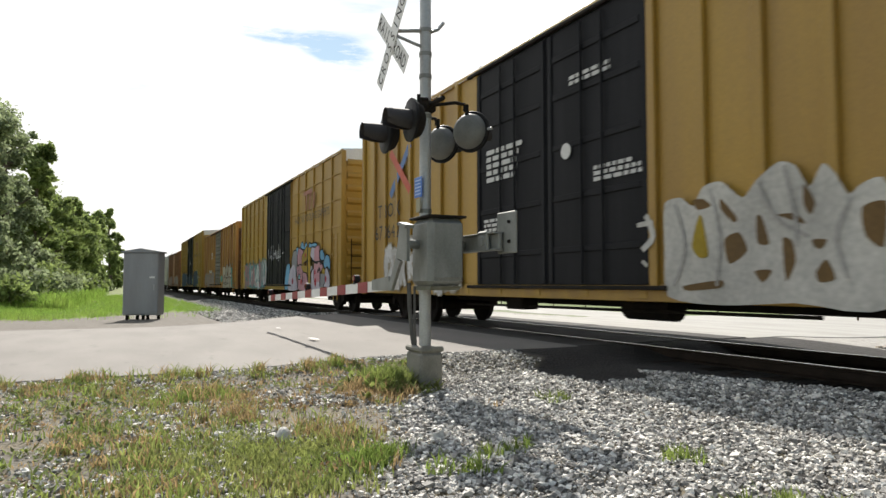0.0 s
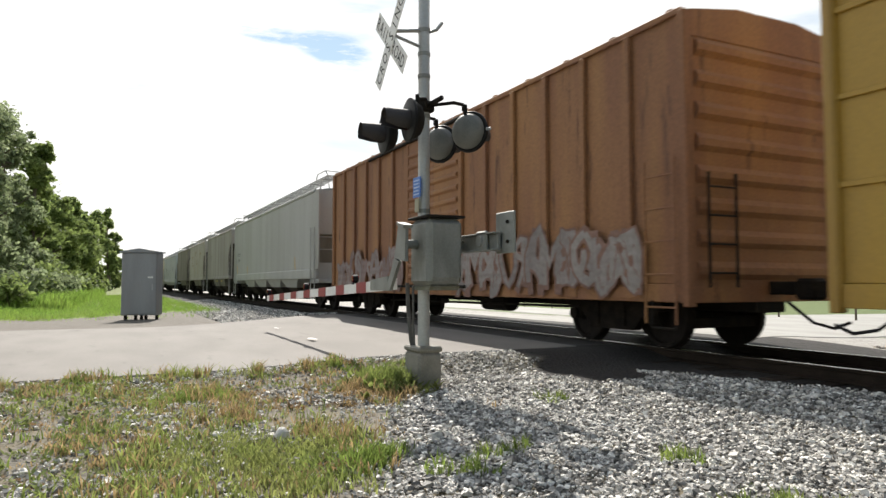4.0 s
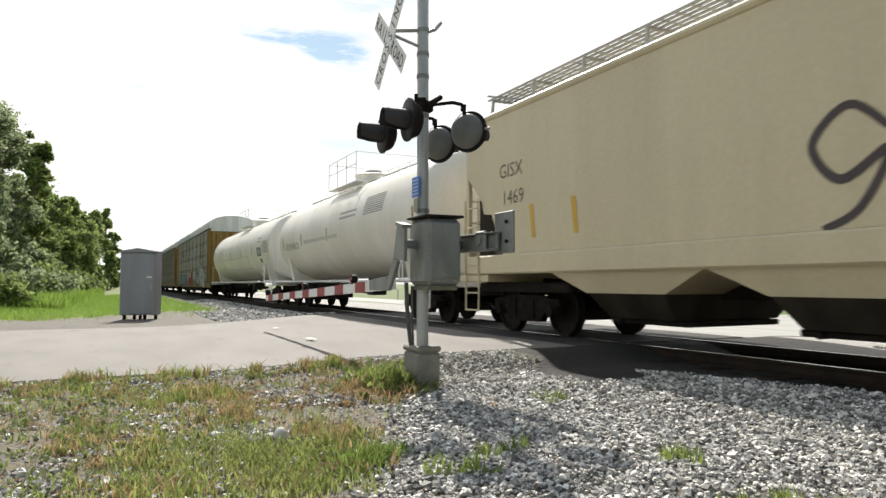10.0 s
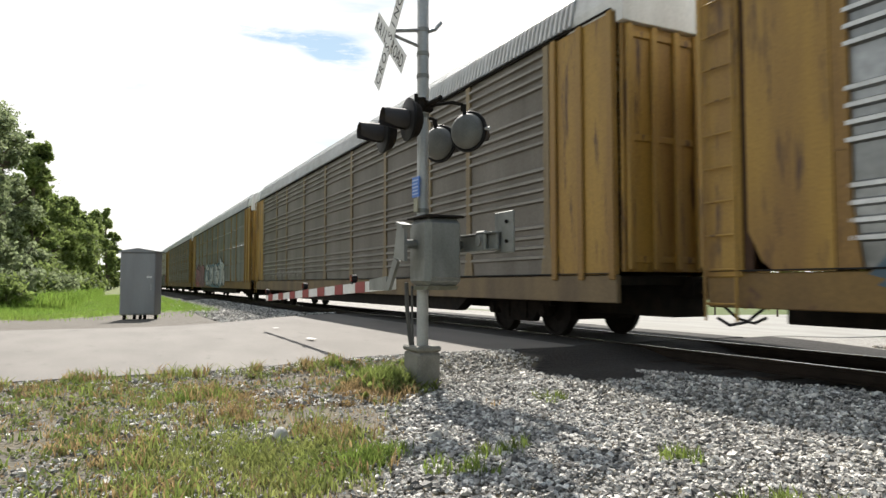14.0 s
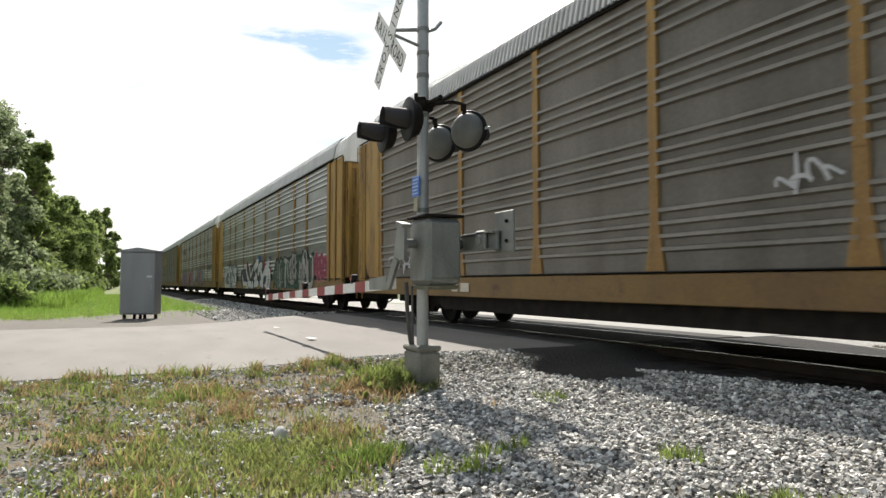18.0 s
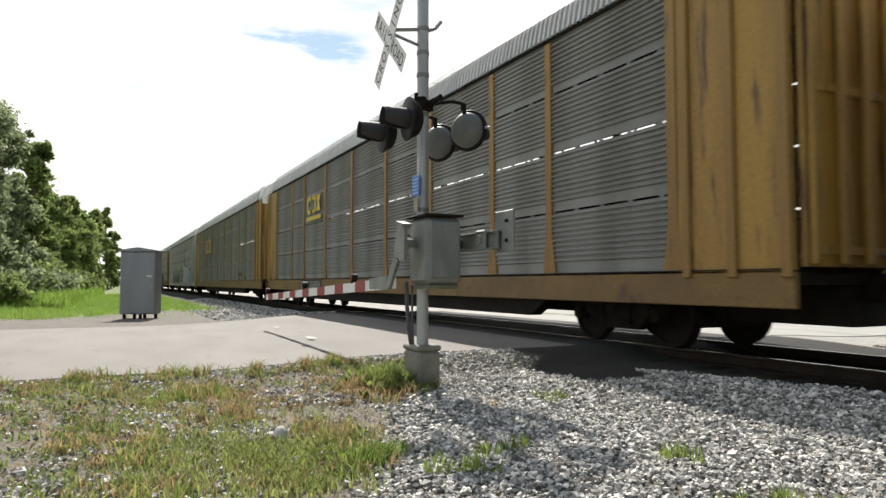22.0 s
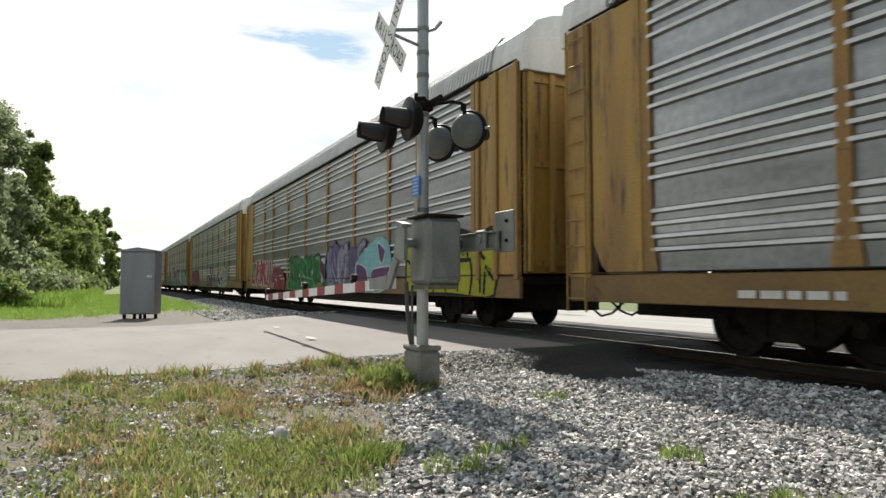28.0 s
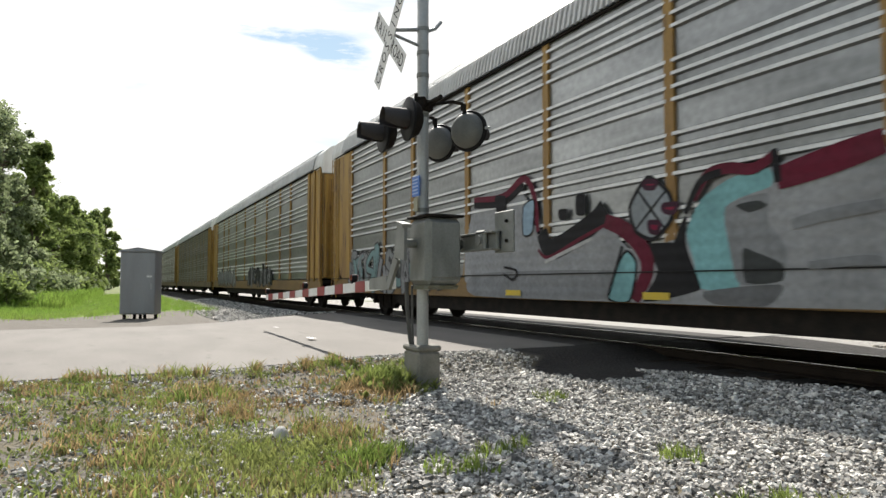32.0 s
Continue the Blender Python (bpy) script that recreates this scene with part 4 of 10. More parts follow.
def tree(x, y, height, spread, seed, leaf, material, low=0.25, label="tall leafy broadleaf tree", count=5000, z=None):
    r = random.Random(seed)
    base = (land(x, y) if z is None else z) - 0.05
    t = thing("tree", label, "tree", pose(x, y, base), group="trees beside the track")
    g = Geo()
    lean = (r.uniform(-0.05, 0.05), r.uniform(-0.05, 0.05))
    pts = [Vector((lean[0] * height * k + r.uniform(-0.1, 0.1), lean[1] * height * k + r.uniform(-0.1, 0.1), height * 0.85 * k)) for k in (0, 0.2, 0.45, 0.7, 1.0)]
    rad = [height * 0.022 * (1 - 0.8 * k) for k in (0, 0.2, 0.45, 0.7, 1.0)]
    for i in range(4):
        g.cyl(pts[i], pts[i + 1], rad[i], 9, rad[i + 1])
    blobs = []
    for i in range(20):
        k = low + (0.98 - low) * (i + r.random()) / 20
        a = r.uniform(0, 6.283)
        reach = spread * (0.35 + 0.75 * math.sin(math.pi * min(1, (k - low) / (1 - low) * 0.8 + 0.2)) ** 0.8) * r.uniform(0.5, 1.15)
        p0 = Vector((lean[0] * height * k, lean[1] * height * k, height * k * 0.85))
        p1 = p0 + Vector((math.cos(a) * reach, math.sin(a) * reach, height * r.uniform(0.03, 0.12)))
        mid = (p0 + p1) / 2 + Vector((0, 0, -0.04 * height * r.random()))
        g.cyl(p0, mid, height * 0.007, 6, height * 0.005)
        g.cyl(mid, p1, height * 0.005, 6, height * 0.002)
        for j in range(4):
            q = mid.lerp(p1, r.uniform(0.2, 1.1)) + Vector((r.gauss(0, 1), r.gauss(0, 1), r.gauss(0, 0.7))) * spread * 0.22
            blobs.append((*q, spread * r.choice((0.14, 0.22, 0.30, 0.40)) * r.uniform(0.8, 1.2)))
    top = pts[-1] + Vector((0, 0, height * 0.06))
    blobs.append((*top, spread * 0.28))
    part("trunk", g, M["bark"], t)
    part("crown", quads_mesh("crown", leaf_cloud(seed, blobs, count, leaf), material), material, t)
    return t


# trees along the near side of the track, beyond the road
for i, (x, y, h, s, kind) in enumerate((
        (-47, -7.4, 13.5, 2.0, "leaf_pale"), (-46, -6.4, 14.4, 0.9, "leaf_pale"), (-55, -6.2, 13.7, 1.7, "leaf_pale"), (-60, -5.6, 13.1, 1.4, "leaf"),
        (-67, -5.6, 12.6, 1.0, "leaf"), (-75, -8.5, 12.2, 3.4, "leaf"), (-84, -5.6, 11.8, 2.1, "leaf"), (-95, -4.4, 13.2, 1.5, "leaf"),
        (-104, -9, 12.8, 4.0, "leaf"), (-112, -6.9, 12.4, 3.6, "leaf"), (-126, -3.7, 13.4, 2.3, "leaf_dark"), (-142, -2.5, 16.2, 2.0, "leaf_dark"),
        (-160, -0.2, 18.1, 1.5, "leaf_dark"), (-178, 0.2, 14.4, 1.7, "leaf_dark"), (-205, 1.2, 9.7, 1.8, "leaf_dark"),
        (-66, -14, 13, 5.0, "leaf"), (-84, -14, 13.5, 5.5, "leaf"), (-104, -14, 14, 6, "leaf_dark"), (-130, -12, 15, 6, "leaf"))):
    tree(x, y, h, s, 40 + i, 0.15 if x > -60 else (0.24 if x > -100 else 0.34), M[kind], 0.05, "tall leafy broadleaf tree in a dense row", 22000 if x > -75 else 14000)


def shrub(x, y, r, seed, leaf, material, count=1600):
    rr = random.Random(seed)
    z = ground_height(x, y) - 0.05
    s = thing("shrub", "leafy green shrub at the edge of the trees", "shrub", pose(x, y, z), group="shrubs under the trees")
    g = Geo()
    blobs = []
    for k in range(9):
        a, e = rr.uniform(0, 6.283), rr.uniform(0.25, 1.0)
        p = (math.cos(a) * r * 0.8 * rr.random(), math.sin(a) * r * 0.8 * rr.random(), r * 1.3 * e)
        g.cyl((0, 0, 0), p, 0.03, 5, 0.01)
        blobs.append((*p, r * rr.uniform(0.3, 0.5)))
    part("stem", g, M["bark"], s)
    part("foliage", quads_mesh("foliage", leaf_cloud(seed, blobs, count, leaf), material), material, s)


rs = random.Random(9)
for i in range(34):
    x = -44 - i * 4.3
    shrub(x, -4.6 + (-(x) - 44) * 0.028 + rs.uniform(-1.0, 0.5), rs.uniform(1.0, 1.9), 300 + i, 0.16 + 0.0016 * (-x - 40), M[rs.choice(("leaf", "leaf_pale", "leaf_pale"))], 1300)

# trees, posts and grass far beyond the track
for i in range(30):
    x = 6 - i * 6.5 + rs.uniform(-2, 2)
    tree(x, 66 + rs.uniform(-4, 10) + 0.1 * abs(x), 8.0 + rs.uniform(-2, 3), 4.4, 90 + i, 0.42, M[rs.choice(("leaf", "leaf_dark"))], 0.04, "broadleaf tree in the hedgerow across the field", 2600)
for i in range(16):
    x = -12 - i * 3.1
    p = thing("fence_post", "weathered wooden fence post in the grass", "fence post", pose(x, 23.5 + 0.04 * i, land(x, 23.5) - 0.02), group="fence posts beyond the side road")
    part("post", Geo().cyl((0, 0, -0.2), (0.01, 0, 1.0), 0.04, 8, 0.035), M["bark"], p)


# ---- rolling stock: local x along the car (front +x), y across (the near side is -y), z from the rail ----
WR = 0.457
WHEELS = {1: [], -1: []}
g = Geo()
for s in (-1, 1):
    g.lathe([(s * 0.675, 0.12), (s * 0.68, 0.485), (s * 0.705, 0.482), (s * 0.71, WR + 0.004), (s * 0.815, WR - 0.004), (s * 0.82, 0.40), (s * 0.775, 0.385), (s * 0.755, 0.2), (s * 0.80, 0.16), (s * 0.82, 0.09)], 30, way="y")
g.lathe([(-0.95, 0.075), (0.95, 0.075)], 12, way="y")
WHEELSET = g.mesh("wheelset", M["tread"], True)
g = Geo()
for s in (-1, 1):
    y0, y1 = s * 0.92, s * 1.06
    g.prism([(-1.13, 0.56), (-1.10, 0.66), (-0.72, 0.68), (-0.45, 0.74), (0.45, 0.74), (0.72, 0.68), (1.10, 0.66), (1.13, 0.56), (0.72, 0.48), (0.50, 0.24), (-0.50, 0.24), (-0.72, 0.48)], y0, y1)
g.box(-0.2, 0.2, -1.05, 1.05, 0.45, 0.62, 0.03).box(-0.35, 0.35, -0.3, 0.3, 0.62, 0.76, 0.02)
g.box(-0.75, 0.75, -0.06, 0.06, 0.38, 0.46, 0.01)
for s in (-1, 1):
    for k in (-1, 0, 1):
        g.cyl((k * 0.13, s * 0.99, 0.27), (k * 0.13, s * 0.99, 0.46), 0.06, 8)
    for k in (-1, 1):
        g.box(k * 0.89 - 0.14, k * 0.89 + 0.14, s * 0.9, s * 1.08, 0.36, 0.60, 0.02)
        g.cyl((k * 0.89, s * 1.08, WR), (k * 0.89, s * 1.13, WR), 0.10, 12)
        g.prism([(k * 0.28, 0.30), (k * 0.34, 0.30), (k * 0.34, 0.66), (k * 0.28, 0.66)], s * 0.9, s * 1.09)
g.box(-0.62, 0.62, -0.62, 0.62, 0.30, 0.70, 0.05).box(-1.30, -1.12, -0.75, 0.75, 0.30, 0.46, 0.02).box(1.12, 1.30, -0.75, 0.75, 0.30, 0.46, 0.02)
TRUCK = g.mesh("truck", M["truck"])
g = Geo().box(0.0, 0.55, -0.09, 0.09, 0.80, 0.98, 0.02).box(0.45, 0.75, -0.16, 0.12, 0.74, 1.02, 0.04).box(-0.6, 0.02, -0.2, 0.2, 0.72, 1.05, 0.02)
COUPLER = g.mesh("coupler", M["truck"])
HOSE = Geo().tube([(0.0, 0.25, 0.85), (0.25, 0.32, 0.62), (0.5, 0.36, 0.42), (0.8, 0.35, 0.36), (1.05, 0.3, 0.45)], 0.022, 6).mesh("brake_hose", M["black"])


def running_gear(car, half, centre):
    """Two four-wheel trucks at +-centre and a coupler with its brake hose at each end."""
    for s in (-1, 1):
        t = part("truck", TRUCK, None, car, at=pose(s * centre, 0, 0))
        for k in (-1, 1):
            w = part("wheelset", WHEELSET, None, t, at=pose(k * 0.89, 0, WR))
            WHEELS[k].append(w)
        part("coupler", COUPLER, None, car, at=pose(s * (half - 0.1), 0, 0, 0, 0, 0 if s > 0 else 180))
        part("brake_hose", HOSE, None, car, at=pose(s * (half - 0.25), 0, 0, 0, 0, 0 if s > 0 else 180))


def ladder(x, y, z0, z1, width, rungs, along="x"):
    g = Geo()
    for s in (-0.5, 0.5):
        a = (x + s * width, y, z0) if along == "x" else (x, y + s * width, z0)
        b = (a[0], a[1], z1)
        g.cyl(a, b, 0.018, 6)
    for i in range(rungs):
        z = z0 + (z1 - z0) * (i + 0.5) / rungs
        a = (x - width / 2, y, z) if along == "x" else (x, y - width / 2, z)
        b = (x + width / 2, y, z) if along == "x" else (x, y + width / 2, z)
        g.cyl(a, b, 0.014, 6)
    return g


# -- painted pieces on the car sides --
def ribbon(path, width, y, taper=0.75):
    """A flat band along a path in the xz plane."""
    g = Geo()
    n = len(path)
    rows = [[], []]
    for i, p in enumerate(path):
        a, b = path[max(0, i - 1)], path[min(n - 1, i + 1)]
        d = Vector((b[0] - a[0], b[1] - a[1]))
        d = d.normalized() if d.length > 1e-6 else Vector((1, 0))
        w = width * 0.5 * (taper + (1 - taper) * math.sin(math.pi * (i + 0.5) / n))
        rows[0].append((p[0] - d.y * w, y, p[1] + d.x * w))
        rows[1].append((p[0] + d.y * w, y, p[1] - d.x * w))
    return g.sheet(rows)


def curve(ctrl, n=5):
    out = []
    c = [ctrl[0]] + list(ctrl) + [ctrl[-1]]
    for i in range(1, len(c) - 2):
        for k in range(n):
            t = k / n
            out.append(tuple(0.5 * (2 * c[i][q] + (c[i + 1][q] - c[i - 1][q]) * t + (2 * c[i - 1][q] - 5 * c[i][q] + 4 * c[i + 1][q] - c[i + 2][q]) * t * t
                                    + (3 * c[i][q] - c[i - 1][q] - 3 * c[i + 1][q] + c[i + 2][q]) * t ** 3) for q in (0, 1)))
    return out + [tuple(ctrl[-1])]


STROKES = (
    (((0.1, 0.95), (0.1, 0.3), (0.35, 0.05), (0.7, 0.1), (0.9, 0.4), (0.9, 0.95)),),
    (((0.05, 0.05), (0.15, 0.6), (0.5, 0.98), (0.85, 0.6), (0.95, 0.05)), ((0.25, 0.38), (0.8, 0.40))),
    (((0.9, 0.85), (0.5, 0.98), (0.12, 0.75), (0.5, 0.5), (0.9, 0.28), (0.5, 0.03), (0.08, 0.15)),),
    (((0.5, 0.95), (0.12, 0.75), (0.1, 0.3), (0.5, 0.05), (0.9, 0.3), (0.88, 0.75), (0.52, 0.95)),),
    (((0.08, 0.92), (0.5, 0.85), (0.92, 0.92)), ((0.55, 0.85), (0.45, 0.4), (0.55, 0.05))),
    (((0.12, 0.02), (0.15, 0.95)), ((0.9, 0.95), (0.3, 0.5), (0.95, 0.02))),
    (((0.1, 0.02), (0.12, 0.95), (0.7, 0.9), (0.85, 0.68), (0.25, 0.5), (0.9, 0.05)),),
    (((0.08, 0.03), (0.15, 0.95), (0.5, 0.35), (0.85, 0.95), (0.93, 0.03)),),
)


def faded(c):
    return c if min(c) > 0.45 or max(c) < 0.2 else tuple(0.56 * v + 0.025 for v in c)


def graffiti(car, x0, x1, z0, z1, fills, outline, cloud=None, shine=None, seed=1, letters=0, y=None, fat=0.30, label=""):
    """A spray-painted piece: a cloud behind, outlined letter-like forms, highlights. x runs towards the car's rear when read."""
    r = random.Random(seed * 77 + 5)
    if y is None:
        y = -1.586 if car.name.startswith("autorack") else -1.63
    wide, high = x1 - x0, z1 - z0
    n = max(2, round(wide / (high * 0.46)), round(letters * 1.15))
    low = 0.67
    fills = [faded(f) for f in fills]
    if cloud:
        g = Geo()
        m = 60
        ring = []
        for i in range(m):
            a = 2 * math.pi * i / m
            k = 1 + 0.05 * math.sin(a * 7 + seed) + 0.05 * abs(math.sin(a * 11 + seed)) + r.uniform(-0.03, 0.03)
            cx, cz = math.cos(a), math.sin(a)
            cx = math.copysign(abs(cx) ** 0.4, cx)
            cz = math.copysign(abs(cz) ** 0.5, cz)
            ring.append((x0 + wide / 2 + cx * wide * 0.52 * k, max(low, z0 + high * 0.47 + cz * high * 0.46 * k)))
        c = (x0 + wide / 2, z0 + high / 2)
        g.add([(c[0], y, c[1])] + [(p[0], y, p[1]) for p in ring], [(0, 1 + i, 1 + (i + 1) % m) for i in range(m)])
        part("graffiti_cloud", g, spray(faded(cloud)), car)
    dy = 0.0
    sharp = seed % 3 == 0
    thick = max(0.028, 0.032 * high)
    for i in range(n):
        w = wide / n * r.uniform(1.1, 1.45)
        bx = x0 + wide * i / n - 0.04
        h = high * r.uniform(0.72, 1.0)
        bz = z0 + r.uniform(0, 0.14) * high
        shear = r.uniform(-0.3, 0.35)
        colour = fills[i % len(fills)] if r.random() < 0.8 else r.choice(fills)
        other = r.choice(fills)
        line, body, light, inner, patch = Geo(), Geo(), Geo(), Geo(), Geo()
        flip = r.random() < 0.4

        def place(p, jitter=0.1):
            u = 1 - p[0] if flip else p[0]
            return (bx + (u + shear * (p[1] - 0.5) + r.uniform(-jitter, jitter)) * w, bz + (p[1] + r.uniform(-jitter, jitter) * 0.7) * h)
        if r.random() < 0.42:
            # a swollen form with holes and crossing lines
            ph = [r.uniform(0, 6.283) for _ in range(4)]
            m = 34
            cx, cz = bx + w * 0.5, bz + h * 0.5
            for geo, grow, depth in ((line, thick * 1.25, 0.0015), (body, 0.0, 0.0032)):
                ring = []
                for k in range(m):
                    a = 2 * math.pi * k / m
                    c, s = math.cos(a), math.sin(a)
                    rad = 1 + 0.13 * math.sin(2 * a + ph[0]) + 0.17 * math.sin(3 * a + ph[1]) + 0.14 * math.sin(5 * a + ph[2]) + 0.07 * math.sin(8 * a + ph[3])
                    px = math.copysign(abs(c) ** 0.6, c) * (w * 0.5 * rad + grow)
                    pz = math.copysign(abs(s) ** 0.6, s) * (h * 0.48 * rad + grow)
                    ring.append((cx + px + shear * pz * 0.5, y - depth - dy, cz + pz))
                geo.add([(cx, y - depth - dy, cz)] + ring, [(0, 1 + k, 1 + (k + 1) % m) for k in range(m)])
            for _ in range(r.randint(1, 3)):
                hx, hz, hr = cx + r.uniform(-0.25, 0.25) * w, cz + r.uniform(-0.3, 0.3) * h, r.uniform(0.05, 0.10) * h
                q = [(hx + hr * r.uniform(0.5, 1.1) * math.cos(a), y - 0.0046 - dy, hz + hr * r.uniform(0.7, 1.5) * math.sin(a)) for a in np.linspace(0, 5.6, 9)]
                inner.add([(hx, y - 0.0046 - dy, hz)] + q, [(0, 1 + k, 1 + (k + 1) % 9) for k in range(9)])
            for _ in range(r.randint(2, 4)):
                a, b = r.uniform(0.1, 0.9), r.uniform(0.1, 0.9)
                q = ribbon(curve([place((a, r.uniform(0.02, 0.25))), place((0.5 * (a + b), r.uniform(0.3, 0.7)), 0.2), place((b, r.uniform(0.75, 0.98)))], 2 if sharp else 4), thick * r.uniform(0.55, 1.2), y - 0.0048 - dy, 0.4)
                inner.add(q.v, q.f)
            strokes = []
        else:
            strokes = list(r.choice(STROKES))
        for _ in range(r.randint(0, 2)):
            a, b = r.uniform(-0.1, 1.1), r.uniform(-0.1, 1.1)
            strokes.append(((a, r.uniform(-0.05, 0.4)), (0.5 * (a + b) + r.uniform(-0.3, 0.3), r.uniform(0.35, 0.65)), (b, r.uniform(0.7, 1.1))))
        for st in strokes:
            path = curve([place(p, 0.13) for p in st], 2 if sharp else 5)
            t = fat * min(h * 0.75, w * 0.92) * r.uniform(0.65, 1.3)
            grown = [(path[0][0] - (path[1][0] - path[0][0]) * 0.4, path[0][1] - (path[1][1] - path[0][1]) * 0.4)] + path + [(path[-1][0] + (path[-1][0] - path[-2][0]) * 0.4, path[-1][1] + (path[-1][1] - path[-2][1]) * 0.4)]
            q = ribbon(grown, t * 1.1 + 2.2 * thick, y - 0.0015 - dy, 0.9)
            line.add(q.v, q.f)
            q = ribbon(path, t, y - 0.0032 - dy, 0.7)
            body.add(q.v, q.f)
            if r.random() < 0.55:
                q = ribbon(path[:max(2, len(path) * 2 // 3)], t * 0.45, y - 0.0040 - dy, 0.3)
                patch.add(q.v, q.f)
            if shine and r.random() < 0.8:
                off = t * 0.28
                q = ribbon([(p[0] - off * 0.5, p[1] + off) for p in path[len(path) // 4: max(len(path) // 4 + 2, len(path) * 3 // 4)]], max(0.02, t * 0.10), y - 0.0050 - dy, 0.3)
                light.add(q.v, q.f)
            dy += 0.00015
        dy += 0.003 if r.random() < 0.4 else 0.0
        for v in (line, body, light, inner, patch):
            v.v = [(p[0], p[1], max(p[2], low)) for p in v.v]
        letter = part("graffiti_letter", body, spray(colour), car, label)
        part("letter_outline", line, spray(outline), letter)
        if inner.v:
            part("letter_detail", inner, spray(outline), letter)
        if patch.v:
            part("letter_shading", patch, spray(other), letter)
        if light.v:
            part("letter_highlight", light, spray(shine), letter)


def tag_line(car, x0, x1, z0, z1, colour, seed, width=0.05, y=-1.63):
    """A thin handwritten tag: running loops with a few crossing strokes."""
    r = random.Random(seed)
    wide, high = x1 - x0, z1 - z0
    turns = max(2.0, wide / (high * 0.42))
    path = []
    for k in range(int(turns * 9)):
        u = k / (turns * 9)
        a = 2 * math.pi * turns * u
        path.append((x0 + wide * u + 0.16 * high * math.cos(a + seed), z0 + high * (0.36 + 0.30 * math.sin(a) * (0.6 + 0.4 * math.sin(a * 0.37 + seed)) + 0.14 * math.sin(a * 0.23 + 2 * seed))))
    part("spray_tag", ribbon(path, width, y, 0.8), paint(colour), car)
    for k in range(max(1, round(turns / 3))):
        a = x0 + wide * r.uniform(0.02, 0.92)
        q = curve([(a, z0 + high * r.uniform(-0.1, 0.1)), (a + high * r.uniform(-0.15, 0.2), z0 + 0.5 * high), (a + high * r.uniform(0.0, 0.3), z1)], 4)
        part("spray_stroke", ribbon(q, width, y - 0.001, 0.7), paint(colour), car)


LAYER = {}


def next_layer(car):
    """Each coat of paint on a car lies a hair above the last."""
    LAYER[car.name] = LAYER.get(car.name, 0) + 1
    return (-1.587 if car.name.startswith("autorack") else -1.634) - 0.0007 * LAYER[car.name]


def ring_of(pts, n=4):
    """A smooth closed curve through the points."""
    out, m = [], len(pts)
    for i in range(m):
        p = [pts[(i + k) % m] for k in (-1, 0, 1, 2)]
        for k in range(n):
            t = k / n
            s = [0.5 * (2 * p[1][q] + (p[2][q] - p[0][q]) * t * 0.7 + (1.4 * p[0][q] - 4.7 * p[1][q] + 4.0 * p[2][q] - 0.7 * p[3][q]) * t * t
                        + (2.7 * p[1][q] - 2.7 * p[2][q] - 0.7 * p[0][q] + 0.7 * p[3][q]) * t ** 3) for q in (0, 1)]
            out.append(tuple(s))
    return out


def form(car, X, colour, pts, edge=None, w=0.06):
    """A sprayed patch with a rounded outline through (metres behind the car's front, height), and its contour line."""
    y = next_layer(car)
    loop = ring_of([(X(a), b) for a, b in pts])
    ob = part("graffiti_patch", Geo().add([(p[0], y, max(p[1], 0.672)) for p in loop], [tuple(range(len(loop)))]), spray(colour, car.name.startswith("autorack")), car)
    if edge:
        q = ribbon(loop + loop[:2], w, y - 0.0004, 1.0)
        q.v = [(p[0], p[1], max(p[2], 0.672)) for p in q.v]
        part("graffiti_contour", q, spray(edge, car.name.startswith("autorack")), ob)


def stroke(car, X, colour, w, pts, edge=None, ew=0.05):
    """One pass of the spray can along a path, with a dark contour where there is one."""
    y = next_layer(car)
    path = curve([(X(a), b) for a, b in pts], 6)
    g = ribbon(path, w, y, 0.8)
    g.v = [(p[0], p[1], max(p[2], 0.672)) for p in g.v]
    ob = part("graffiti_stroke", g, spray(colour, car.name.startswith("autorack")), car)
    if edge:
        q = ribbon(path, w + 2 * ew, y + 0.0004, 0.85)
        q.v = [(p[0], p[1], max(p[2], 0.672)) for p in q.v]
        part("graffiti_contour", q, spray(edge, car.name.startswith("autorack")), ob)


def bars(car, x, z, rows, wide, high, colour, y=-1.63, gap=0.5, seed=1):
    """Lines of small stencilling too small to read."""
    r = random.Random(seed)
    g = Geo()
    for k in range(rows):
        a = x
        end = x + wide * r.uniform(0.7, 1.0)
        while a < end:
            b = a + high * r.uniform(1.2, 3.5)
            z0 = z - k * high * (1 + gap)
            g.add([(a, y, z0), (min(b, end), y, z0), (min(b, end), y, z0 - high), (a, y, z0 - high)], [(0, 1, 2, 3)])
            a = b + high * 0.7
    part("stencil_line", g, paint(colour), car)["kind"] = "stuff"


def words(car, text, x, z, size, colour, y=-1.63, spread=1.0, name="lettering"):
    part(name, moved(lettering(text, size, spread), x, y, z), paint(colour), car)


def plank(car, name, x0, x1, z0, z1, colour, y=-1.63, lean=0.0):
    part(name, Geo().add([(x0, y, z0), (x1, y, z0), (x1 + lean, y, z1), (x0 + lean, y, z1)], [(0, 1, 2, 3)]), paint(colour), car)


# -- autoracks --
POSTS = (-11.8, -9.0, -7.1, -4.27, -1.42, 1.42, 4.27, 7.1, 9.0, 11.8)


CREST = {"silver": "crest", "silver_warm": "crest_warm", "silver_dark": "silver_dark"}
PANELS = {}


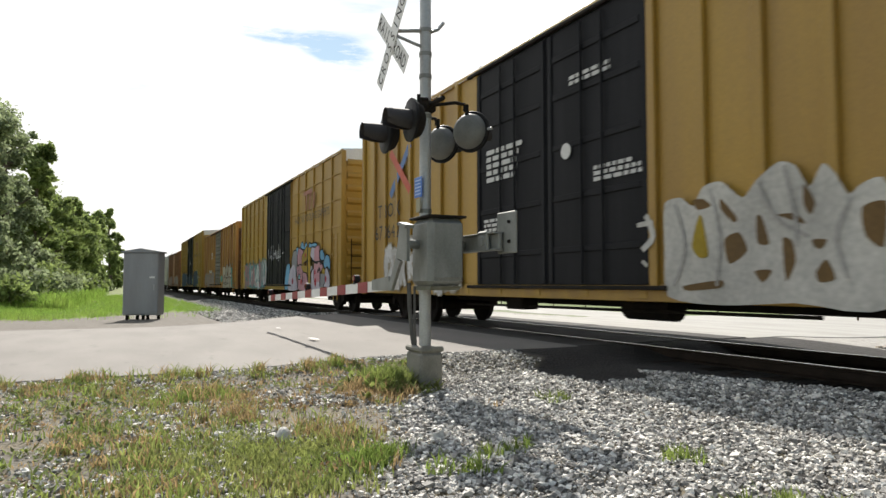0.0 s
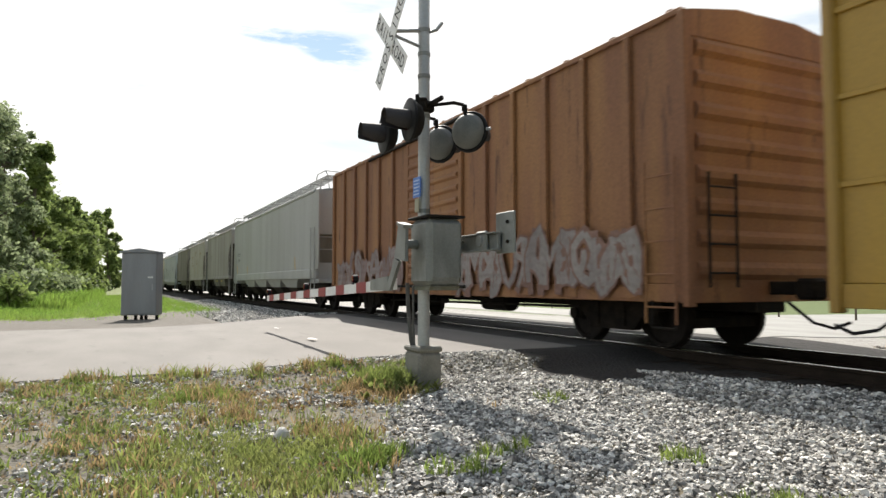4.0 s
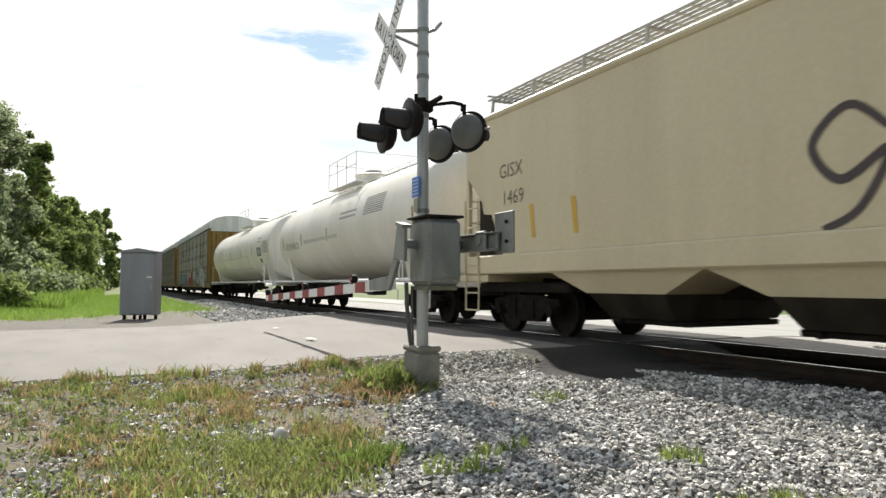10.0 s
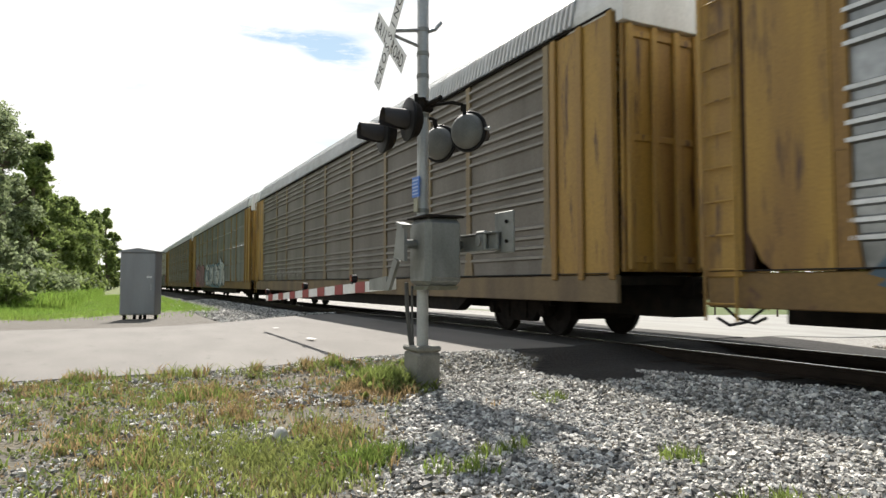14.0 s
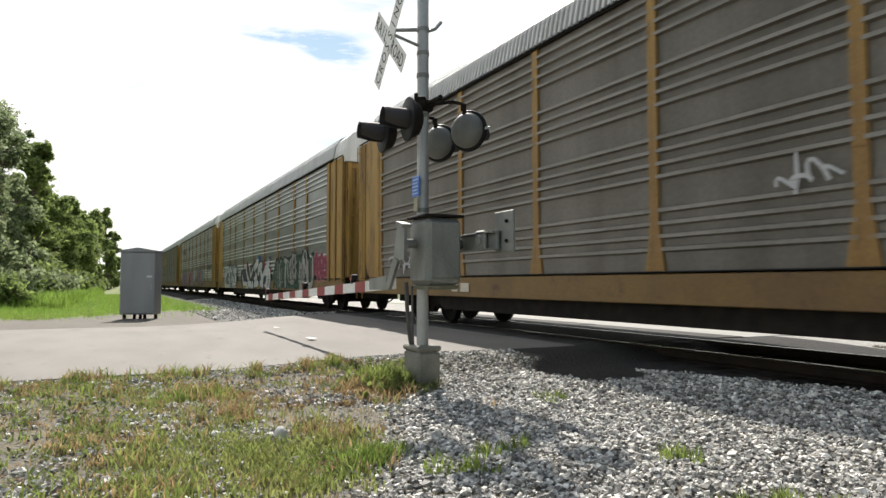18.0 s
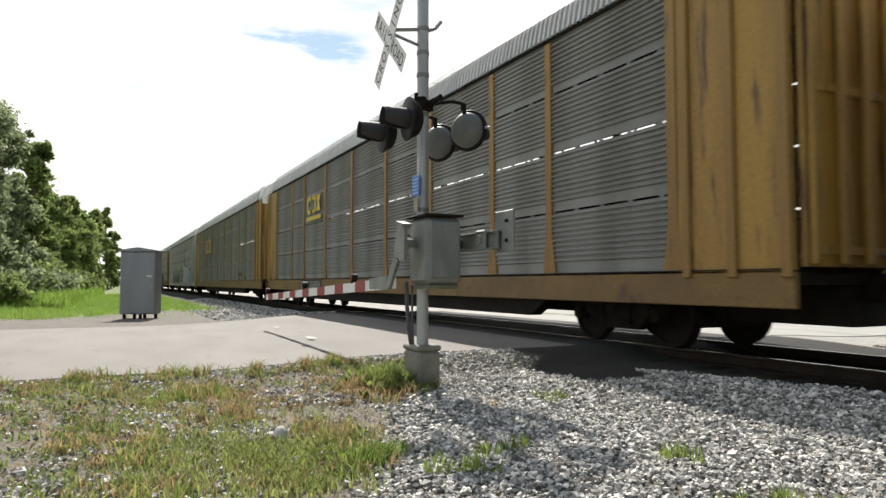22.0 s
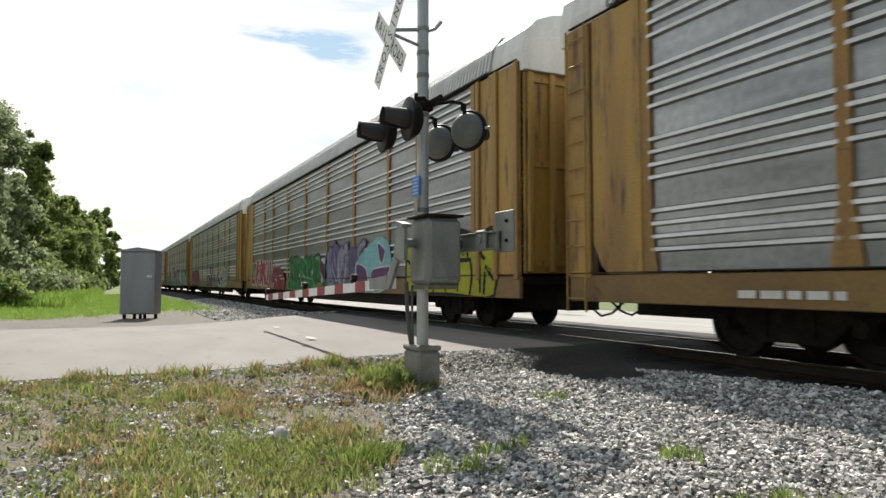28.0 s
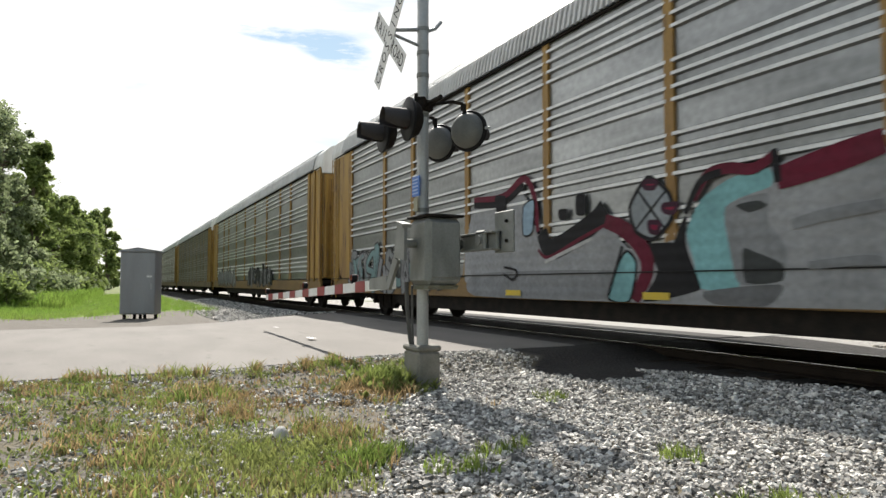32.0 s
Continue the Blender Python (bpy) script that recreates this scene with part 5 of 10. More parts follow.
def side_panel(kind, width, material):
    """A corrugated side panel: groups of ridges with crests painted sky-bright, or close ribs with open gaps between
    four sheets.
    """
    key = (kind, round(width, 2), material)
    if key not in PANELS:
        a, b = -width / 2, width / 2
        pts, marks, gaps = [(0.0, 5.08)], [], []
        if kind == "wide":
            for z in sorted((z0 + k * 0.176 for z0 in (1.40, 2.385, 3.37, 4.36) for k in range(4)), reverse=True):
                deep = 0.05 if z > 2.2 else 0.038
                marks.append(len(pts) + 1)
                pts += [(0.0, z + 0.045), (deep, z + 0.023), (deep, z - 0.023), (0.0, z - 0.045)]
        else:
            for hi, lo in ((5.08, 4.13), (4.10, 3.13), (3.10, 2.13), (2.10, 1.10)):
                if hi < 5:
                    gaps.append(len(pts) - 1)
                    pts += [(0.0, hi + 0.036), (0.0, hi)]
                for k in range(int((hi - lo - 0.1) / 0.082)):
                    z = hi - 0.05 - k * 0.082
                    marks.append(len(pts) + 1)
                    pts += [(0.0, z + 0.026), (0.035, z + 0.01), (0.035, z - 0.01), (0.0, z - 0.026)]
        pts.append((0.0, 1.10))
        g = Geo().sheet([[(x, -1.545 - d, z) for d, z in pts] for x in (a, b)])
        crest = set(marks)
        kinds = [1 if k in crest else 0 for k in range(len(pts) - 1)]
        if gaps:
            # an open slot, bridged by short tabs, between each two sheets
            slots = [k for k in range(len(pts) - 1) if abs(pts[k][1] - pts[k + 1][1] - 0.036) < 1e-6 and pts[k][0] == pts[k + 1][0] == 0.0]
            g.f = [f for k, f in enumerate(g.f) if k not in slots]
            kinds = [v for k, v in enumerate(kinds) if k not in slots]
            for k in slots:
                z1, z0 = pts[k][1], pts[k + 1][1]
                x = a
                while x < b - 0.05:
                    e = min(b, x + 0.09)
                    g.add([(x, -1.545, z0), (e, -1.545, z0), (e, -1.545, z1), (x, -1.545, z1)], [(0, 1, 2, 3)])
                    kinds.append(0)
                    x += 0.62
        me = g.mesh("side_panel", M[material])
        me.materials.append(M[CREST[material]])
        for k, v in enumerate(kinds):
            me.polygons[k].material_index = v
        PANELS[key] = me
    return PANELS[key]


def rack_roof():
    g = Geo()
    prof = [(-1.63, 5.06), (-1.55, 5.49), (-1.35, 5.75), (-1.0, 5.90), (-0.5, 5.99), (0, 6.02), (0.5, 5.99), (1.0, 5.90), (1.35, 5.75), (1.55, 5.49), (1.63, 5.06)]
    rows = []
    x = -12.6
    while x < 12.6:
        for dx, up in ((0.0, 0.0), (0.008, 0.022), (0.066, 0.022), (0.074, 0.0)):
            rows.append([(x + dx, y * (1 + up * 0.8), z + up * (1.0 if abs(y) < 1.3 else 0.7)) for y, z in prof])
        x += 0.138
    g.sheet(rows)
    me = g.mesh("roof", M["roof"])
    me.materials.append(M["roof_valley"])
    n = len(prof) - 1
    # valley faces get the darker colour, a painted shade beside each rib
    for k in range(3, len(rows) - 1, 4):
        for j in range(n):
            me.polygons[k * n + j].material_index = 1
    return me


ROOF = rack_roof()


def rack_shared(end_mat, sill_mat, post_mat):
    """Meshes that all racks of one colour share."""
    s = {}
    s["sill"] = Geo().box(-13.55, 13.55, -1.583, -1.50, 0.66, 1.07, 0.012).mesh("side_sill", sill_mat)
    g = Geo()
    g.prism([(-0.18, 1.10), (0.18, 1.10), (0.085, 1.75), (0.085, 2.3), (-0.085, 2.3), (-0.085, 1.75)], -1.583, -1.53)
    g.prism([(-0.085, 2.3), (0.085, 2.3), (0.085, 5.02), (-0.085, 5.02)], -1.590, -1.53)
    s["post"] = g.mesh("post", post_mat)
    s["end_side"] = Geo().box(11.89, 13.55, -1.58, -1.52, 1.08, 5.0, 0.01).mesh("end_side_panel", end_mat)
    s["end_rib"] = Geo().box(-0.07, 0.07, -1.632, -1.578, 1.0, 5.02, 0.018).mesh("end_rib", end_mat)
    s["end_plain"] = Geo().prism([(-11.89, 1.08), (-11.89, 5.0), (-12.93, 5.0), (-12.93, 1.55), (-12.75, 1.20), (-12.6, 1.08)], -1.60, -1.52).mesh("end_side_panel", end_mat)
    s["end_gap"] = Geo().box(-13.10, -12.90, -1.56, -1.51, 1.08, 5.0, 0.004).mesh("end_recess", M["dark_gap"])
    s["end_strip"] = Geo().box(-13.55, -13.02, -1.605, -1.53, 1.02, 5.0, 0.015).mesh("corner_strip", end_mat)
    s["door"] = Geo().box(13.58, 13.66, -1.52, -0.01, 1.12, 4.80, 0.01).mesh("end_door", end_mat)
    s["door_rib"] = Geo().box(13.662, 13.74, -0.06, 0.06, 1.14, 4.79, 0.02).mesh("door_rib", end_mat)
    s["door_bar"] = Geo().box(13.662, 13.70, -1.35, -0.15, -0.05, 0.05, 0.01).mesh("door_bar", end_mat)
    g = Geo()
    prof = [(-1.55, 5.0), (-1.56, 5.2), (-1.48, 5.42), (-1.3, 5.60), (-0.95, 5.74), (-0.4, 5.83), (0, 5.85), (0.4, 5.83), (0.95, 5.74), (1.3, 5.60), (1.48, 5.42), (1.56, 5.2), (1.55, 5.0)]
    prof = [(y * 1.02, z + (0.14 if z > 5.3 else 0.0)) for y, z in prof]
    g.prism(prof, 12.45, 13.60, "yz")
    g.prism([(y, z if z > 5.1 else 4.81) for y, z in prof], 13.602, 13.75, "yz")
    s["cap"] = g.mesh("roof_cap", M["white_cap"])
    return s


RACK = {"yellow": rack_shared(M["yellow_end"], M["yellow"], M["yellow_end"]), "white": rack_shared(M["white_rack"], M["white_rack"], M["white_rack"]),
        "dark": rack_shared(M["dark_steel"], M["dark_steel"], M["dark_steel"]),
        "dirty": rack_shared(M["yellow_end"], M["sill_dirty"], M["post_dirty"])}
UNDER = Geo().box(-13.5, 13.5, -1.49, 1.49, 0.92, 1.06, 0.01).box(-13.4, 13.4, -0.35, 0.35, 0.42, 0.92, 0.02)
for _x in (-8, -4, 0, 4, 8):
    UNDER.box(_x - 0.1, _x + 0.1, -1.45, 1.45, 0.72, 0.92, 0.01)
UNDER.cyl((-3, 0.55, 0.68), (-1.8, 0.55, 0.68), 0.2, 12).box(2.0, 2.9, -0.9, -0.5, 0.55, 0.85, 0.03)
UNDER = UNDER.mesh("underframe", M["dark_steel"])
# thin rail coloured dark to draw the shadow gap under the roof edge
EAVE = Geo().box(-13.5, 13.5, -1.615, -1.55, 5.025, 5.055, 0.006)
EAVE = EAVE.mesh("eave_rail", M["dark_steel"])
LOWER = Geo().prism([(-8.7, 0.655), (-8.2, 0.37), (8.2, 0.37), (8.7, 0.655)], -1.44, -1.2).mesh("lower_sill", M["dark_steel"])
SEAM = Geo().box(-13.5, 13.5, -1.606, -1.58, 1.088, 1.106, 0.003).mesh("seam_strip", M["black"])
RACK_LADDER = ladder(-13.29, -1.655, 0.50, 5.0, 0.46, 11).mesh("ladder", M["yellow_end"])
FLIP = Matrix.Rotation(math.pi, 4, "Z")
CARS = []


def place_car(car, front, rear):
    """front, rear: where the car's ends lie along the train, in metres behind the first mark."""
    CARS.append((car, 3.25 - (front + rear) / 2))


def autorack(front, rear, label, panel="wide", material="silver", colour="yellow", shut=True):
    car = thing("autorack", label, "freight car", group="cars of the freight train")
    sh = RACK[colour]
    part("underframe", UNDER, None, car)
    for m in (Matrix.Identity(4), FLIP):
        part("side_sill", sh["sill"], None, car, at=m)
        part("eave_rail", EAVE, None, car, at=m)
        part("lower_sill", LOWER, None, car, at=m)
        part("seam_strip", SEAM, None, car, at=m)
        for a, b in zip(POSTS, POSTS[1:]):
            part("side_panel", side_panel(panel, b - a - 0.10, material), None, car, at=m @ pose((a + b) / 2, 0, 0))
        for x in POSTS:
            part("post", sh["post"], None, car, at=m @ pose(x, 0, 0))
        part("end_side_panel", sh["end_side"], None, car, at=m)
        for x in (12.05, 12.75, 13.48):
            part("end_rib", sh["end_rib"], None, car, at=m @ pose(x, 0, 0))
        part("end_side_panel", sh["end_plain"], None, car, at=m)
        part("end_recess", sh["end_gap"], None, car, "dark brown recess beside the end panel", at=m)
        part("corner_strip", sh["end_strip"], None, car, at=m)
        for y in (0, 1.53):
            # not shut: doors stay in place, coloured dark for the open end's shade
            ds = sh if shut else RACK["dark"]
            ed = part("end_door", ds["door"], None, car, at=m @ pose(0, y, 0))
            for q in (-1.42, -0.95, -0.5, -0.08):
                part("door_rib", ds["door_rib"], None, ed, at=pose(0, q, 0))
            for z in (1.3, 3.1, 4.65):
                part("door_bar", ds["door_bar"], None, ed, at=pose(-0.005, 0, z))
        part("roof_cap", sh["cap"], None, car, "white roof end cap", at=m)
        part("ladder", RACK_LADDER, None, car, at=m)
    part("roof", ROOF, None, car, "corrugated galvanised roof")
    running_gear(car, 13.75, 10.06)
    place_car(car, front, rear)
    return car


# -- box cars --
def boxcar(front, rear, label, body, door_mat, top, door, style, roof_mat="roof"):
    """top: eave height; door: width; style: ribs, grid or old."""
    half = (rear - front) / 2
    car = thing("boxcar", label, "freight car", group="cars of the freight train")
    z0 = 0.95
    B = M[body]
    RIB, END = (M["orange_rib"], M["orange_end"]) if body == "orange" else (B, B)
    h = half - 0.12
    for m in (Matrix.Identity(4), FLIP):
        for s in (-1, 1):
            a, b = s * (door / 2 + 0.02), s * h
            part("side_sheet", Geo().box(a, b, -1.55, -1.49, z0, top, 0.006), B, car, at=m)
            n = max(3, round(abs(b - a) / {"grid": 1.15, "ribs": 0.84, "old": 1.05}[style]))
            for i in range(n + 1):
                x = a + (b - a) * i / n
                w = {"grid": 0.035, "ribs": 0.075, "old": 0.065}[style]
                g = Geo().box(x - w, x + w, -1.626 if style != "grid" else -1.61, -1.55, z0 - 0.05, top - 0.05, 0.012)
                part("side_post", g, RIB, car, at=m)
            if style == "grid":
                for z in (1.95, 2.85, 3.75, 4.6):
                    part("side_rail", Geo().box(a, b, -1.585, -1.552, z - 0.03, z + 0.03, 0.008), B, car, at=m)
        part("side_sill", Geo().box(-h, h, -1.58, -1.46, 0.70, z0 - 0.002, 0.01), B, car, at=m)
        tp = Geo().box(0, 0.5, -1.595, -1.582, 0.74, 0.9, 0.004).mesh("tie_plate", B)
        for i in range(int(h * 2 / 1.3)):
            part("tie_plate", tp, None, car, at=m @ pose(-h + 0.8 + i * 1.3, 0, 0))
        # doors: two leaves on the modern cars, one ribbed leaf on the old ones
        leaves = ((-door / 2, 0), (0, door / 2)) if style != "old" else ((-door / 2, door / 2),)
        for a, b in leaves:
            dr = part("door", Geo().box(a + 0.02, b - 0.02, -1.60, -1.53, z0 - 0.02, top - 0.12, 0.008), M[door_mat], car, at=m)
            if style == "old":
                z = z0 + 0.1
                while z < top - 0.3:
                    part("door_rib", Geo().prism([(-1.602, z), (-1.65, z + 0.05), (-1.65, z + 0.10), (-1.602, z + 0.15)], a + 0.1, b - 0.1, "yz"), M[door_mat], dr)
                    z += 0.27
            else:
                for z in (1.5, 2.35, 3.2, 4.05, 4.7):
                    part("door_rib", Geo().box(a + 0.18, b - 0.18, -1.625, -1.602, z - 0.05, z + 0.05, 0.01), M[door_mat], dr)
                for x in (a + 0.11, b - 0.11):
                    part("door_stile", Geo().box(x - 0.06, x + 0.06, -1.63, -1.602, z0, top - 0.15, 0.01), M[door_mat], dr)
                for x in ((a + b) / 2 - 0.25, (a + b) / 2 + 0.25):
                    part("lock_rod", Geo().cyl((x, -1.645, z0), (x, -1.645, top - 0.2), 0.022, 6), M[door_mat], dr)
        w0 = -door / 2 - (door if style == "old" else 0.3)
        part("door_track", Geo().box(w0, door / 2 + 0.3, -1.67, -1.59, top - 0.115, top - 0.05, 0.01), M["dark_steel"], car, at=m)
        part("door_track", Geo().box(w0, door / 2 + 0.3, -1.68, -1.582, z0 - 0.09, z0 - 0.03, 0.01), M["dark_steel"], car, at=m)
        # end wall with pressed horizontal ribs
        ew = part("end_wall", Geo().box(h, h + 0.05, -1.5, 1.5, z0 - 0.25, top - 0.35, 0.01), END, car, at=m)
        z = z0 + 0.05
        while z < top - 0.5:
            part("end_rib", Geo().prism([(h + 0.052, z), (h + 0.11, z + 0.07), (h + 0.11, z + 0.16), (h + 0.052, z + 0.24)], -1.42, 1.42), END, ew)
            z += 0.42
        part("end_ladder", ladder(h + 0.14, -1.05, 0.9, 2.4, 0.5, 4, "y"), M["dark_steel"], car, at=m)
        for s in (-1, 1):
            part("corner_post", Geo().box(h - 0.02, h + 0.09, s * 1.635, s * 1.48, z0 - 0.3, top - 0.02, 0.015), RIB, car, at=m)
        part("end_gable", Geo().prism([(-1.48, top - 0.35), (1.48, top - 0.35), (1.48, top), (0.6, top + 0.14), (-0.6, top + 0.14), (-1.48, top)], h, h + 0.06, "yz"), M["white_cap"] if style != "old" else B, car, at=m)
        lad = part("ladder", ladder(h - 0.35, -1.68, 0.42, 2.6, 0.42 if style != "old" else 0.55, 7 if style != "old" else 5), B, car, at=m)
        part("sill_step", Geo().tube([(h - 0.58, -1.6, 0.72), (h - 0.58, -1.62, 0.36), (h - 0.14, -1.62, 0.36), (h - 0.14, -1.6, 0.72)], 0.018, 6), M["dark_steel"], lad)
    rows = []
    x = -h
    while x < h:
        for dx, up in ((0, 0), (0.02, 0.05), (0.12, 0.05), (0.14, 0)):
            rows.append([(min(x + dx, h), y, z + up) for y, z in ((-1.6, top - 0.06), (-1.57, top + 0.02), (0, top + 0.16), (1.57, top + 0.02), (1.6, top - 0.06))])
        x += 1.15
    part("roof", Geo().sheet(rows), M[roof_mat], car)
    part("top_rail", Geo().box(-h, h, -1.60, -1.53, top - 0.05, top + 0.03, 0.01).box(-h, h, 1.53, 1.60, top - 0.05, top + 0.03, 0.01), B, car)
    g = Geo().box(-h, h, -1.47, 1.47, 0.86, 0.95, 0.01).box(-h, h, -0.3, 0.3, 0.55, 0.86, 0.02)
    for i in range(7):
        x = -h * 0.6 + i * h * 0.2
        g.box(x - 0.08, x + 0.08, -1.45, 1.45, 0.68, 0.86, 0.01)
    g.cyl((1.0, -0.7, 0.58), (2.0, -0.7, 0.58), 0.2, 12).box(-2.2, -1.6, -1.1, -0.7, 0.45, 0.8, 0.03).cyl((-4, -1.0, 0.5), (4.5, -1.0, 0.56), 0.025, 6)
    part("underframe", g, M["dark_steel"], car)
    running_gear(car, half, half - 2.2)
    place_car(car, front, rear)
    return car


# -- covered hoppers --
def hopper(front, rear, label, body, top=4.30, bays=4, cut="slant", rail_mat="grating"):
    half = (rear - front) / 2
    car = thing("covered_hopper", label, "freight car", group="cars of the freight train")
    B = M[body]
    h = half - 0.35
    zl, zb = (1.13, 1.50) if cut == "slant" else (1.27, 1.46)
    round_end = cut == "round"
    for m in (Matrix.Identity(4), FLIP):
        plain = body == "hopper_light"
        if plain:
            edge, zc = [(h + 0.22, zb), (h + 0.22, top - 0.12)], 2.75
        elif not round_end:
            edge, zc = [(h - 1.45, zb), (h - 1.35, 1.75), (h - 1.05, 2.28), (h - 0.75, 2.32), (h - 0.68, 2.55), (h - 0.12, 3.1), (h - 0.12, top - 0.12)], 3.0
        else:
            edge, zc = [(h - 1.13, zb), (h - 1.22, 1.85), (h - 1.28, 2.27), (h - 1.15, 2.72), (h - 0.72, 3.2), (h - 0.36, 3.42), (h - 0.12, 3.62), (h - 0.12, top - 0.12)], 3.45
        rear_edge = edge if not round_end else [(h + 0.02, zb), (h + 0.02, top - 0.12)]
        outline = [(-p[0], p[1]) for p in rear_edge[::-1]] + edge
        part("side_sheet", Geo().prism(outline, -1.58, -1.53), B, car, at=m)
        part("side_sill", Geo().box(-h, h, -1.62, -1.50, zl, zb - 0.004, 0.03), B, car, at=m)
        part("top_rail", Geo().cyl((-h + 0.3, -1.55, top - 0.10), (h - 0.3, -1.55, top - 0.10), 0.075, 10), B, car, "", True, at=m)
        # end: closed and grimy below, corner posts, platform, ladders
        part("end_wall", Geo().box(h - 0.16, h - 0.11, -1.525, 1.525, zc, top - 0.05, 0.01), B, car, at=m)
        part("end_sheet", Geo().box(h - 0.30, h - 0.26, -1.4, 1.4, 1.1 if round_end else 1.5, zc + 0.05, 0.005), M["grime_shade" if round_end else "bay"], car, "grimy end sheet", at=m)
        # added sheets that close the view, coloured dark as shade inside the recess
        part("side_web", Geo().box(h - 2.6, h - 0.31, -1.42, -1.40, zl, top - 0.4, 0.002), M["grime_shade"], car, "added dark web for the shade in the end recess", at=m)
        part("side_web", Geo().box(h - 2.6, h - 0.31, 1.40, 1.42, zl, top - 0.4, 0.002), M["grime_shade"], car, "added dark web for the shade in the end recess", at=m)
        for y in (-1.53, -0.9, -0.3, 0.3, 0.9, 1.53):
            if abs(y) > 1 or round_end:
                part("end_post" if abs(y) > 1 else "end_stiffener", Geo().box(h - 0.12 if abs(y) > 1 else h - 0.26, h - 0.02 if abs(y) > 1 else h - 0.17, y - 0.045, y + 0.045, zl, zc if abs(y) < 1 else top - 0.1, 0.012), B if abs(y) > 1 else M["grime_shade"], car, at=m)
        if not round_end:
            part("end_bulkhead", Geo().box(h - 0.11, h - 0.03, -1.48, 1.48, zl, 1.72, 0.01), B, car, at=m)
            for z in (2.2, 2.65):
                part("end_brace", Geo().cyl((h - 0.07, -1.48, z), (h - 0.07, 1.48, z), 0.022, 6), B, car, at=m)
            for y in (-0.62, 0.62):
                part("end_stiffener", Geo().box(h - 0.10, h - 0.04, y - 0.03, y + 0.03, 1.72, zc, 0.008), B, car, at=m)
        part("end_sill", Geo().box(h - 0.9, h + 0.3, -1.58, 1.58, zl - 0.15, zl - 0.004, 0.02), B if not round_end else M["grime_shade"], car, at=m)
        x0, x1, z1 = (h - 0.62, h - 0.09, 3.0 if plain else 2.65) if not round_end else (h - 0.48, h - 0.05, 3.2)
        g = ladder((x0 + x1) / 2, -1.64, zl, z1, x1 - x0, 4 if not round_end else 5)
        g.tube([(x0, -1.62, zl), (x0, -1.63, 0.42), (x1, -1.63, 0.42), (x1, -1.62, zl)], 0.02, 6).box(x0, x1, -1.65, -1.61, 0.75, 0.78, 0.004)
        part("ladder", g, B, car, at=m)
        back = Geo()
        back.add([(-x, y, z) for x, y, z in g.v], g.f)
        part("ladder", back, B, car, at=m)
        part("end_ladder", ladder(h + 0.06, 0.95, zl, top - 0.1, 0.42, 9, "y"), B, car, at=m)
        # running board on the roof with its end hoop
        g = Geo()
        for k in range(5):
            y = -1.16 + 0.125 * k
            g.box(-h + 0.2, h - 0.2, y, y + 0.045, top + 0.46, top + 0.49, 0.0)
        for i in range(int(h * 2 / 0.3)):
            x = -h + 0.3 + i * 0.3
            g.box(x, x + 0.03, -1.16, -0.62, top + 0.462, top + 0.485, 0.0)
        rb = part("running_board", g, M[rail_mat], car, "open galvanised roof grating", at=m)
        for i in range(int(h * 2 / 1.5) + 1):
            x = -h + 0.4 + i * 1.5
            part("board_bracket", Geo().prism([(-1.22, top + 0.02), (-1.16, top + 0.46), (-0.6, top + 0.46), (-0.6, top + 0.42), (-1.12, top + 0.41), (-1.17, top + 0.02)], x - 0.025, x + 0.025, "yz"), M[rail_mat], rb)
        part("end_hoop", Geo().tube([(h - 1.5, -1.2, top + 0.49), (h - 1.3, -1.2, top + 0.66), (h - 0.25, -1.2, top + 0.66), (h - 0.12, -1.15, top + 0.48), (h - 0.05, -1.1, top - 0.1)], 0.02, 6).tube([(h - 0.25, -1.2, top + 0.66), (h - 0.25, 1.2, top + 0.56)], 0.02, 6), M[rail_mat], rb)
        part("crossover_board", Geo().box(h - 0.75, h - 0.15, -0.55, 0.55, top + 0.44, top + 0.48, 0.004), M[rail_mat], rb)
    prof = [(-1.55, top - 0.1), (-1.45, top - 0.02), (-1.0, top + 0.07), (0, top + 0.12), (1.0, top + 0.07), (1.45, top - 0.02), (1.55, top - 0.1)]
    part("roof", Geo().sheet([[(x, y, z) for y, z in prof] for x in (-h + 0.65, h - 0.65)]), B, car)
    n = int(h * 2 / 1.6)
    for i in range(n):
        x = -h + 1.5 + i * (2 * h - 3) / max(1, n - 1)
        part("hatch", Geo().box(x - 0.55, x + 0.55, -0.45, 0.45, top + 0.10, top + 0.22, 0.03), B, car)
    span = 2 * (h - 2.9)
    for i in range(bays):
        x = -span / 2 + span * (i + 0.5) / bays
        w = span / bays * 0.49
        lo = min(0.85, w * 0.62)
        q = part("discharge_bay", Geo().add([(x - w, -1.52, zl), (x + w, -1.52, zl), (x + w, 1.52, zl), (x - w, 1.52, zl), (x - lo, -1.40, 0.80), (x + lo, -1.40, 0.80), (x + lo, 1.40, 0.80), (x - lo, 1.40, 0.80)],
                                           [(0, 1, 5, 4), (1, 2, 6, 5), (2, 3, 7, 6), (3, 0, 4, 7), (4, 5, 6, 7)]), B if cut == "slant" else M["bay"], car, "dusty sloping discharge bay")
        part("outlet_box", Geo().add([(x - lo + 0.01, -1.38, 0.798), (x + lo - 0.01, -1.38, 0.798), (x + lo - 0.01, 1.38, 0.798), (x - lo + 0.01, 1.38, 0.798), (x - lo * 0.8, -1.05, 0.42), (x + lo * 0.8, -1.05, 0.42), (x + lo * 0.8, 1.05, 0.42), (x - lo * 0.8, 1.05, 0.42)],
                                     [(0, 1, 5, 4), (1, 2, 6, 5), (2, 3, 7, 6), (3, 0, 4, 7), (4, 5, 6, 7), (0, 3, 2, 1)]), M["grime_shade"], q)
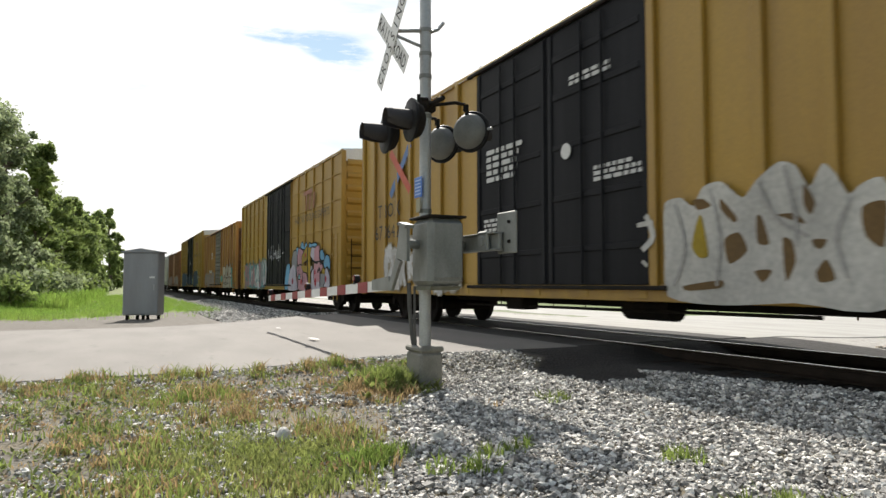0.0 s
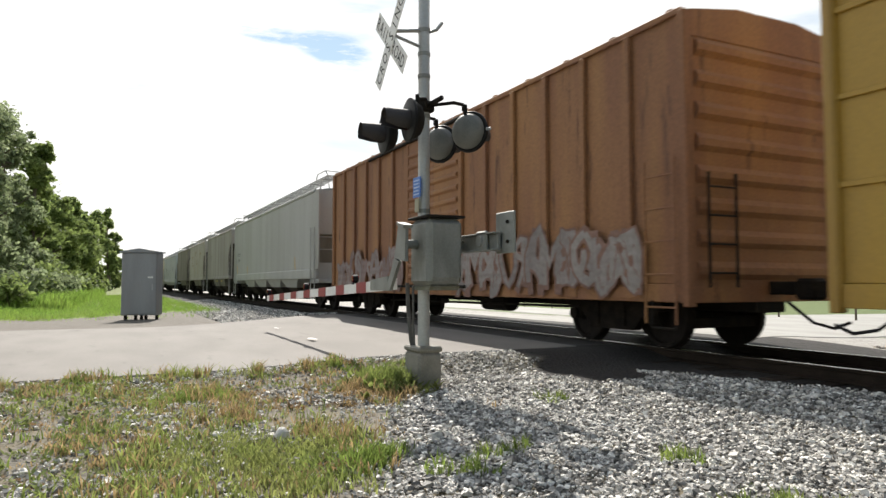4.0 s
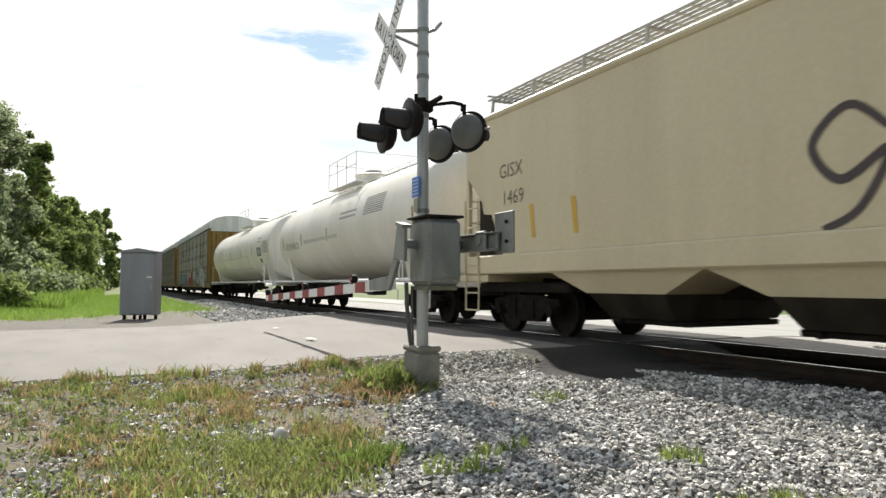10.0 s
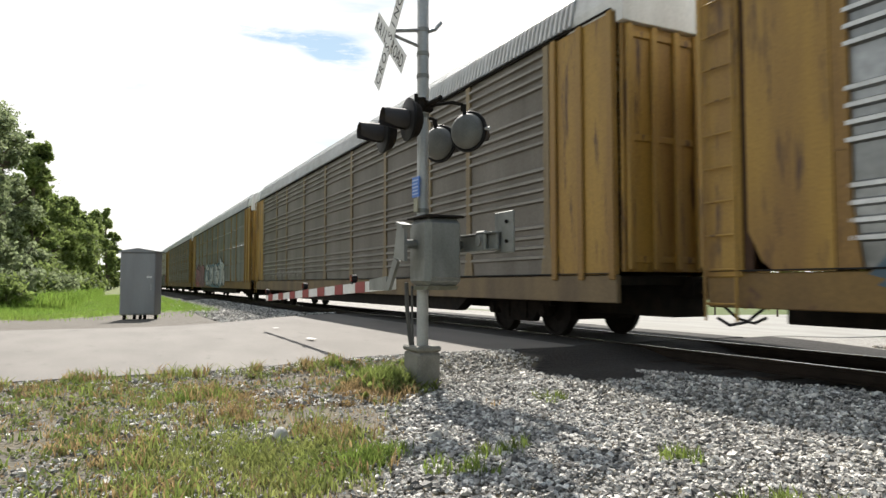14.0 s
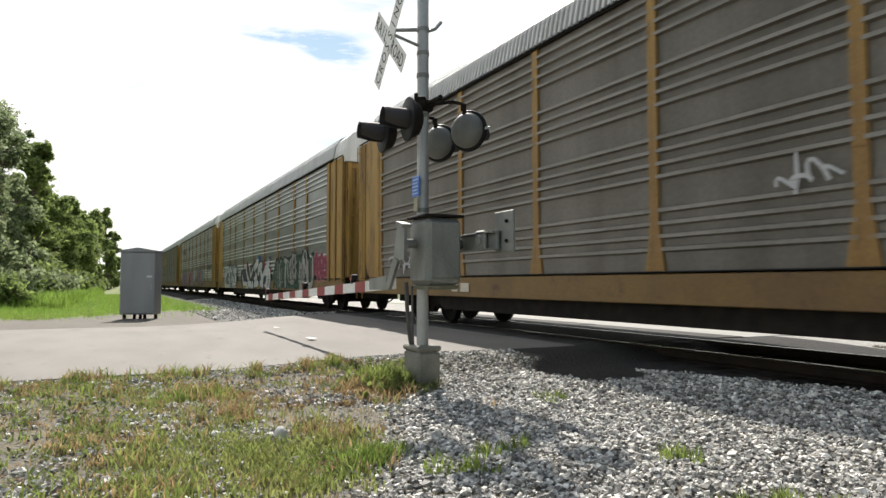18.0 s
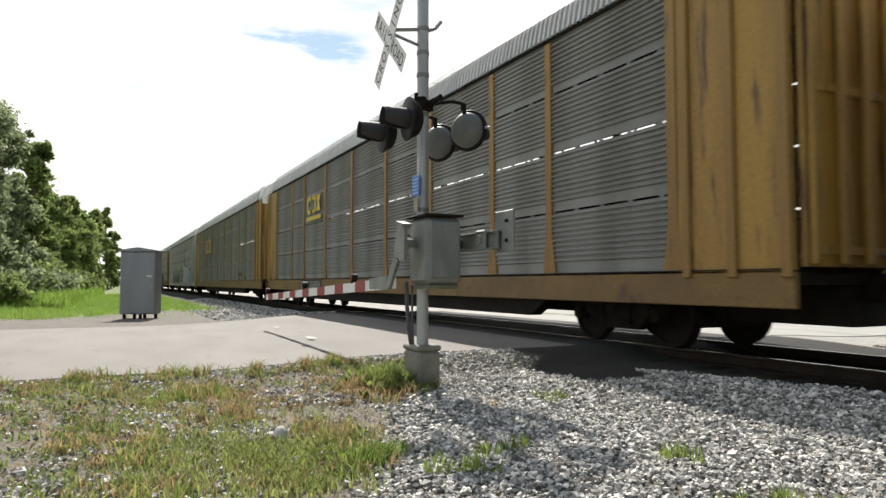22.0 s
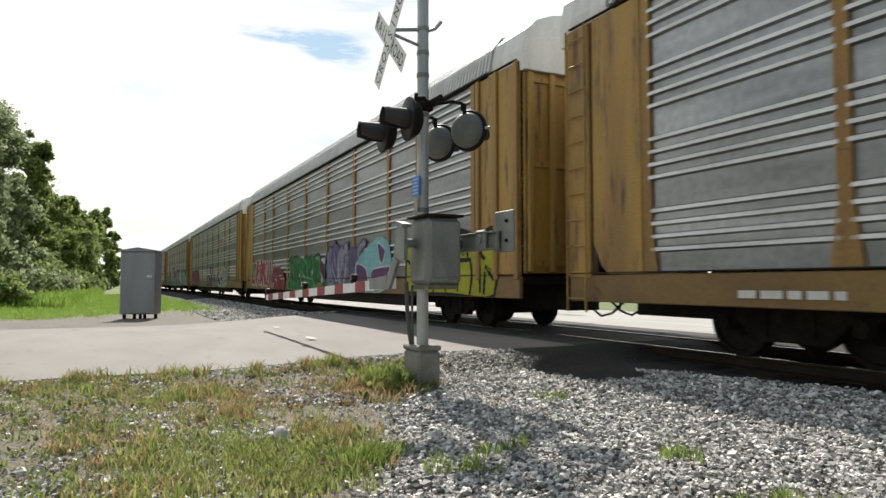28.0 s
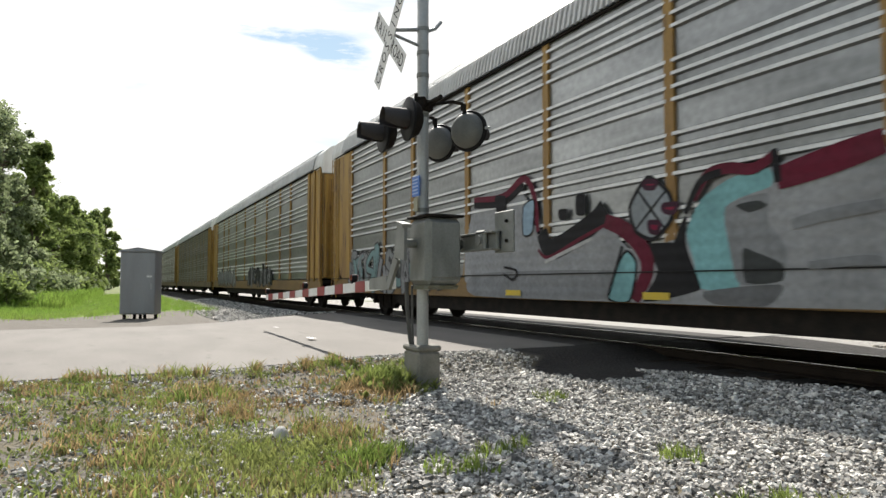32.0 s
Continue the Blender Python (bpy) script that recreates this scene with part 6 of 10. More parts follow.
        part("outlet_gate", Geo().box(x - lo * 0.95, x + lo * 0.95, -0.95, 0.95, 0.33, 0.415, 0.02).cyl((x - 0.5, -1.05, 0.36), (x - 0.5, 1.05, 0.36), 0.04, 8), M["dark_steel"], q)
    part("underframe", Geo().box(-half + 0.2, half - 0.2, -0.28, 0.28, 0.72, 1.05, 0.02).box(h - 3.0, h + 0.1, -1.2, 1.2, 0.78, zl - 0.16, 0.03).box(-h - 0.1, -h + 3.0, -1.2, 1.2, 0.78, zl - 0.16, 0.03).box(-h + 2.9, h - 2.9, -1.45, 1.45, zl + 0.002, zl + 0.03, 0.01), M["dark_steel"], car)
    running_gear(car, half, half - 1.75)
    place_car(car, front, rear)
    return car


# -- tank cars --
def tank_car(front, rear, label):
    half = (rear - front) / 2
    car = thing("tank_car", label, "freight car", group="cars of the freight train")
    T = M["tank"]
    r, zc, h = 1.62, 2.75, half - 1.15
    head = [(h + 0.62 * math.sin(a), r * math.cos(a) ** 0.55 if a < 1.55 else 0.06) for a in np.linspace(0, math.pi / 2, 10)]
    prof = [(-x, rr) for x, rr in head[::-1]] + [(-h * 0.5, r), (0, r), (h * 0.5, r)] + head
    part("tank", Geo().lathe(prof, 56, (0, 0, zc)), T, car, "white steel tank shell", True)
    for x in (-h + 0.33, h - 0.33, -h * 0.35, h * 0.35):
        part("jacket_band", Geo().lathe([(x - 0.03, r + 0.004), (x, r + 0.012), (x + 0.03, r + 0.004)], 56, (0, 0, zc)), T, car, "", True)
    dome = part("dome", Geo().lathe([(zc + r - 0.14, 0.62), (zc + r + 0.28, 0.62), (zc + r + 0.30, 0.66), (zc + r + 0.34, 0.66), (zc + r + 0.38, 0.5)], 28, way="z"), T, car, "", True)
    part("manway_cover", Geo().lathe([(zc + r + 0.37, 0.3), (zc + r + 0.5, 0.28), (zc + r + 0.52, 0.1)], 20, way="z"), M["grating"], dome, "", True)
    g = Geo()
    for s in (-1, 1):
        g.box(-1.5, 1.5, s * 0.75, s * 1.15, zc + r - 0.12, zc + r - 0.08, 0.006)
        for x in (-1.5, -0.5, 0.5, 1.5):
            g.cyl((x, s * 1.15, zc + r - 0.1), (x, s * 1.15, zc + r + 0.85), 0.016, 6)
        for z in (0.45, 0.85):
            g.tube([(-1.5, s * 1.15, zc + r + z), (1.5, s * 1.15, zc + r + z)], 0.016, 6)
    for x in (-1.5, 1.5):
        g.tube([(x, -1.15, zc + r + 0.85), (x, 1.15, zc + r + 0.85)], 0.016, 6)
    part("top_platform", g, M["white"], car, "white dome platform with hand rails")
    part("platform_ladder", ladder(0.0, 1.62, 1.05, 3.9, 0.42, 9).tube([(0.21, 1.62, 3.9), (0.21, 1.16, 4.3)], 0.016, 6).tube([(-0.21, 1.62, 3.9), (-0.21, 1.16, 4.3)], 0.016, 6), M["white"], car)
    g = Geo().box(-h + 0.3, h - 0.3, -0.32, -0.05, zc + r + 0.05, zc + r + 0.08, 0.005)
    for i in range(9):
        x = -h + 0.6 + i * (2 * h - 1.2) / 8
        g.box(x - 0.03, x + 0.03, -0.35, -0.02, zc + r - 0.03, zc + r + 0.05, 0.004)
    part("running_board", g, M["white"], car)
    for m in (Matrix.Identity(4), FLIP):
        part("end_platform", Geo().box(h - 1.2, half - 0.15, -1.55, 1.55, 0.98, 1.08, 0.02).box(half - 0.3, half - 0.12, -1.6, 1.6, 0.86, 1.08, 0.02), M["white"], car, at=m)
        part("saddle", Geo().prism([(-1.25, 1.06), (1.25, 1.06), (1.46, 2.0), (1.0, 1.42), (0, 1.12), (-1.0, 1.42), (-1.46, 2.0)], h - 1.2, h - 0.85, "yz"), T, car, at=m)
        part("end_rail", Geo().tube([(half - 0.2, -1.5, 1.06), (half - 0.2, -1.5, 2.1), (half - 0.2, 1.5, 2.1), (half - 0.2, 1.5, 1.06)], 0.02, 6).tube([(half - 0.2, -0.5, 1.06), (half - 0.2, -0.5, 2.1)], 0.02, 6).tube([(half - 0.2, 0.5, 1.06), (half - 0.2, 0.5, 2.1)], 0.02, 6).tube([(half - 1.9, -1.6, 1.06), (half - 1.9, -1.6, 1.9), (half - 0.2, -1.5, 2.1)], 0.02, 6), M["white"], car, at=m)
        part("sill_step", Geo().tube([(half - 0.75, -1.58, 1.0), (half - 0.75, -1.6, 0.4), (half - 0.3, -1.6, 0.4), (half - 0.3, -1.58, 1.0)], 0.022, 6).tube([(half - 0.75, -1.6, 0.7), (half - 0.3, -1.6, 0.7)], 0.018, 6), M["white"], car, at=m)
        part("side_rail", Geo().tube([(-half + 0.9, -1.60, 1.03), (half - 0.9, -1.60, 1.03)], 0.028, 8), M["white"], car, at=m)
        part("stub_sill", Geo().box(h - 2.6, half - 0.1, -0.3, 0.3, 0.66, 0.98, 0.02), M["dark_steel"], car, at=m)
        for x in (h - 0.95,):
            pl = part("placard_holder", Geo().box(x - 0.03, x + 0.03, -1.62, -1.60, 1.05, 1.35, 0.004), M["white"], car, at=m)
            part("placard", Geo().prism([(x, 1.30), (x + 0.26, 1.56), (x, 1.82), (x - 0.26, 1.56)], -1.635, -1.622), M["white"], pl, "diamond hazard placard")
            part("placard_inset", Geo().add([(x, -1.637, 1.40), (x + 0.16, -1.637, 1.56), (x, -1.637, 1.72), (x - 0.16, -1.637, 1.56)], [(0, 1, 2, 3)]), paint((0.45, 0.16, 0.13)), pl)
    part("outlet_valve", Geo().cyl((0, 0, 0.75), (0, 0, 1.3), 0.16, 12).box(-0.35, 0.35, -0.3, 0.3, 0.62, 0.8, 0.03), M["dark_steel"], car)
    part("brake_rigging", Geo().cyl((-2.5, -0.7, 0.95), (2.5, -0.7, 0.95), 0.02, 6).box(2.0, 2.6, -0.95, -0.5, 0.6, 1.0, 0.03), M["dark_steel"], car)
    running_gear(car, half, half - 1.9)
    place_car(car, front, rear)
    return car, r, zc, h


# ---- the train, front to rear ----
W, K_, GREY = (0.60, 0.60, 0.58), (0.012, 0.012, 0.014), (0.45, 0.46, 0.47)
GREEN_D, TEAL, PINK, RED = (0.03, 0.09, 0.05), (0.20, 0.55, 0.56), (0.62, 0.30, 0.34), (0.42, 0.03, 0.04)
SKY, NAVY, LIME, PURPLE = (0.32, 0.55, 0.75), (0.02, 0.055, 0.11), (0.36, 0.52, 0.10), (0.20, 0.16, 0.33)
TAN, CRIMSON, ORANGE, STENCIL = (0.48, 0.36, 0.20), (0.34, 0.015, 0.05), (0.60, 0.22, 0.05), (0.55, 0.55, 0.53)

# spray colours
WHITE = (0.55, 0.54, 0.5)
UMBER = (0.16, 0.1, 0.04)
OCHRE = (0.36, 0.26, 0.03)
AZURE = (0.16, 0.38, 0.56)
GREYD = (0.24, 0.25, 0.26)
GREYDD = (0.15, 0.155, 0.16)
LILAC = (0.48, 0.46, 0.52)
ROSE = (0.5, 0.27, 0.3)
MUSTARD = (0.38, 0.26, 0.03)
TURQ = (0.22, 0.46, 0.48)
SIGNAL = (0.42, 0.03, 0.04)
TEALG = (0.11, 0.3, 0.25)
RUSTO = (0.36, 0.2, 0.05)
BONE = (0.42, 0.37, 0.3)
SOOT = (0.08, 0.055, 0.04)
LIMED = (0.33, 0.38, 0.12)
INK = (0.018, 0.05, 0.095)
INKD = (0.01, 0.022, 0.042)
INKL = (0.035, 0.1, 0.14)
LEAFG = (0.06, 0.24, 0.08)
WHITEC = (0.5, 0.5, 0.49)
BRICKR = (0.33, 0.045, 0.04)
BRICKD = (0.19, 0.03, 0.035)
PINKM = (0.4, 0.21, 0.23)
PINKR = (0.42, 0.13, 0.14)
PINKL = (0.52, 0.38, 0.38)
MISTT = (0.24, 0.31, 0.31)
SOOTG = (0.05, 0.055, 0.055)
SLATET = (0.13, 0.17, 0.165)
COBALT = (0.03, 0.1, 0.25)
PLUM = (0.1, 0.025, 0.055)
PLUMD = (0.055, 0.018, 0.035)
SOOTT = (0.03, 0.04, 0.05)
MAUVE = (0.33, 0.215, 0.22)
SKYM = (0.3, 0.42, 0.52)
JADE = (0.06, 0.33, 0.24)
SKYP = (0.4, 0.48, 0.62)
YELLOW = (0.4, 0.4, 0.03)
MUSTD = (0.18, 0.17, 0.02)
PURP = (0.12, 0.06, 0.14)
GREENP = (0.018, 0.155, 0.038)
GREENM = (0.1, 0.26, 0.1)
GREENB = (0.03, 0.21, 0.055)
GREEND = (0.008, 0.07, 0.02)
GREENL = (0.19, 0.38, 0.19)
TURQD = (0.1, 0.26, 0.29)
CRIM = (0.22, 0.012, 0.045)
CRIMD = (0.19, 0.022, 0.03)
UMBERD = (0.14, 0.05, 0.045)
CHARTR = (0.4, 0.38, 0.18)
UMBERB = (0.25, 0.155, 0.07)
ROSEW = (0.58, 0.5, 0.5)
MURALG = (0.33, 0.34, 0.35)
MURALB = (0.29, 0.32, 0.34)
MAROON = (0.13, 0.012, 0.03)
GREYP = (0.4, 0.39, 0.37)


def at(front, rear, off):
    """Local x of a place given in metres behind the car's front."""
    return (rear - front) / 2 - off


c = boxcar(3.3, 22.25, "yellow high-cube boxcar with black plug doors and white graffiti", "yellow_box", "black_door", 5.30, 4.95, "ribs")
X = lambda off: at(3.3, 22.25, off)
form(c, X, WHITE, ((6.73, 2), (6.45, 2.06), (6.24, 1.93), (6.07, 2.15), (5.79, 2.18), (5.49, 1.95), (5.29, 2.13), (5.01, 2.29), (4.8, 2.22), (4.64, 1.97), (4.49, 2.19), (4.36, 2.08), (4.22, 1.84), (4.08, 1.93), (3.84, 1.9), (3.88, 0.71), (4.84, 0.74), (5.78, 0.69), (6.69, 0.78), (6.74, 1.44)))
form(c, X, UMBER, ((6.24, 2), (6.07, 2), (5.95, 1.9), (6.16, 1.87)))
form(c, X, UMBER, ((5.8, 1.97), (5.57, 1.73), (5.62, 1.67), (5.8, 1.84)))
form(c, X, UMBER, ((5.76, 1.47), (5.55, 1.55), (5.43, 1.33), (5.69, 1.18)))
form(c, X, UMBER, ((5.3, 1.71), (5.23, 1.7), (5.14, 1.4), (5.29, 1.41)))
form(c, X, UMBER, ((5.03, 1.71), (4.81, 1.7), (4.69, 1.58), (4.9, 1.65)))
form(c, X, UMBER, ((4.97, 1.43), (4.86, 1.41), (4.82, 1.19), (4.94, 0.97)))
form(c, X, UMBER, ((4.62, 1.41), (4.46, 1.4), (4.52, 1.31), (4.6, 1.33)))
form(c, X, UMBER, ((4.59, 1.07), (4.47, 1.2), (4.38, 1), (4.55, 0.96)))
form(c, X, UMBER, ((4.7, 2.01), (4.58, 1.81), (4.63, 1.67), (4.71, 1.79)))
form(c, X, UMBER, ((4.09, 1.69), (3.85, 1.73), (3.89, 1.3), (4.06, 1.41)))
form(c, X, UMBER, ((5.34, 1.09), (5.11, 1.1), (5.23, 0.96)))
form(c, X, UMBER, ((6.41, 0.92), (5.82, 0.99), (5.82, 0.9), (6.33, 0.86)))
form(c, X, OCHRE, ((6.19, 1.68), (6.1, 1.8), (6, 1.31), (6.14, 1.27), (6.26, 1.41)))
stroke(c, X, GREYP, 0.05, ((5.96, 2.12), (5.81, 1.52), (5.88, 0.92)))
stroke(c, X, GREYP, 0.05, ((5.25, 2.09), (5.03, 1.67), (4.66, 1.45)))
stroke(c, X, GREYP, 0.05, ((4.93, 2.24), (4.81, 1.69), (4.8, 1.34)))
stroke(c, X, GREYP, 0.05, ((4.19, 1.8), (4.35, 1.43), (4.25, 1)))
stroke(c, X, GREYP, 0.05, ((6.54, 1.98), (6.37, 1.42), (6.57, 0.92)))
stroke(c, X, WHITE, 0.1, ((7.07, 1.89), (6.94, 1.59), (7.15, 1.41)))
stroke(c, X, WHITE, 0.07, ((7.24, 1.76), (6.93, 1.78)))
stroke(c, X, WHITE, 0.06, ((7.15, 1.26), (7.05, 1.19)))
graffiti(c, X(17.0), X(12.8), 0.78, 2.1, (W, (0.52, 0.51, 0.48), W), (0.36, 0.32, 0.24), None, None, 7, 7, fat=0.30, label="white spray-painted letters")
bars(c, X(11.5), 3.55, 5, 1.3, 0.09, STENCIL, seed=2)
bars(c, X(8.8), 4.3, 2, 1.3, 0.06, STENCIL, seed=3)
bars(c, X(8.2), 2.75, 3, 1.1, 0.06, STENCIL, seed=4)
bars(c, X(11.6), 2.2, 4, 1.0, 0.06, STENCIL, seed=5)
part("round_mark", Geo().cyl((X(8.9), -1.632, 3.1), (X(8.9), -1.634, 3.1), 0.13, 20), paint(W), c)
for a, b in (((-0.55, 0.45), (0.55, -0.45)), ((-0.55, -0.45), (0.55, 0.45))):
    q = ribbon([(X(16.0) + a[0] * 1.2, 3.85 + a[1] * 1.3), (X(16.0) + b[0] * 1.2, 3.85 + b[1] * 1.3)], 0.22, -1.625 - (0.003 if a[1] > 0 else 0), 1.0)
    part("crossed_arrow_mark", q, paint((0.50, 0.08, 0.04) if a[1] > 0 else (0.08, 0.16, 0.35)), c)
words(c, "TBOX", X(17.6), 2.72, 0.55, K_, -1.624, 1.15)
words(c, "670642", X(17.8), 2.15, 0.55, K_, -1.624, 1.1)
bars(c, X(14.6), 4.3, 4, 0.8, 0.06, K_, y=-1.56, seed=6)

c = boxcar(24.2, 43.1, "yellow high-cube boxcar with black doors and pink graffiti", "yellow_box", "black_door", 5.30, 4.7, "grid")
X = lambda off: at(24.2, 43.1, off)
form(c, X, AZURE, ((5.21, 2.33), (5.13, 2.55), (4.86, 2.55), (4.68, 2.36), (4.43, 2.53), (4.26, 2.45), (4.17, 2.2)), K_, 0.05)
form(c, X, AZURE, ((4.04, 2.32), (3.88, 2.49), (3.67, 2.43), (3.44, 2.44), (3.27, 2.44), (3.01, 2.43), (2.84, 2.34), (3.12, 2.28), (3.67, 2.27)), K_, 0.05)
form(c, X, AZURE, ((2.53, 2.04), (2.31, 2.16), (2.06, 2.09), (1.85, 1.84), (2.07, 1.75), (2.41, 1.8)), K_, 0.05)
form(c, X, AZURE, ((1.87, 1.84), (1.64, 1.96), (1.39, 1.89), (1.22, 1.7), (1.23, 1.4), (1.51, 1.52), (1.84, 1.47), (2.03, 1.63)), K_, 0.05)
form(c, X, AZURE, ((6.07, 2.15), (5.84, 2.41), (5.54, 2.32), (5.67, 2.06)), K_, 0.05)
form(c, X, AZURE, ((7.88, 0.72), (7.81, 1.17), (7.52, 1.73), (6.96, 1.76), (7.02, 1.28), (7.25, 0.73)), K_, 0.05)
form(c, X, GREYD, ((6.6, 1.97), (6.35, 2.27), (5.84, 2.24), (5.76, 1.74), (5.86, 1.25), (6.51, 1.03), (6.66, 1.5)), K_, 0.05)
form(c, X, LILAC, ((6.91, 1.52), (6.22, 1.71), (5.86, 1.14), (5.61, 0.73), (7.25, 0.69)))
form(c, X, ROSE, ((5.72, 1.95), (5.5, 2.36), (4.72, 2.17), (5.03, 1.64), (5.59, 1.67)), K_, 0.05)
form(c, X, ROSE, ((5.77, 1.63), (5.03, 1.69), (4.81, 1.42), (4.32, 1.35), (4.13, 1.11), (4.05, 0.69), (5.53, 0.71), (5.69, 1.14)), K_, 0.05)
form(c, X, MUSTARD, ((5.02, 2), (4.65, 2.21), (4.17, 2.39), (4.21, 1.87), (4.73, 1.72), (4.95, 1.63)), K_, 0.04)
form(c, X, MUSTARD, ((5.03, 1.64), (3.63, 1.59), (3.69, 1.37), (4.74, 1.42)))
form(c, X, MUSTARD, ((4.1, 2.29), (3.62, 2.24), (3.77, 1.83), (3.71, 0.83), (4.04, 0.83), (4.18, 1.77)))
form(c, X, LILAC, ((3.68, 2.09), (3.56, 2.3), (3.01, 2.22), (3.08, 1.77), (3.68, 1.93)), K_, 0.04)
form(c, X, LILAC, ((3.69, 1.55), (3.46, 1.58), (3.19, 1.35), (3.21, 0.71), (3.48, 0.71), (3.64, 1.01)))
form(c, X, ROSE, ((3.17, 2.2), (2.55, 2.3), (2.45, 1.75), (2.73, 1.71), (3.18, 1.8)))
form(c, X, ROSE, ((3.24, 1.57), (3.13, 1.73), (2.19, 1.72), (2.07, 1.52), (2.33, 1.35), (2.42, 1.24), (2.43, 1), (3.2, 1.05)), K_, 0.05)
form(c, X, LILAC, ((3.2, 1.01), (2.41, 1), (2.42, 0.69), (3.21, 0.69)))
form(c, X, GREYD, ((2.38, 1.27), (1.81, 1.29), (1.78, 1), (2.01, 0.85), (2.35, 0.85)))
form(c, X, LILAC, ((2.01, 0.85), (1.81, 1), (1.76, 1.43), (1.58, 1.51), (1.41, 1.41), (1.24, 1.2), (1.25, 0.83)), K_, 0.05)
stroke(c, X, K_, 0.1, ((4.1, 2.38), (4.15, 1.77), (4.06, 1.39), (4.08, 0.69)))
stroke(c, X, K_, 0.08, ((3.68, 1.93), (3.18, 1.75), (2.68, 1.69)))
stroke(c, X, K_, 0.11, ((3.45, 1.8), (3.38, 1.53), (3.64, 1.32), (3.59, 1.01)))
stroke(c, X, K_, 0.1, ((2.49, 2.15), (2.41, 1.71), (2.11, 1.68)))
stroke(c, X, K_, 0.12, ((2.74, 1.37), (2.42, 1.45), (2.41, 0.85)))
stroke(c, X, K_, 0.06, ((5.51, 1.67), (5.57, 0.76)))
stroke(c, X, K_, 0.06, ((4.88, 1.43), (4.75, 0.92)))
form(c, X, TURQ, ((5.43, 1.29), (5.19, 1.31), (5.23, 1.13), (5.42, 1.12)), K_, 0.04)
form(c, X, SIGNAL, ((4.41, 2.12), (4.31, 2.02), (4.39, 1.93), (4.5, 2.03)))
form(c, X, SIGNAL, ((6.43, 1.18), (6.3, 1.06), (6.42, 0.94), (6.56, 1.06)))
form(c, X, SIGNAL, ((5, 1.16), (4.88, 1.03), (5.01, 0.92), (5.15, 1.02)))
form(c, X, SIGNAL, ((3.06, 1.48), (2.96, 1.36), (3.06, 1.25), (3.14, 1.36)))
form(c, X, SIGNAL, ((2.98, 1.17), (2.86, 1.01), (2.98, 0.83), (3.11, 1)))
form(c, X, SIGNAL, ((1.65, 1.26), (1.55, 1.1), (1.65, 0.98), (1.74, 1.12)))
form(c, X, OCHRE, ((2.08, 1.48), (1.79, 1.45), (1.79, 1.29), (2.08, 1.31)))
graffiti(c, X(17.4), X(11.9), 0.76, 2.0, ((0.5, 0.55, 0.55), PINK, GREY), (0.1, 0.2, 0.2), TEAL, None, 12, 6)
tag_line(c, X(11.3), X(8.2), 2.0, 2.7, GREY, 13, 0.06)
plank(c, "pool_mark_bar", X(4.9), X(4.9) + 1.2, 3.75 + 0.58, 3.75 + 0.74, (0.30, 0.10, 0.06), -1.622)
for dx in (0.28, 0.82, 1.36):
    plank(c, "pool_mark_bar", X(4.9) + dx, X(4.9) + dx + 0.17, 3.75, 3.75 + 0.575, (0.30, 0.10, 0.06), -1.622, 0.08)
words(c, "RAILCAR POOLING EXPERTS", X(6.3), 3.32, 0.40, (0.07, 0.05, 0.025), -1.622, 0.95)

c = boxcar(44.9, 60.4, "rust-streaked orange boxcar with ribbed dark door and white graffiti", "orange", "hopper_brown", 4.64, 2.6, "old", "orange")
X = lambda off: at(44.9, 60.4, off)
form(c, X, TEALG, ((1.76, 1.91), (1.5, 1.98), (1.26, 1.93), (1.33, 1.42), (0.83, 1.18), (0.73, 1.01), (0.43, 0.93), (0.34, 0.76), (1.17, 0.7), (1.53, 0.83), (1.77, 1.44)))
form(c, X, RUSTO, ((1.06, 0.92), (0.55, 0.97), (0.52, 0.8), (1, 0.78)))
form(c, X, TEALG, ((1.22, 2.22), (1.02, 2.26), (1.01, 2.14), (1.2, 2.12)))
form(c, X, RUSTO, ((1.26, 2.07), (0.94, 2.05), (0.98, 1.88), (1.23, 1.91)))
form(c, X, BONE, ((5.15, 2.05), (4.49, 2.06), (3.98, 1.95), (4, 0.69), (4.94, 0.73), (4.82, 1.28), (5.15, 1.61)), SOOT, 0.035)
form(c, X, BONE, ((3.89, 1.89), (3.51, 2.2), (3.08, 2.18), (2.92, 1.87), (3.18, 1.51), (2.93, 1.45), (2.86, 1.08), (3.71, 1.03), (3.8, 1.48)), SOOT, 0.035)
form(c, X, BONE, ((2.8, 1.96), (2.3, 2.12), (2.19, 2.3), (1.89, 2.07), (1.76, 1.63), (2.24, 1.61), (2.17, 1.41), (2.77, 1.39)), SOOT, 0.035)
form(c, X, BONE, ((2.77, 1.33), (2.32, 1.32), (2.26, 0.72), (2.86, 0.76)), SOOT, 0.035)
form(c, X, BONE, ((2.17, 1.51), (1.77, 1.54), (1.62, 0.78), (2.12, 0.73)), SOOT, 0.035)
form(c, X, BONE, ((4.93, 1.01), (2.94, 1.02), (2.86, 0.74), (4.94, 0.69)), SOOT, 0.035)
form(c, X, TEALG, ((6.15, 1.45), (5.27, 1.49), (5.22, 1.1), (6.02, 1.08)))
form(c, X, SOOT, ((4.44, 1.54), (4.24, 1.53), (4.24, 1.33), (4.44, 1.33)))
form(c, X, SOOT, ((3.62, 1.39), (3.18, 1.4), (3.26, 1.27), (3.57, 1.28)))
form(c, X, SOOT, ((3.34, 1.77), (3.16, 1.56), (3.35, 1.55)))
form(c, X, SOOT, ((3.05, 1.4), (2.78, 1.13), (3.01, 1.21)))
stroke(c, X, SOOT, 0.05, ((3.83, 2.34), (3.85, 1.32)))
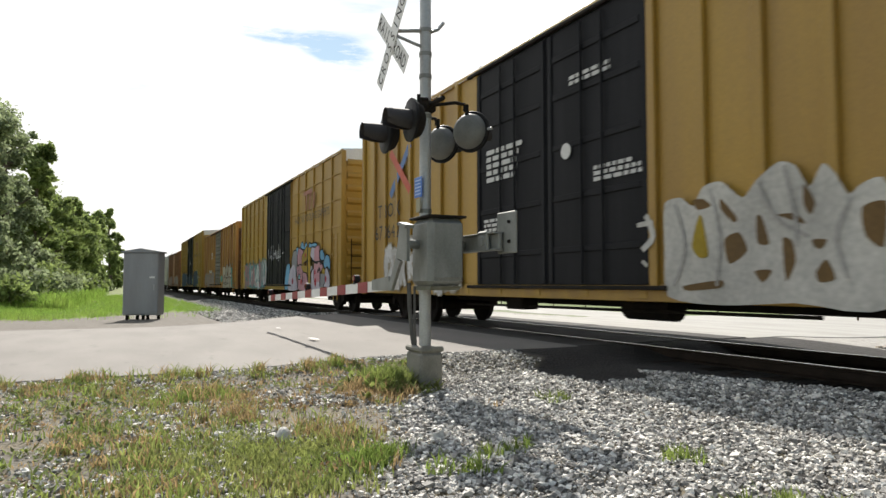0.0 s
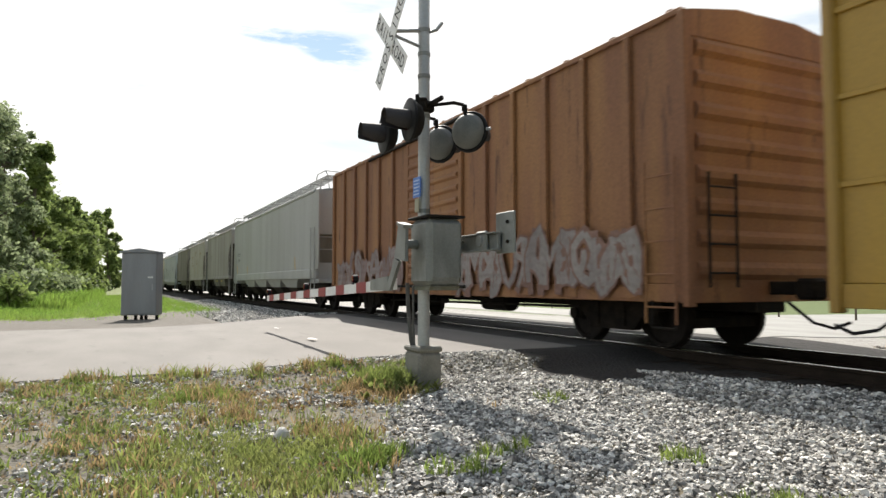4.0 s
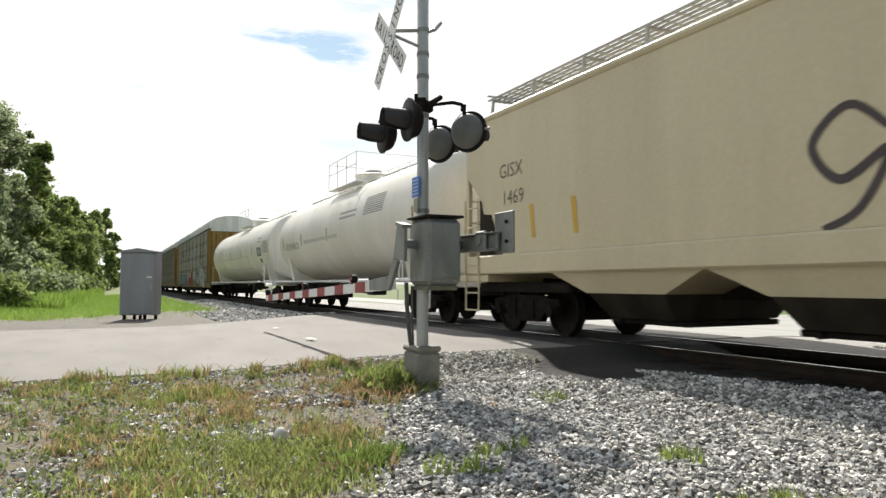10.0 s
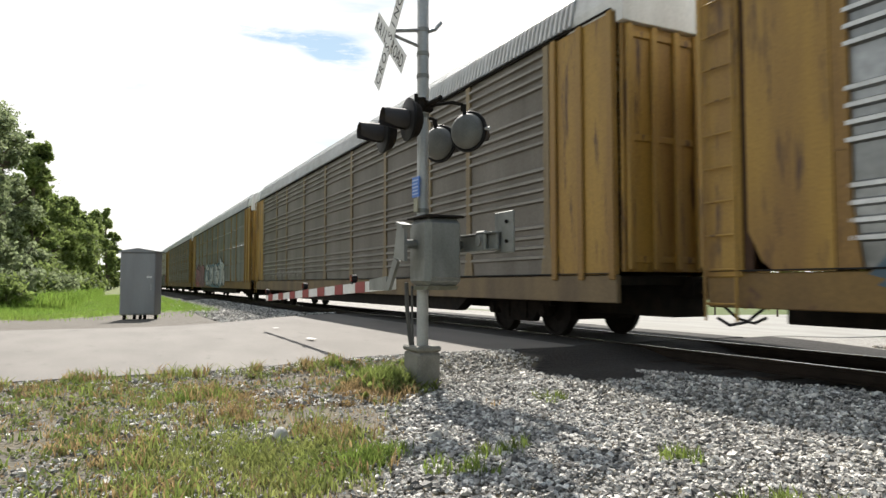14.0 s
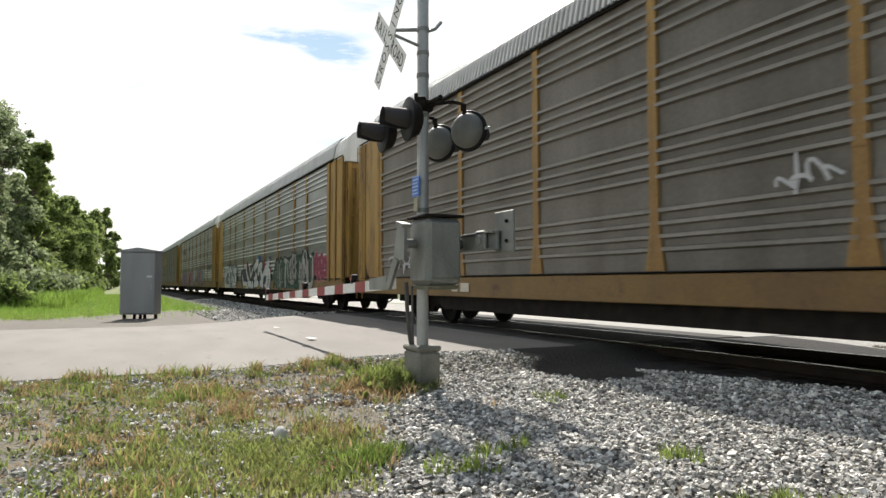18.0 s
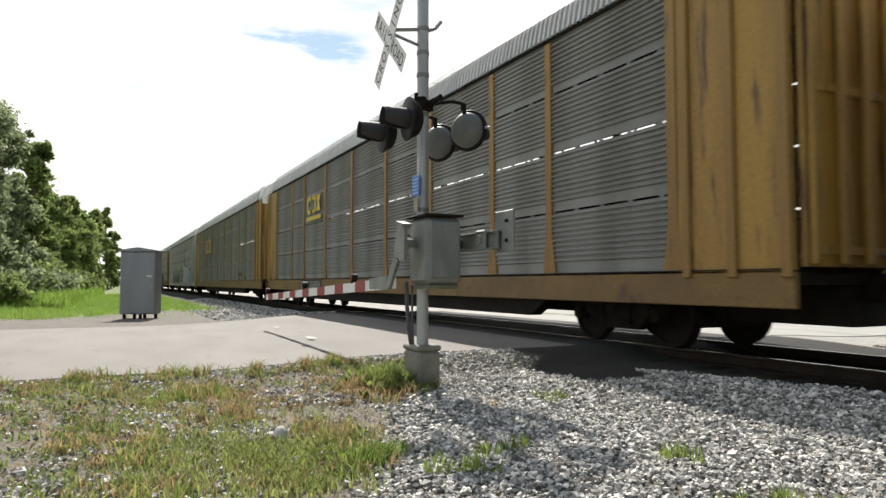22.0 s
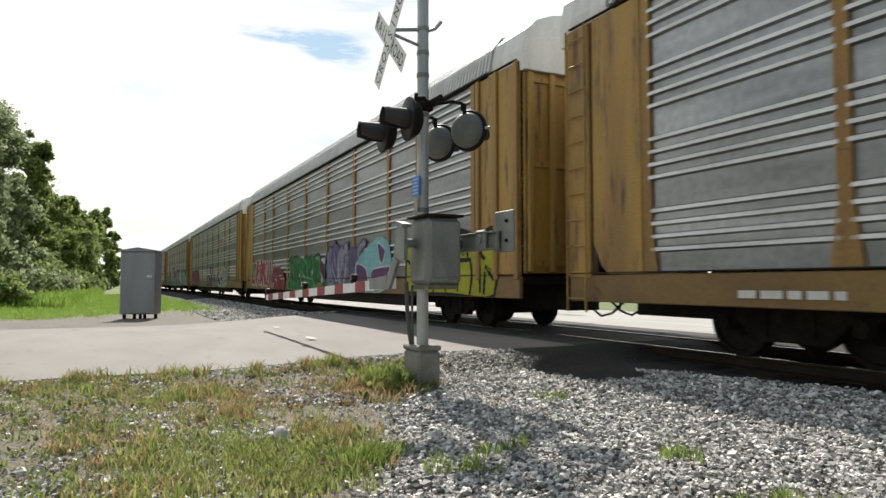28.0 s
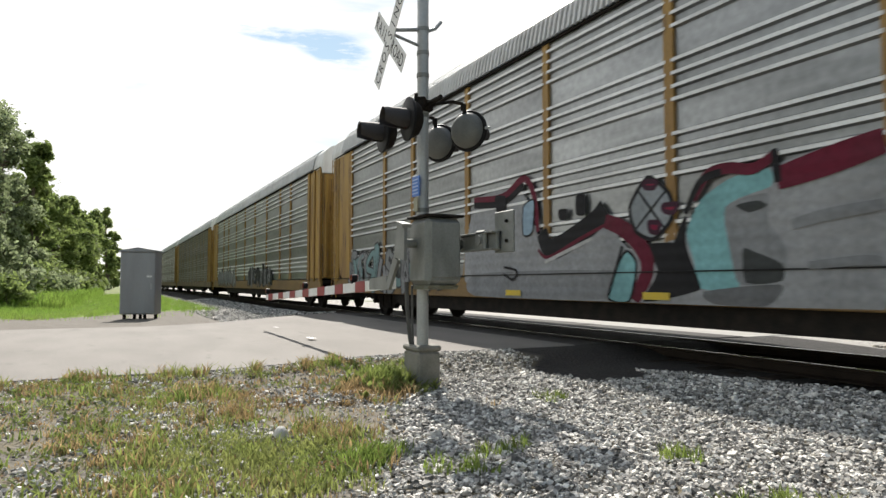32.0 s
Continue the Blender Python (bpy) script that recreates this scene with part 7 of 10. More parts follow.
stroke(c, X, SOOT, 0.05, ((2.27, 2.21), (2.31, 1.82)))
stroke(c, X, SOOT, 0.05, ((2.24, 1.51), (2.22, 0.77)))
stroke(c, X, SOOT, 0.05, ((4.93, 1.04), (3.81, 0.92), (2.62, 1)))
stroke(c, X, SOOT, 0.05, ((2.75, 2.43), (2.37, 2.53)))
graffiti(c, X(14.8), X(9.6), 0.78, 1.7, ((0.48, 0.36, 0.32), (0.5, 0.42, 0.38)), (0.36, 0.24, 0.18), None, None, 23, 6)
bars(c, X(12.2), 1.95, 1, 1.6, 0.22, STENCIL, seed=12)
bars(c, X(11.0), 3.2, 4, 0.9, 0.08, STENCIL, seed=13)
plank(c, "reflector_patch", X(4.6), X(4.2), 0.74, 0.9, (0.6, 0.4, 0.04))
plank(c, "yellow_corner_patch", X(0.21), X(0.05), 1.05, 2.05, (0.55, 0.33, 0.03), -1.642)
plank(c, "stencil_panel", X(1.95), X(1.45), 1.28, 1.62, (0.03, 0.035, 0.04), -1.642)
bars(c, X(1.9), 1.57, 4, 0.4, 0.03, STENCIL, -1.646, seed=17)

c = boxcar(62.1, 80.9, "yellow high-cube boxcar with black doors and blue graffiti", "yellow_box", "black_door", 5.30, 5.0, "grid")
X = lambda off: at(62.1, 80.9, off)
form(c, X, LIMED, ((3.1, 2.09), (2.83, 2.15), (2.84, 1.77), (3.04, 1.89)))
form(c, X, LIMED, ((2.64, 1.99), (2.34, 2.05), (2.36, 1.33), (2.6, 1.34)))
form(c, X, LIMED, ((2.36, 1.06), (2.24, 1.28), (1.91, 1.31), (1.86, 1.09), (2.13, 0.99)))
form(c, X, LIMED, ((3.2, 0.78), (2.99, 0.97), (2.67, 0.92), (2.74, 0.69)))
form(c, X, LIMED, ((4.16, 2.04), (4, 2.16), (3.84, 1.8), (4, 1.71)))
form(c, X, LIMED, ((6.97, 1.44), (6.35, 1.49), (6.36, 0.98), (6.85, 0.91)))
form(c, X, INK, ((5.89, 1.84), (5.16, 2.08), (4.25, 2), (4.27, 0.81), (6.02, 0.79), (6.12, 1.6)), INKD, 0.05)
form(c, X, INK, ((4.12, 1.88), (3.92, 2.1), (3.46, 2.02), (3.18, 1.75), (3.2, 0.82), (4.1, 0.81), (4.17, 1.4)), INKD, 0.05)
form(c, X, INK, ((3.46, 1.82), (3.24, 2.08), (2.9, 1.92), (2.65, 1.52), (2.66, 1.34), (2.42, 1.24), (2.42, 0.97), (3.12, 1.02), (3.05, 1.4), (3.18, 1.7)), INKD, 0.05)
form(c, X, INK, ((7.93, 1.55), (7.1, 1.52), (6.85, 0.98), (7.94, 0.88)), INKD, 0.05)
form(c, X, OCHRE, ((3.21, 1.66), (3.04, 1.62), (3.09, 1.16), (3.2, 1.19)))
form(c, X, LEAFG, ((3.01, 1.55), (2.72, 1.53), (2.72, 1.37), (2.98, 1.35)))
stroke(c, X, INKD, 0.06, ((5.07, 1.72), (5.08, 0.8)))
stroke(c, X, INKD, 0.06, ((6.01, 1.72), (4.51, 1.74), (2.71, 1.72)))
stroke(c, X, INKD, 0.06, ((3.93, 1.13), (3.63, 1.1)))
stroke(c, X, INKD, 0.06, ((2.61, 0.92), (2.42, 0.97)))
stroke(c, X, INKL, 0.05, ((5.68, 1.52), (5.36, 1.74)))
stroke(c, X, INKL, 0.05, ((4.6, 1.69), (4.7, 1.36)))
stroke(c, X, INKL, 0.05, ((3.69, 1.89), (3.54, 1.63)))
stroke(c, X, INKL, 0.05, ((3.05, 1.11), (2.73, 1.2)))
graffiti(c, X(17.0), X(12.4), 0.74, 1.95, (NAVY, (0.03, 0.085, 0.15)), (0.02, 0.03, 0.06), (0.03, 0.10, 0.17), None, 33, 6)
graffiti(c, X(12.0), X(7.9), 0.80, 1.9, (NAVY, (0.05, 0.09, 0.14)), (0.02, 0.02, 0.03), None, None, 34, 4)
stroke(c, X, INK, 0.16, ((6.9, 1.95), (6.85, 1.55)))
stroke(c, X, INK, 0.14, ((6.35, 2.05), (6.4, 1.6)))
stroke(c, X, INK, 0.15, ((5.75, 2.1), (5.7, 1.6)))
stroke(c, X, INK, 0.16, ((5.2, 2.1), (5.25, 1.5)))
stroke(c, X, INKD, 0.05, ((6.6, 1.9), (6.55, 0.9)))
stroke(c, X, INKD, 0.05, ((6.05, 1.95), (6.1, 0.85)))
stroke(c, X, INKD, 0.06, ((5.5, 2), (5.45, 0.8)))
stroke(c, X, LIMED, 0.07, ((4.9, 2), (4.75, 1.7)))
stroke(c, X, LIMED, 0.06, ((7, 1.3), (6.9, 0.95)))
stroke(c, X, INKL, 0.05, ((5, 1.3), (4.7, 1.35)))
stroke(c, X, INKL, 0.04, ((6.2, 1.5), (6.25, 1.1)))
stroke(c, X, INKL, 0.04, ((4.4, 1.9), (4.2, 1.5)))
plank(c, "pool_mark_bar", X(4.6), X(4.6) + 1.2, 3.8 + 0.58, 3.8 + 0.74, (0.26, 0.035, 0.03), -1.622)
for dx in (0.28, 0.82, 1.36):
    plank(c, "pool_mark_bar", X(4.6) + dx, X(4.6) + dx + 0.17, 3.8, 3.8 + 0.575, (0.26, 0.035, 0.03), -1.622, 0.08)
words(c, "RAILCAR POOLING EXPERTS", X(6.1), 3.32, 0.38, (0.07, 0.045, 0.02), -1.622, 0.95)
plank(c, "stencil_panel", X(2.3), X(1.72), 1.34, 1.68, (0.05, 0.05, 0.05), -1.652)
bars(c, X(2.26), 1.64, 4, 0.5, 0.035, STENCIL, -1.656, seed=14)
plank(c, "yellow_patch", X(1.07), X(0.8), 1.2, 1.65, (0.42, 0.25, 0.035), -1.63)
plank(c, "yellow_label", X(1.5), X(0.95), 0.97, 1.12, (0.38, 0.27, 0.035), -1.63)
bars(c, X(11.8), 4.4, 4, 1.4, 0.07, STENCIL, seed=15)
bars(c, X(9.4), 3.0, 3, 1.0, 0.07, STENCIL, seed=16)

c = boxcar(82.7, 98.2, "weathered brown boxcar with faded pale graffiti", "brown", "brown", 4.55, 2.8, "old", "brown")
X = lambda off: at(82.7, 98.2, off)
graffiti(c, X(14.8), X(9.4), 0.8, 1.8, ((0.5, 0.42, 0.4), (0.42, 0.3, 0.28)), (0.25, 0.15, 0.12), None, None, 41, 6)
graffiti(c, X(6.4), X(1.0), 0.8, 1.8, ((0.46, 0.4, 0.38), (0.5, 0.45, 0.42)), (0.25, 0.15, 0.12), None, None, 42, 6)

c = hopper(99.9, 118.45, "light grey four-bay covered hopper with rust streaks", "hopper_light", 4.45, 4)
X = lambda off: at(99.9, 118.45, off)
for off, z in ((3.5, 1.5), (14.0, 1.42), (17.2, 1.52)):
    plank(c, "reflector_patch", X(off), X(off) + 0.10, z, z + 0.52, (0.60, 0.36, 0.03), -1.586, lean=-0.10)
words(c, "XOMX", X(17.15), 2.50, 0.30, (0.05, 0.05, 0.05), -1.586)
words(c, "46089", X(17.05), 2.20, 0.30, (0.05, 0.05, 0.05), -1.586)
c = hopper(119.2, 131.2, "grimy grey two-bay covered hopper with rounded side sheets", "hopper_grey", 4.38, 2, "round")
X = lambda off: at(119.2, 131.2, off)
for off in (4.2, 6.4):
    plank(c, "reflector_patch", X(off), X(off) + 0.75, 1.10, 1.18, (0.45, 0.33, 0.05))
bars(c, X(9.6), 3.0, 4, 1.0, 0.07, (0.24, 0.22, 0.20), seed=22)
c = hopper(132.2, 143.9, "beige two-bay covered hopper with brown smears", "hopper_beige", 4.38, 2, "round")
X = lambda off: at(132.2, 143.9, off)
for off in (4.6, 7.2):
    plank(c, "reflector_patch", X(off), X(off) + 0.10, 1.75, 2.4, (0.60, 0.40, 0.06), lean=-0.08)
for k, (off, z) in enumerate(((9.8, 3.3), (9.6, 2.8), (7.4, 3.65), (4.2, 3.7), (4.0, 3.4), (6.6, 2.9))):
    for j in range(2):
        q = ribbon(curve([(X(off) + u * 1.3 + 0.2 * j, z - 0.22 * j + 0.012 * math.sin(u * 17 + k * 3 + j)) for u in np.linspace(0, 1 - 0.45 * ((k + j) % 2), 6)], 4), 0.17 - 0.05 * ((k + j) % 2), -1.588 - 0.001 * j, 0.75)
        part("brown_smear", q, paint((0.39, 0.31, 0.20)), c)
tag_line(c, X(5.6), X(4.3), 2.4, 3.1, (0.36, 0.335, 0.30), 66, 0.03, -1.588)
tag_line(c, X(5.4), X(4.4), 2.7, 3.2, (0.36, 0.335, 0.30), 67, 0.03, -1.589)
c = hopper(145.0, 156.9, "dust-covered grey two-bay covered hopper", "hopper_dust", 4.38, 2, "round")
X = lambda off: at(145.0, 156.9, off)
bars(c, X(9.8), 3.0, 3, 1.3, 0.09, (0.22, 0.20, 0.18), seed=24)
c = hopper(158.2, 177.8, "pale blue-grey covered hopper with thin black graffiti tags", "hopper_white", 4.30, 4)
X = lambda off: at(158.2, 177.8, off)
for pts in (((15.3, 2.55), (15.1, 2.85), (14.3, 2.9), (13.7, 2.75)), ((14.5, 2.9), (14.6, 2.1), (14.5, 1.35)), ((13.0, 2.7), (13.7, 2.35), (13.1, 2.05), (12.7, 1.7), (13.6, 1.4)),
            ((12.2, 1.4), (11.8, 2.8), (11.3, 1.5)), ((12.1, 2.0), (11.4, 2.05)), ((10.9, 2.8), (10.6, 1.5), (10.0, 1.6), (9.6, 2.7)), ((9.2, 2.7), (8.7, 2.0), (9.3, 1.4), (8.5, 1.45))):
    part("spray_stroke", ribbon(curve([(X(p[0]), p[1]) for p in pts], 6), 0.075, -1.588, 0.8), paint(K_), c)
tag_line(c, X(17.3), X(16.6), 1.15, 1.4, K_, 72, 0.05)
words(c, "ELTX", X(17.6), 2.93, 0.38, (0.05, 0.08, 0.09), -1.586)
words(c, "7731", X(17.5), 2.42, 0.38, (0.05, 0.08, 0.09), -1.586)
for off in (16.0, 4.0, 17.9):
    plank(c, "reflector_patch", X(off), X(off) + 0.10, 1.75, 2.3, (0.55, 0.30, 0.06), -1.586, lean=-0.06)
plank(c, "stencil_panel", X(16.6), X(16.25), 2.75, 3.05, (0.36, 0.38, 0.39), -1.586)
bars(c, X(5.5), 3.0, 6, 1.2, 0.06, (0.25, 0.26, 0.27), -1.586, seed=25)
c = hopper(179.0, 198.8, "cream covered hopper with a black handwritten tag", "hopper_cream", 4.30, 4)
X = lambda off: at(179.0, 198.8, off)
part("spray_stroke", ribbon(curve([(X(10.9), 2.45), (X(11.3), 2.75), (X(11.7), 2.4), (X(11.4), 2.0), (X(10.9), 2.25), (X(11.2), 1.7), (X(11.6), 1.5)], 6), 0.10, -1.588, 0.8), paint((0.05, 0.035, 0.035)), c)
tag_line(c, X(10.6), X(5.2), 1.5, 2.6, (0.05, 0.035, 0.035), 73, 0.08, -1.588)
words(c, "GISX", X(18.1), 2.93, 0.38, (0.10, 0.09, 0.06), -1.586)
words(c, "1469", X(18.0), 2.42, 0.38, (0.10, 0.09, 0.06), -1.586)
for off in (17.0, 15.8, 4.5):
    plank(c, "reflector_patch", X(off), X(off) + 0.12, 1.75, 2.35, (0.60, 0.36, 0.03), -1.586, lean=-0.08)
bars(c, X(5.2), 3.3, 8, 1.3, 0.06, (0.25, 0.21, 0.12), -1.586, seed=26)
plank(c, "stencil_panel", X(3.6), X(2.8), 2.2, 2.5, (0.04, 0.04, 0.04), -1.586)

for k, (a, b, label, number) in enumerate(((199.9, 216.6, "long white tank car with hazard placards", "UTLX 930113"), (216.8, 237.4, "white jacketed tank car with hazard placards", "UTLX"))):
    c, tr, tz, th = tank_car(a, b, label)
    X = lambda off: at(a, b, off)

    def wrap(geo, name, colour, lift=0.006):
        """Lays a flat marking on the curved shell."""
        geo.v = [(x, -math.cos((z - tz) / tr) * (tr + lift), tz + math.sin((z - tz) / tr) * (tr + lift)) for x, y, z in geo.v]
        part(name, geo, paint(colour), c)

    def slab(x0, x1, z0, z1, n=8):
        return Geo().sheet([[(x, 0, z) for z in np.linspace(z0, z1, n)] for x in (x0, x1)])
    wrap(moved(lettering(number, 0.36 - 0.14 * k, 1.0), X(14.5 + 1.6 * k), 0, 2.32 + 0.6 * k), "lettering", (0.06, 0.06, 0.06))
    for off in ((1.3, 8.6, 12.0, 15.0) if k == 0 else (1.35, 5.2, 8.4, 12.0, 16.9)):
        wrap(slab(X(off), X(off) + 0.10, 2.4, 2.85), "reflector_strip", (0.26, 0.19, 0.05))
    if k == 1:
        wrap(slab(X(15.4), X(15.0), 1.86, 2.0), "yellow_label", (0.50, 0.42, 0.10))
        for z in (1.70, 2.40):
            wrap(slab(X(14.4), X(6.4), z, z + 0.025, 2), "jacket_seam", (0.42, 0.41, 0.38), 0.008)
        for off in (14.4, 6.4):
            wrap(slab(X(off), X(off) + 0.025, 1.725, 2.398), "jacket_seam", (0.42, 0.41, 0.38), 0.008)
    else:
        wrap(slab(X(11.6), X(7.4), 2.46, 2.58), "rubbed_stripe", (0.55, 0.53, 0.47))
    for row in range(9):
        wrap(slab(X(4.9 - 2.35 * k), X(3.3 - 1.85 * k), 2.45 + 0.5 * (1 - k) + row * 0.065, 2.485 + 0.5 * (1 - k) + row * 0.065, 2), "stencil_line", (0.30, 0.30, 0.28))
    for row in range(2):
        wrap(slab(X(7.2 - 3.4 * k), X(5.6 - 2.6 * k), 3.0 + row * 0.16, 3.07 + row * 0.16, 2), "stencil_line", (0.34, 0.34, 0.32))
    if k == 1:
        wrap(slab(X(3.85), X(2.8), 2.3, 2.75), "stencil_panel", (0.20, 0.20, 0.195))
        wrap(slab(X(3.6), X(3.1), 2.42, 2.64), "stencil_panel", (0.42, 0.42, 0.40), 0.010)
        wrap(slab(X(3.4), X(2.95), 1.98, 2.18), "stencil_panel", (0.10, 0.10, 0.10))
    part("head_lettering", moved(lettering(number.split()[0], 0.22), 0, 0, 0), paint((0.05, 0.05, 0.05)), c, at=pose(th + 0.50, -0.95, 3.35, 0, 0, 82))

silver_label = "yellow-posted silver autorack"
A = [265.4, 293.85, 322.5, 351.4, 379.7, 408.4, 436.5, 466.2, 496.1, 524.2, 552.6, 581.2, 609.4, 638.0, 666.6, 695.2, 723.8]
FR = [237.6] + [a + 0.8 for a in A[:-1]]
MID = [251.7, 280.47, 309.18, 337.85, 366.5, 395.15, 423.85, 452.5, 481.25, 510.4, 539.0, 567.65, 596.3, 624.95, 653.6, 682.25, 710.9]


def rack(i, label, **kw):
    car_ = autorack(MID[i] - 13.8, MID[i] + 13.8, label, **kw)
    return car_, (lambda off: MID[i] - FR[i] - off)


c, X = rack(0, silver_label + " with corrugated panels and white and red graffiti")
graffiti(c, X(7.1), X(4), 0.76, 2.35, (W, (0.62, 0.62, 0.64), W), K_, None, None, 101, 3, fat=0.40)
form(c, X, WHITEC, ((9.37, 1.84), (9.18, 1.98), (8.87, 1.79), (8.68, 1.65), (8.67, 1.09), (8.94, 0.97), (9.31, 0.92), (9.38, 1.4)), K_, 0.085)
form(c, X, WHITEC, ((8.68, 1.82), (8.4, 1.91), (8.16, 1.84), (8.1, 1.64), (8.23, 1.46), (8.06, 1.08), (8.12, 0.89), (8.65, 0.93), (8.66, 1.41)), K_, 0.085)
form(c, X, WHITEC, ((8.01, 1.9), (7.77, 2.02), (7.59, 1.92), (7.56, 1.67), (7.79, 1.58), (8, 1.64)), K_, 0.085)
form(c, X, WHITEC, ((7.99, 1.45), (7.79, 1.53), (7.5, 1.42), (7.37, 1.17), (7.41, 0.96), (7.77, 1), (7.95, 1.22)), K_, 0.085)
form(c, X, WHITEC, ((7.49, 1.59), (7.2, 1.74), (7.23, 0.96), (7.37, 0.96), (7.43, 1.31)), K_, 0.085)
form(c, X, WHITEC, ((7.56, 1.77), (7.37, 2.03), (7.19, 2.04), (7.2, 1.74), (7.49, 1.63)), K_, 0.085)
form(c, X, WHITEC, ((8.47, 1.78), (8.29, 1.8), (8.24, 1.63), (8.41, 1.57), (8.5, 1.68)), K_, 0.06)
form(c, X, K_, ((8.36, 1.51), (8.23, 1.5), (8.28, 1.3)))
stroke(c, X, K_, 0.065, ((9.03, 1.64), (9.03, 1.26)))
stroke(c, X, K_, 0.065, ((9.2, 2.04), (9.18, 1.78)))
stroke(c, X, K_, 0.065, ((8.18, 2), (8.16, 1.84)))
stroke(c, X, K_, 0.065, ((7.97, 2.06), (7.99, 1.86)))
stroke(c, X, K_, 0.065, ((7.39, 2.16), (7.48, 2.01)))
stroke(c, X, K_, 0.065, ((8.79, 1.89), (8.78, 1.7)))
stroke(c, X, K_, 0.065, ((9.36, 0.92), (8.85, 0.84), (8.21, 0.89), (7.66, 0.75)))
stroke(c, X, K_, 0.065, ((7.78, 1.87), (7.78, 1.69)))
form(c, X, BRICKR, ((15.16, 1.55), (13.72, 1.52), (13.6, 2.03), (12.47, 1.97), (12.33, 1.49), (12.34, 0.8), (14.48, 0.85), (15.17, 0.91)))
stroke(c, X, BRICKD, 0.05, ((13.6, 1.8), (12.43, 1.79)))
stroke(c, X, BRICKD, 0.05, ((15.02, 1.19), (12.44, 1.09)))
stroke(c, X, BRICKD, 0.05, ((14.47, 1.52), (14.35, 0.85)))
stroke(c, X, BRICKD, 0.05, ((13.15, 1.99), (13.1, 0.86)))
stroke(c, X, GREYD, 0.06, ((12.24, 1.43), (11.87, 1.53), (11.52, 1.56)))
stroke(c, X, GREYD, 0.06, ((12.15, 1.31), (11.7, 1.44)))
stroke(c, X, GREYD, 0.06, ((11.96, 1.22), (11.7, 1.3)))
plank(c, "reflector_patch", X(14.2), X(13.8), 0.80, 0.90, (0.6, 0.38, 0.03), -1.612)
graffiti(c, X(25.2), X(17.2), 0.76, 1.9, (SKY, W, GREY), K_, (0.16, 0.25, 0.33), W, 103, 8, fat=0.36)
tag_line(c, X(22.0), X(19.5), 3.55, 4.0, K_, 104, 0.09)
c, X = rack(1, "brown-stained autorack with corrugated panels and tan posts", material="silver_warm", colour="dirty")
tag_line(c, X(24.5), X(18.0), 1.2, 1.6, (0.24, 0.225, 0.20), 105, 0.03)
c, X = rack(2, "grey autorack with finely ribbed panels and blue and pink graffiti", panel="fine", material="silver_dark")
graffiti(c, X(19.0), X(10.0), 0.74, 2.45, ((0.55, 0.62, 0.66), W, (0.45, 0.5, 0.55)), K_, (0.22, 0.42, 0.55), None, 106, 6, fat=0.30)
graffiti(c, X(23.2), X(20.2), 0.74, 2.45, (PINK, (0.55, 0.25, 0.28), (0.6, 0.36, 0.38)), K_, (0.55, 0.27, 0.30), (0.7, 0.5, 0.5), 107, 3, fat=0.26)
form(c, X, PINKM, ((26.02, 1.11), (25.77, 1.42), (25.75, 1.96), (25.51, 2.21), (24.6, 2.16), (24.23, 2.42), (23.83, 2.44), (23.47, 2.25), (23.26, 2.07), (23.31, 0.73), (25.5, 0.71), (25.78, 0.97)))
form(c, X, PINKR, ((25.54, 1.05), (23.3, 1.06), (23.31, 0.73), (25.47, 0.71)))
form(c, X, MISTT, ((26.38, 1.98), (25.99, 2.04), (25.95, 1.38), (26.33, 1.45)))
form(c, X, MUSTARD, ((26.28, 0.88), (25.78, 0.92), (25.78, 0.74), (26.28, 0.73)))
form(c, X, PINKL, ((25.75, 1.92), (25.19, 1.99), (24.89, 1.75), (25.41, 1.71)))
stroke(c, X, K_, 0.1, ((25.75, 1.92), (25.51, 2.43), (25.23, 2.43), (24.98, 2.18), (24.68, 2.34), (24.79, 1.94), (25.2, 1.73), (25.64, 1.79)))
stroke(c, X, K_, 0.13, ((24.59, 2.24), (24.23, 2.46), (23.83, 2.49), (23.54, 2.33), (23.26, 2.11)))
stroke(c, X, K_, 0.07, ((24.59, 2.19), (24, 2.13), (23.51, 2.08)))
stroke(c, X, K_, 0.12, ((23.51, 2.22), (23.38, 1.82), (23.4, 1.3), (23.51, 1.03)))
stroke(c, X, K_, 0.09, ((26.12, 2.05), (25.94, 1.48), (26.14, 1.3), (25.77, 1.01)))
stroke(c, X, K_, 0.07, ((25.53, 1.67), (25.48, 1.41), (25.66, 1.1)))
stroke(c, X, K_, 0.06, ((25.11, 0.97), (24.82, 0.8)))
stroke(c, X, K_, 0.06, ((25.32, 1.01), (25.38, 0.75)))
form(c, X, SOOTG, ((24.56, 1.64), (24.43, 1.63), (24.49, 1.2), (24.62, 1.16)))
form(c, X, SOOTG, ((24.05, 1.56), (23.82, 1.51), (23.87, 1.18), (23.98, 1.22)))
form(c, X, SOOTG, ((23.93, 2.29), (23.83, 2.27), (23.86, 2.11), (23.92, 2.12)))
form(c, X, SOOTG, ((24.88, 2.04), (24.69, 2.05), (24.7, 1.81), (24.84, 1.83)))
form(c, X, PINKR, ((25.3, 2), (25.04, 1.99), (25.04, 1.85), (25.25, 1.87)))
form(c, X, PINKR, ((23.71, 1.53), (23.46, 1.62), (23.46, 1.41), (23.68, 1.39)))
form(c, X, PINKR, ((25.21, 1.44), (24.85, 1.42), (24.91, 1.21), (25.21, 1.22)))
form(c, X, PINKL, ((24.45, 0.89), (24.11, 0.93), (24.12, 0.76), (24.45, 0.76)))
c, X = rack(3, "dust-brown autorack with corrugated panels and yellow posts", material="silver_warm", shut=False)
tag_line(c, X(14.0), X(13.3), 1.9, 2.35, GREY, 109, 0.05)
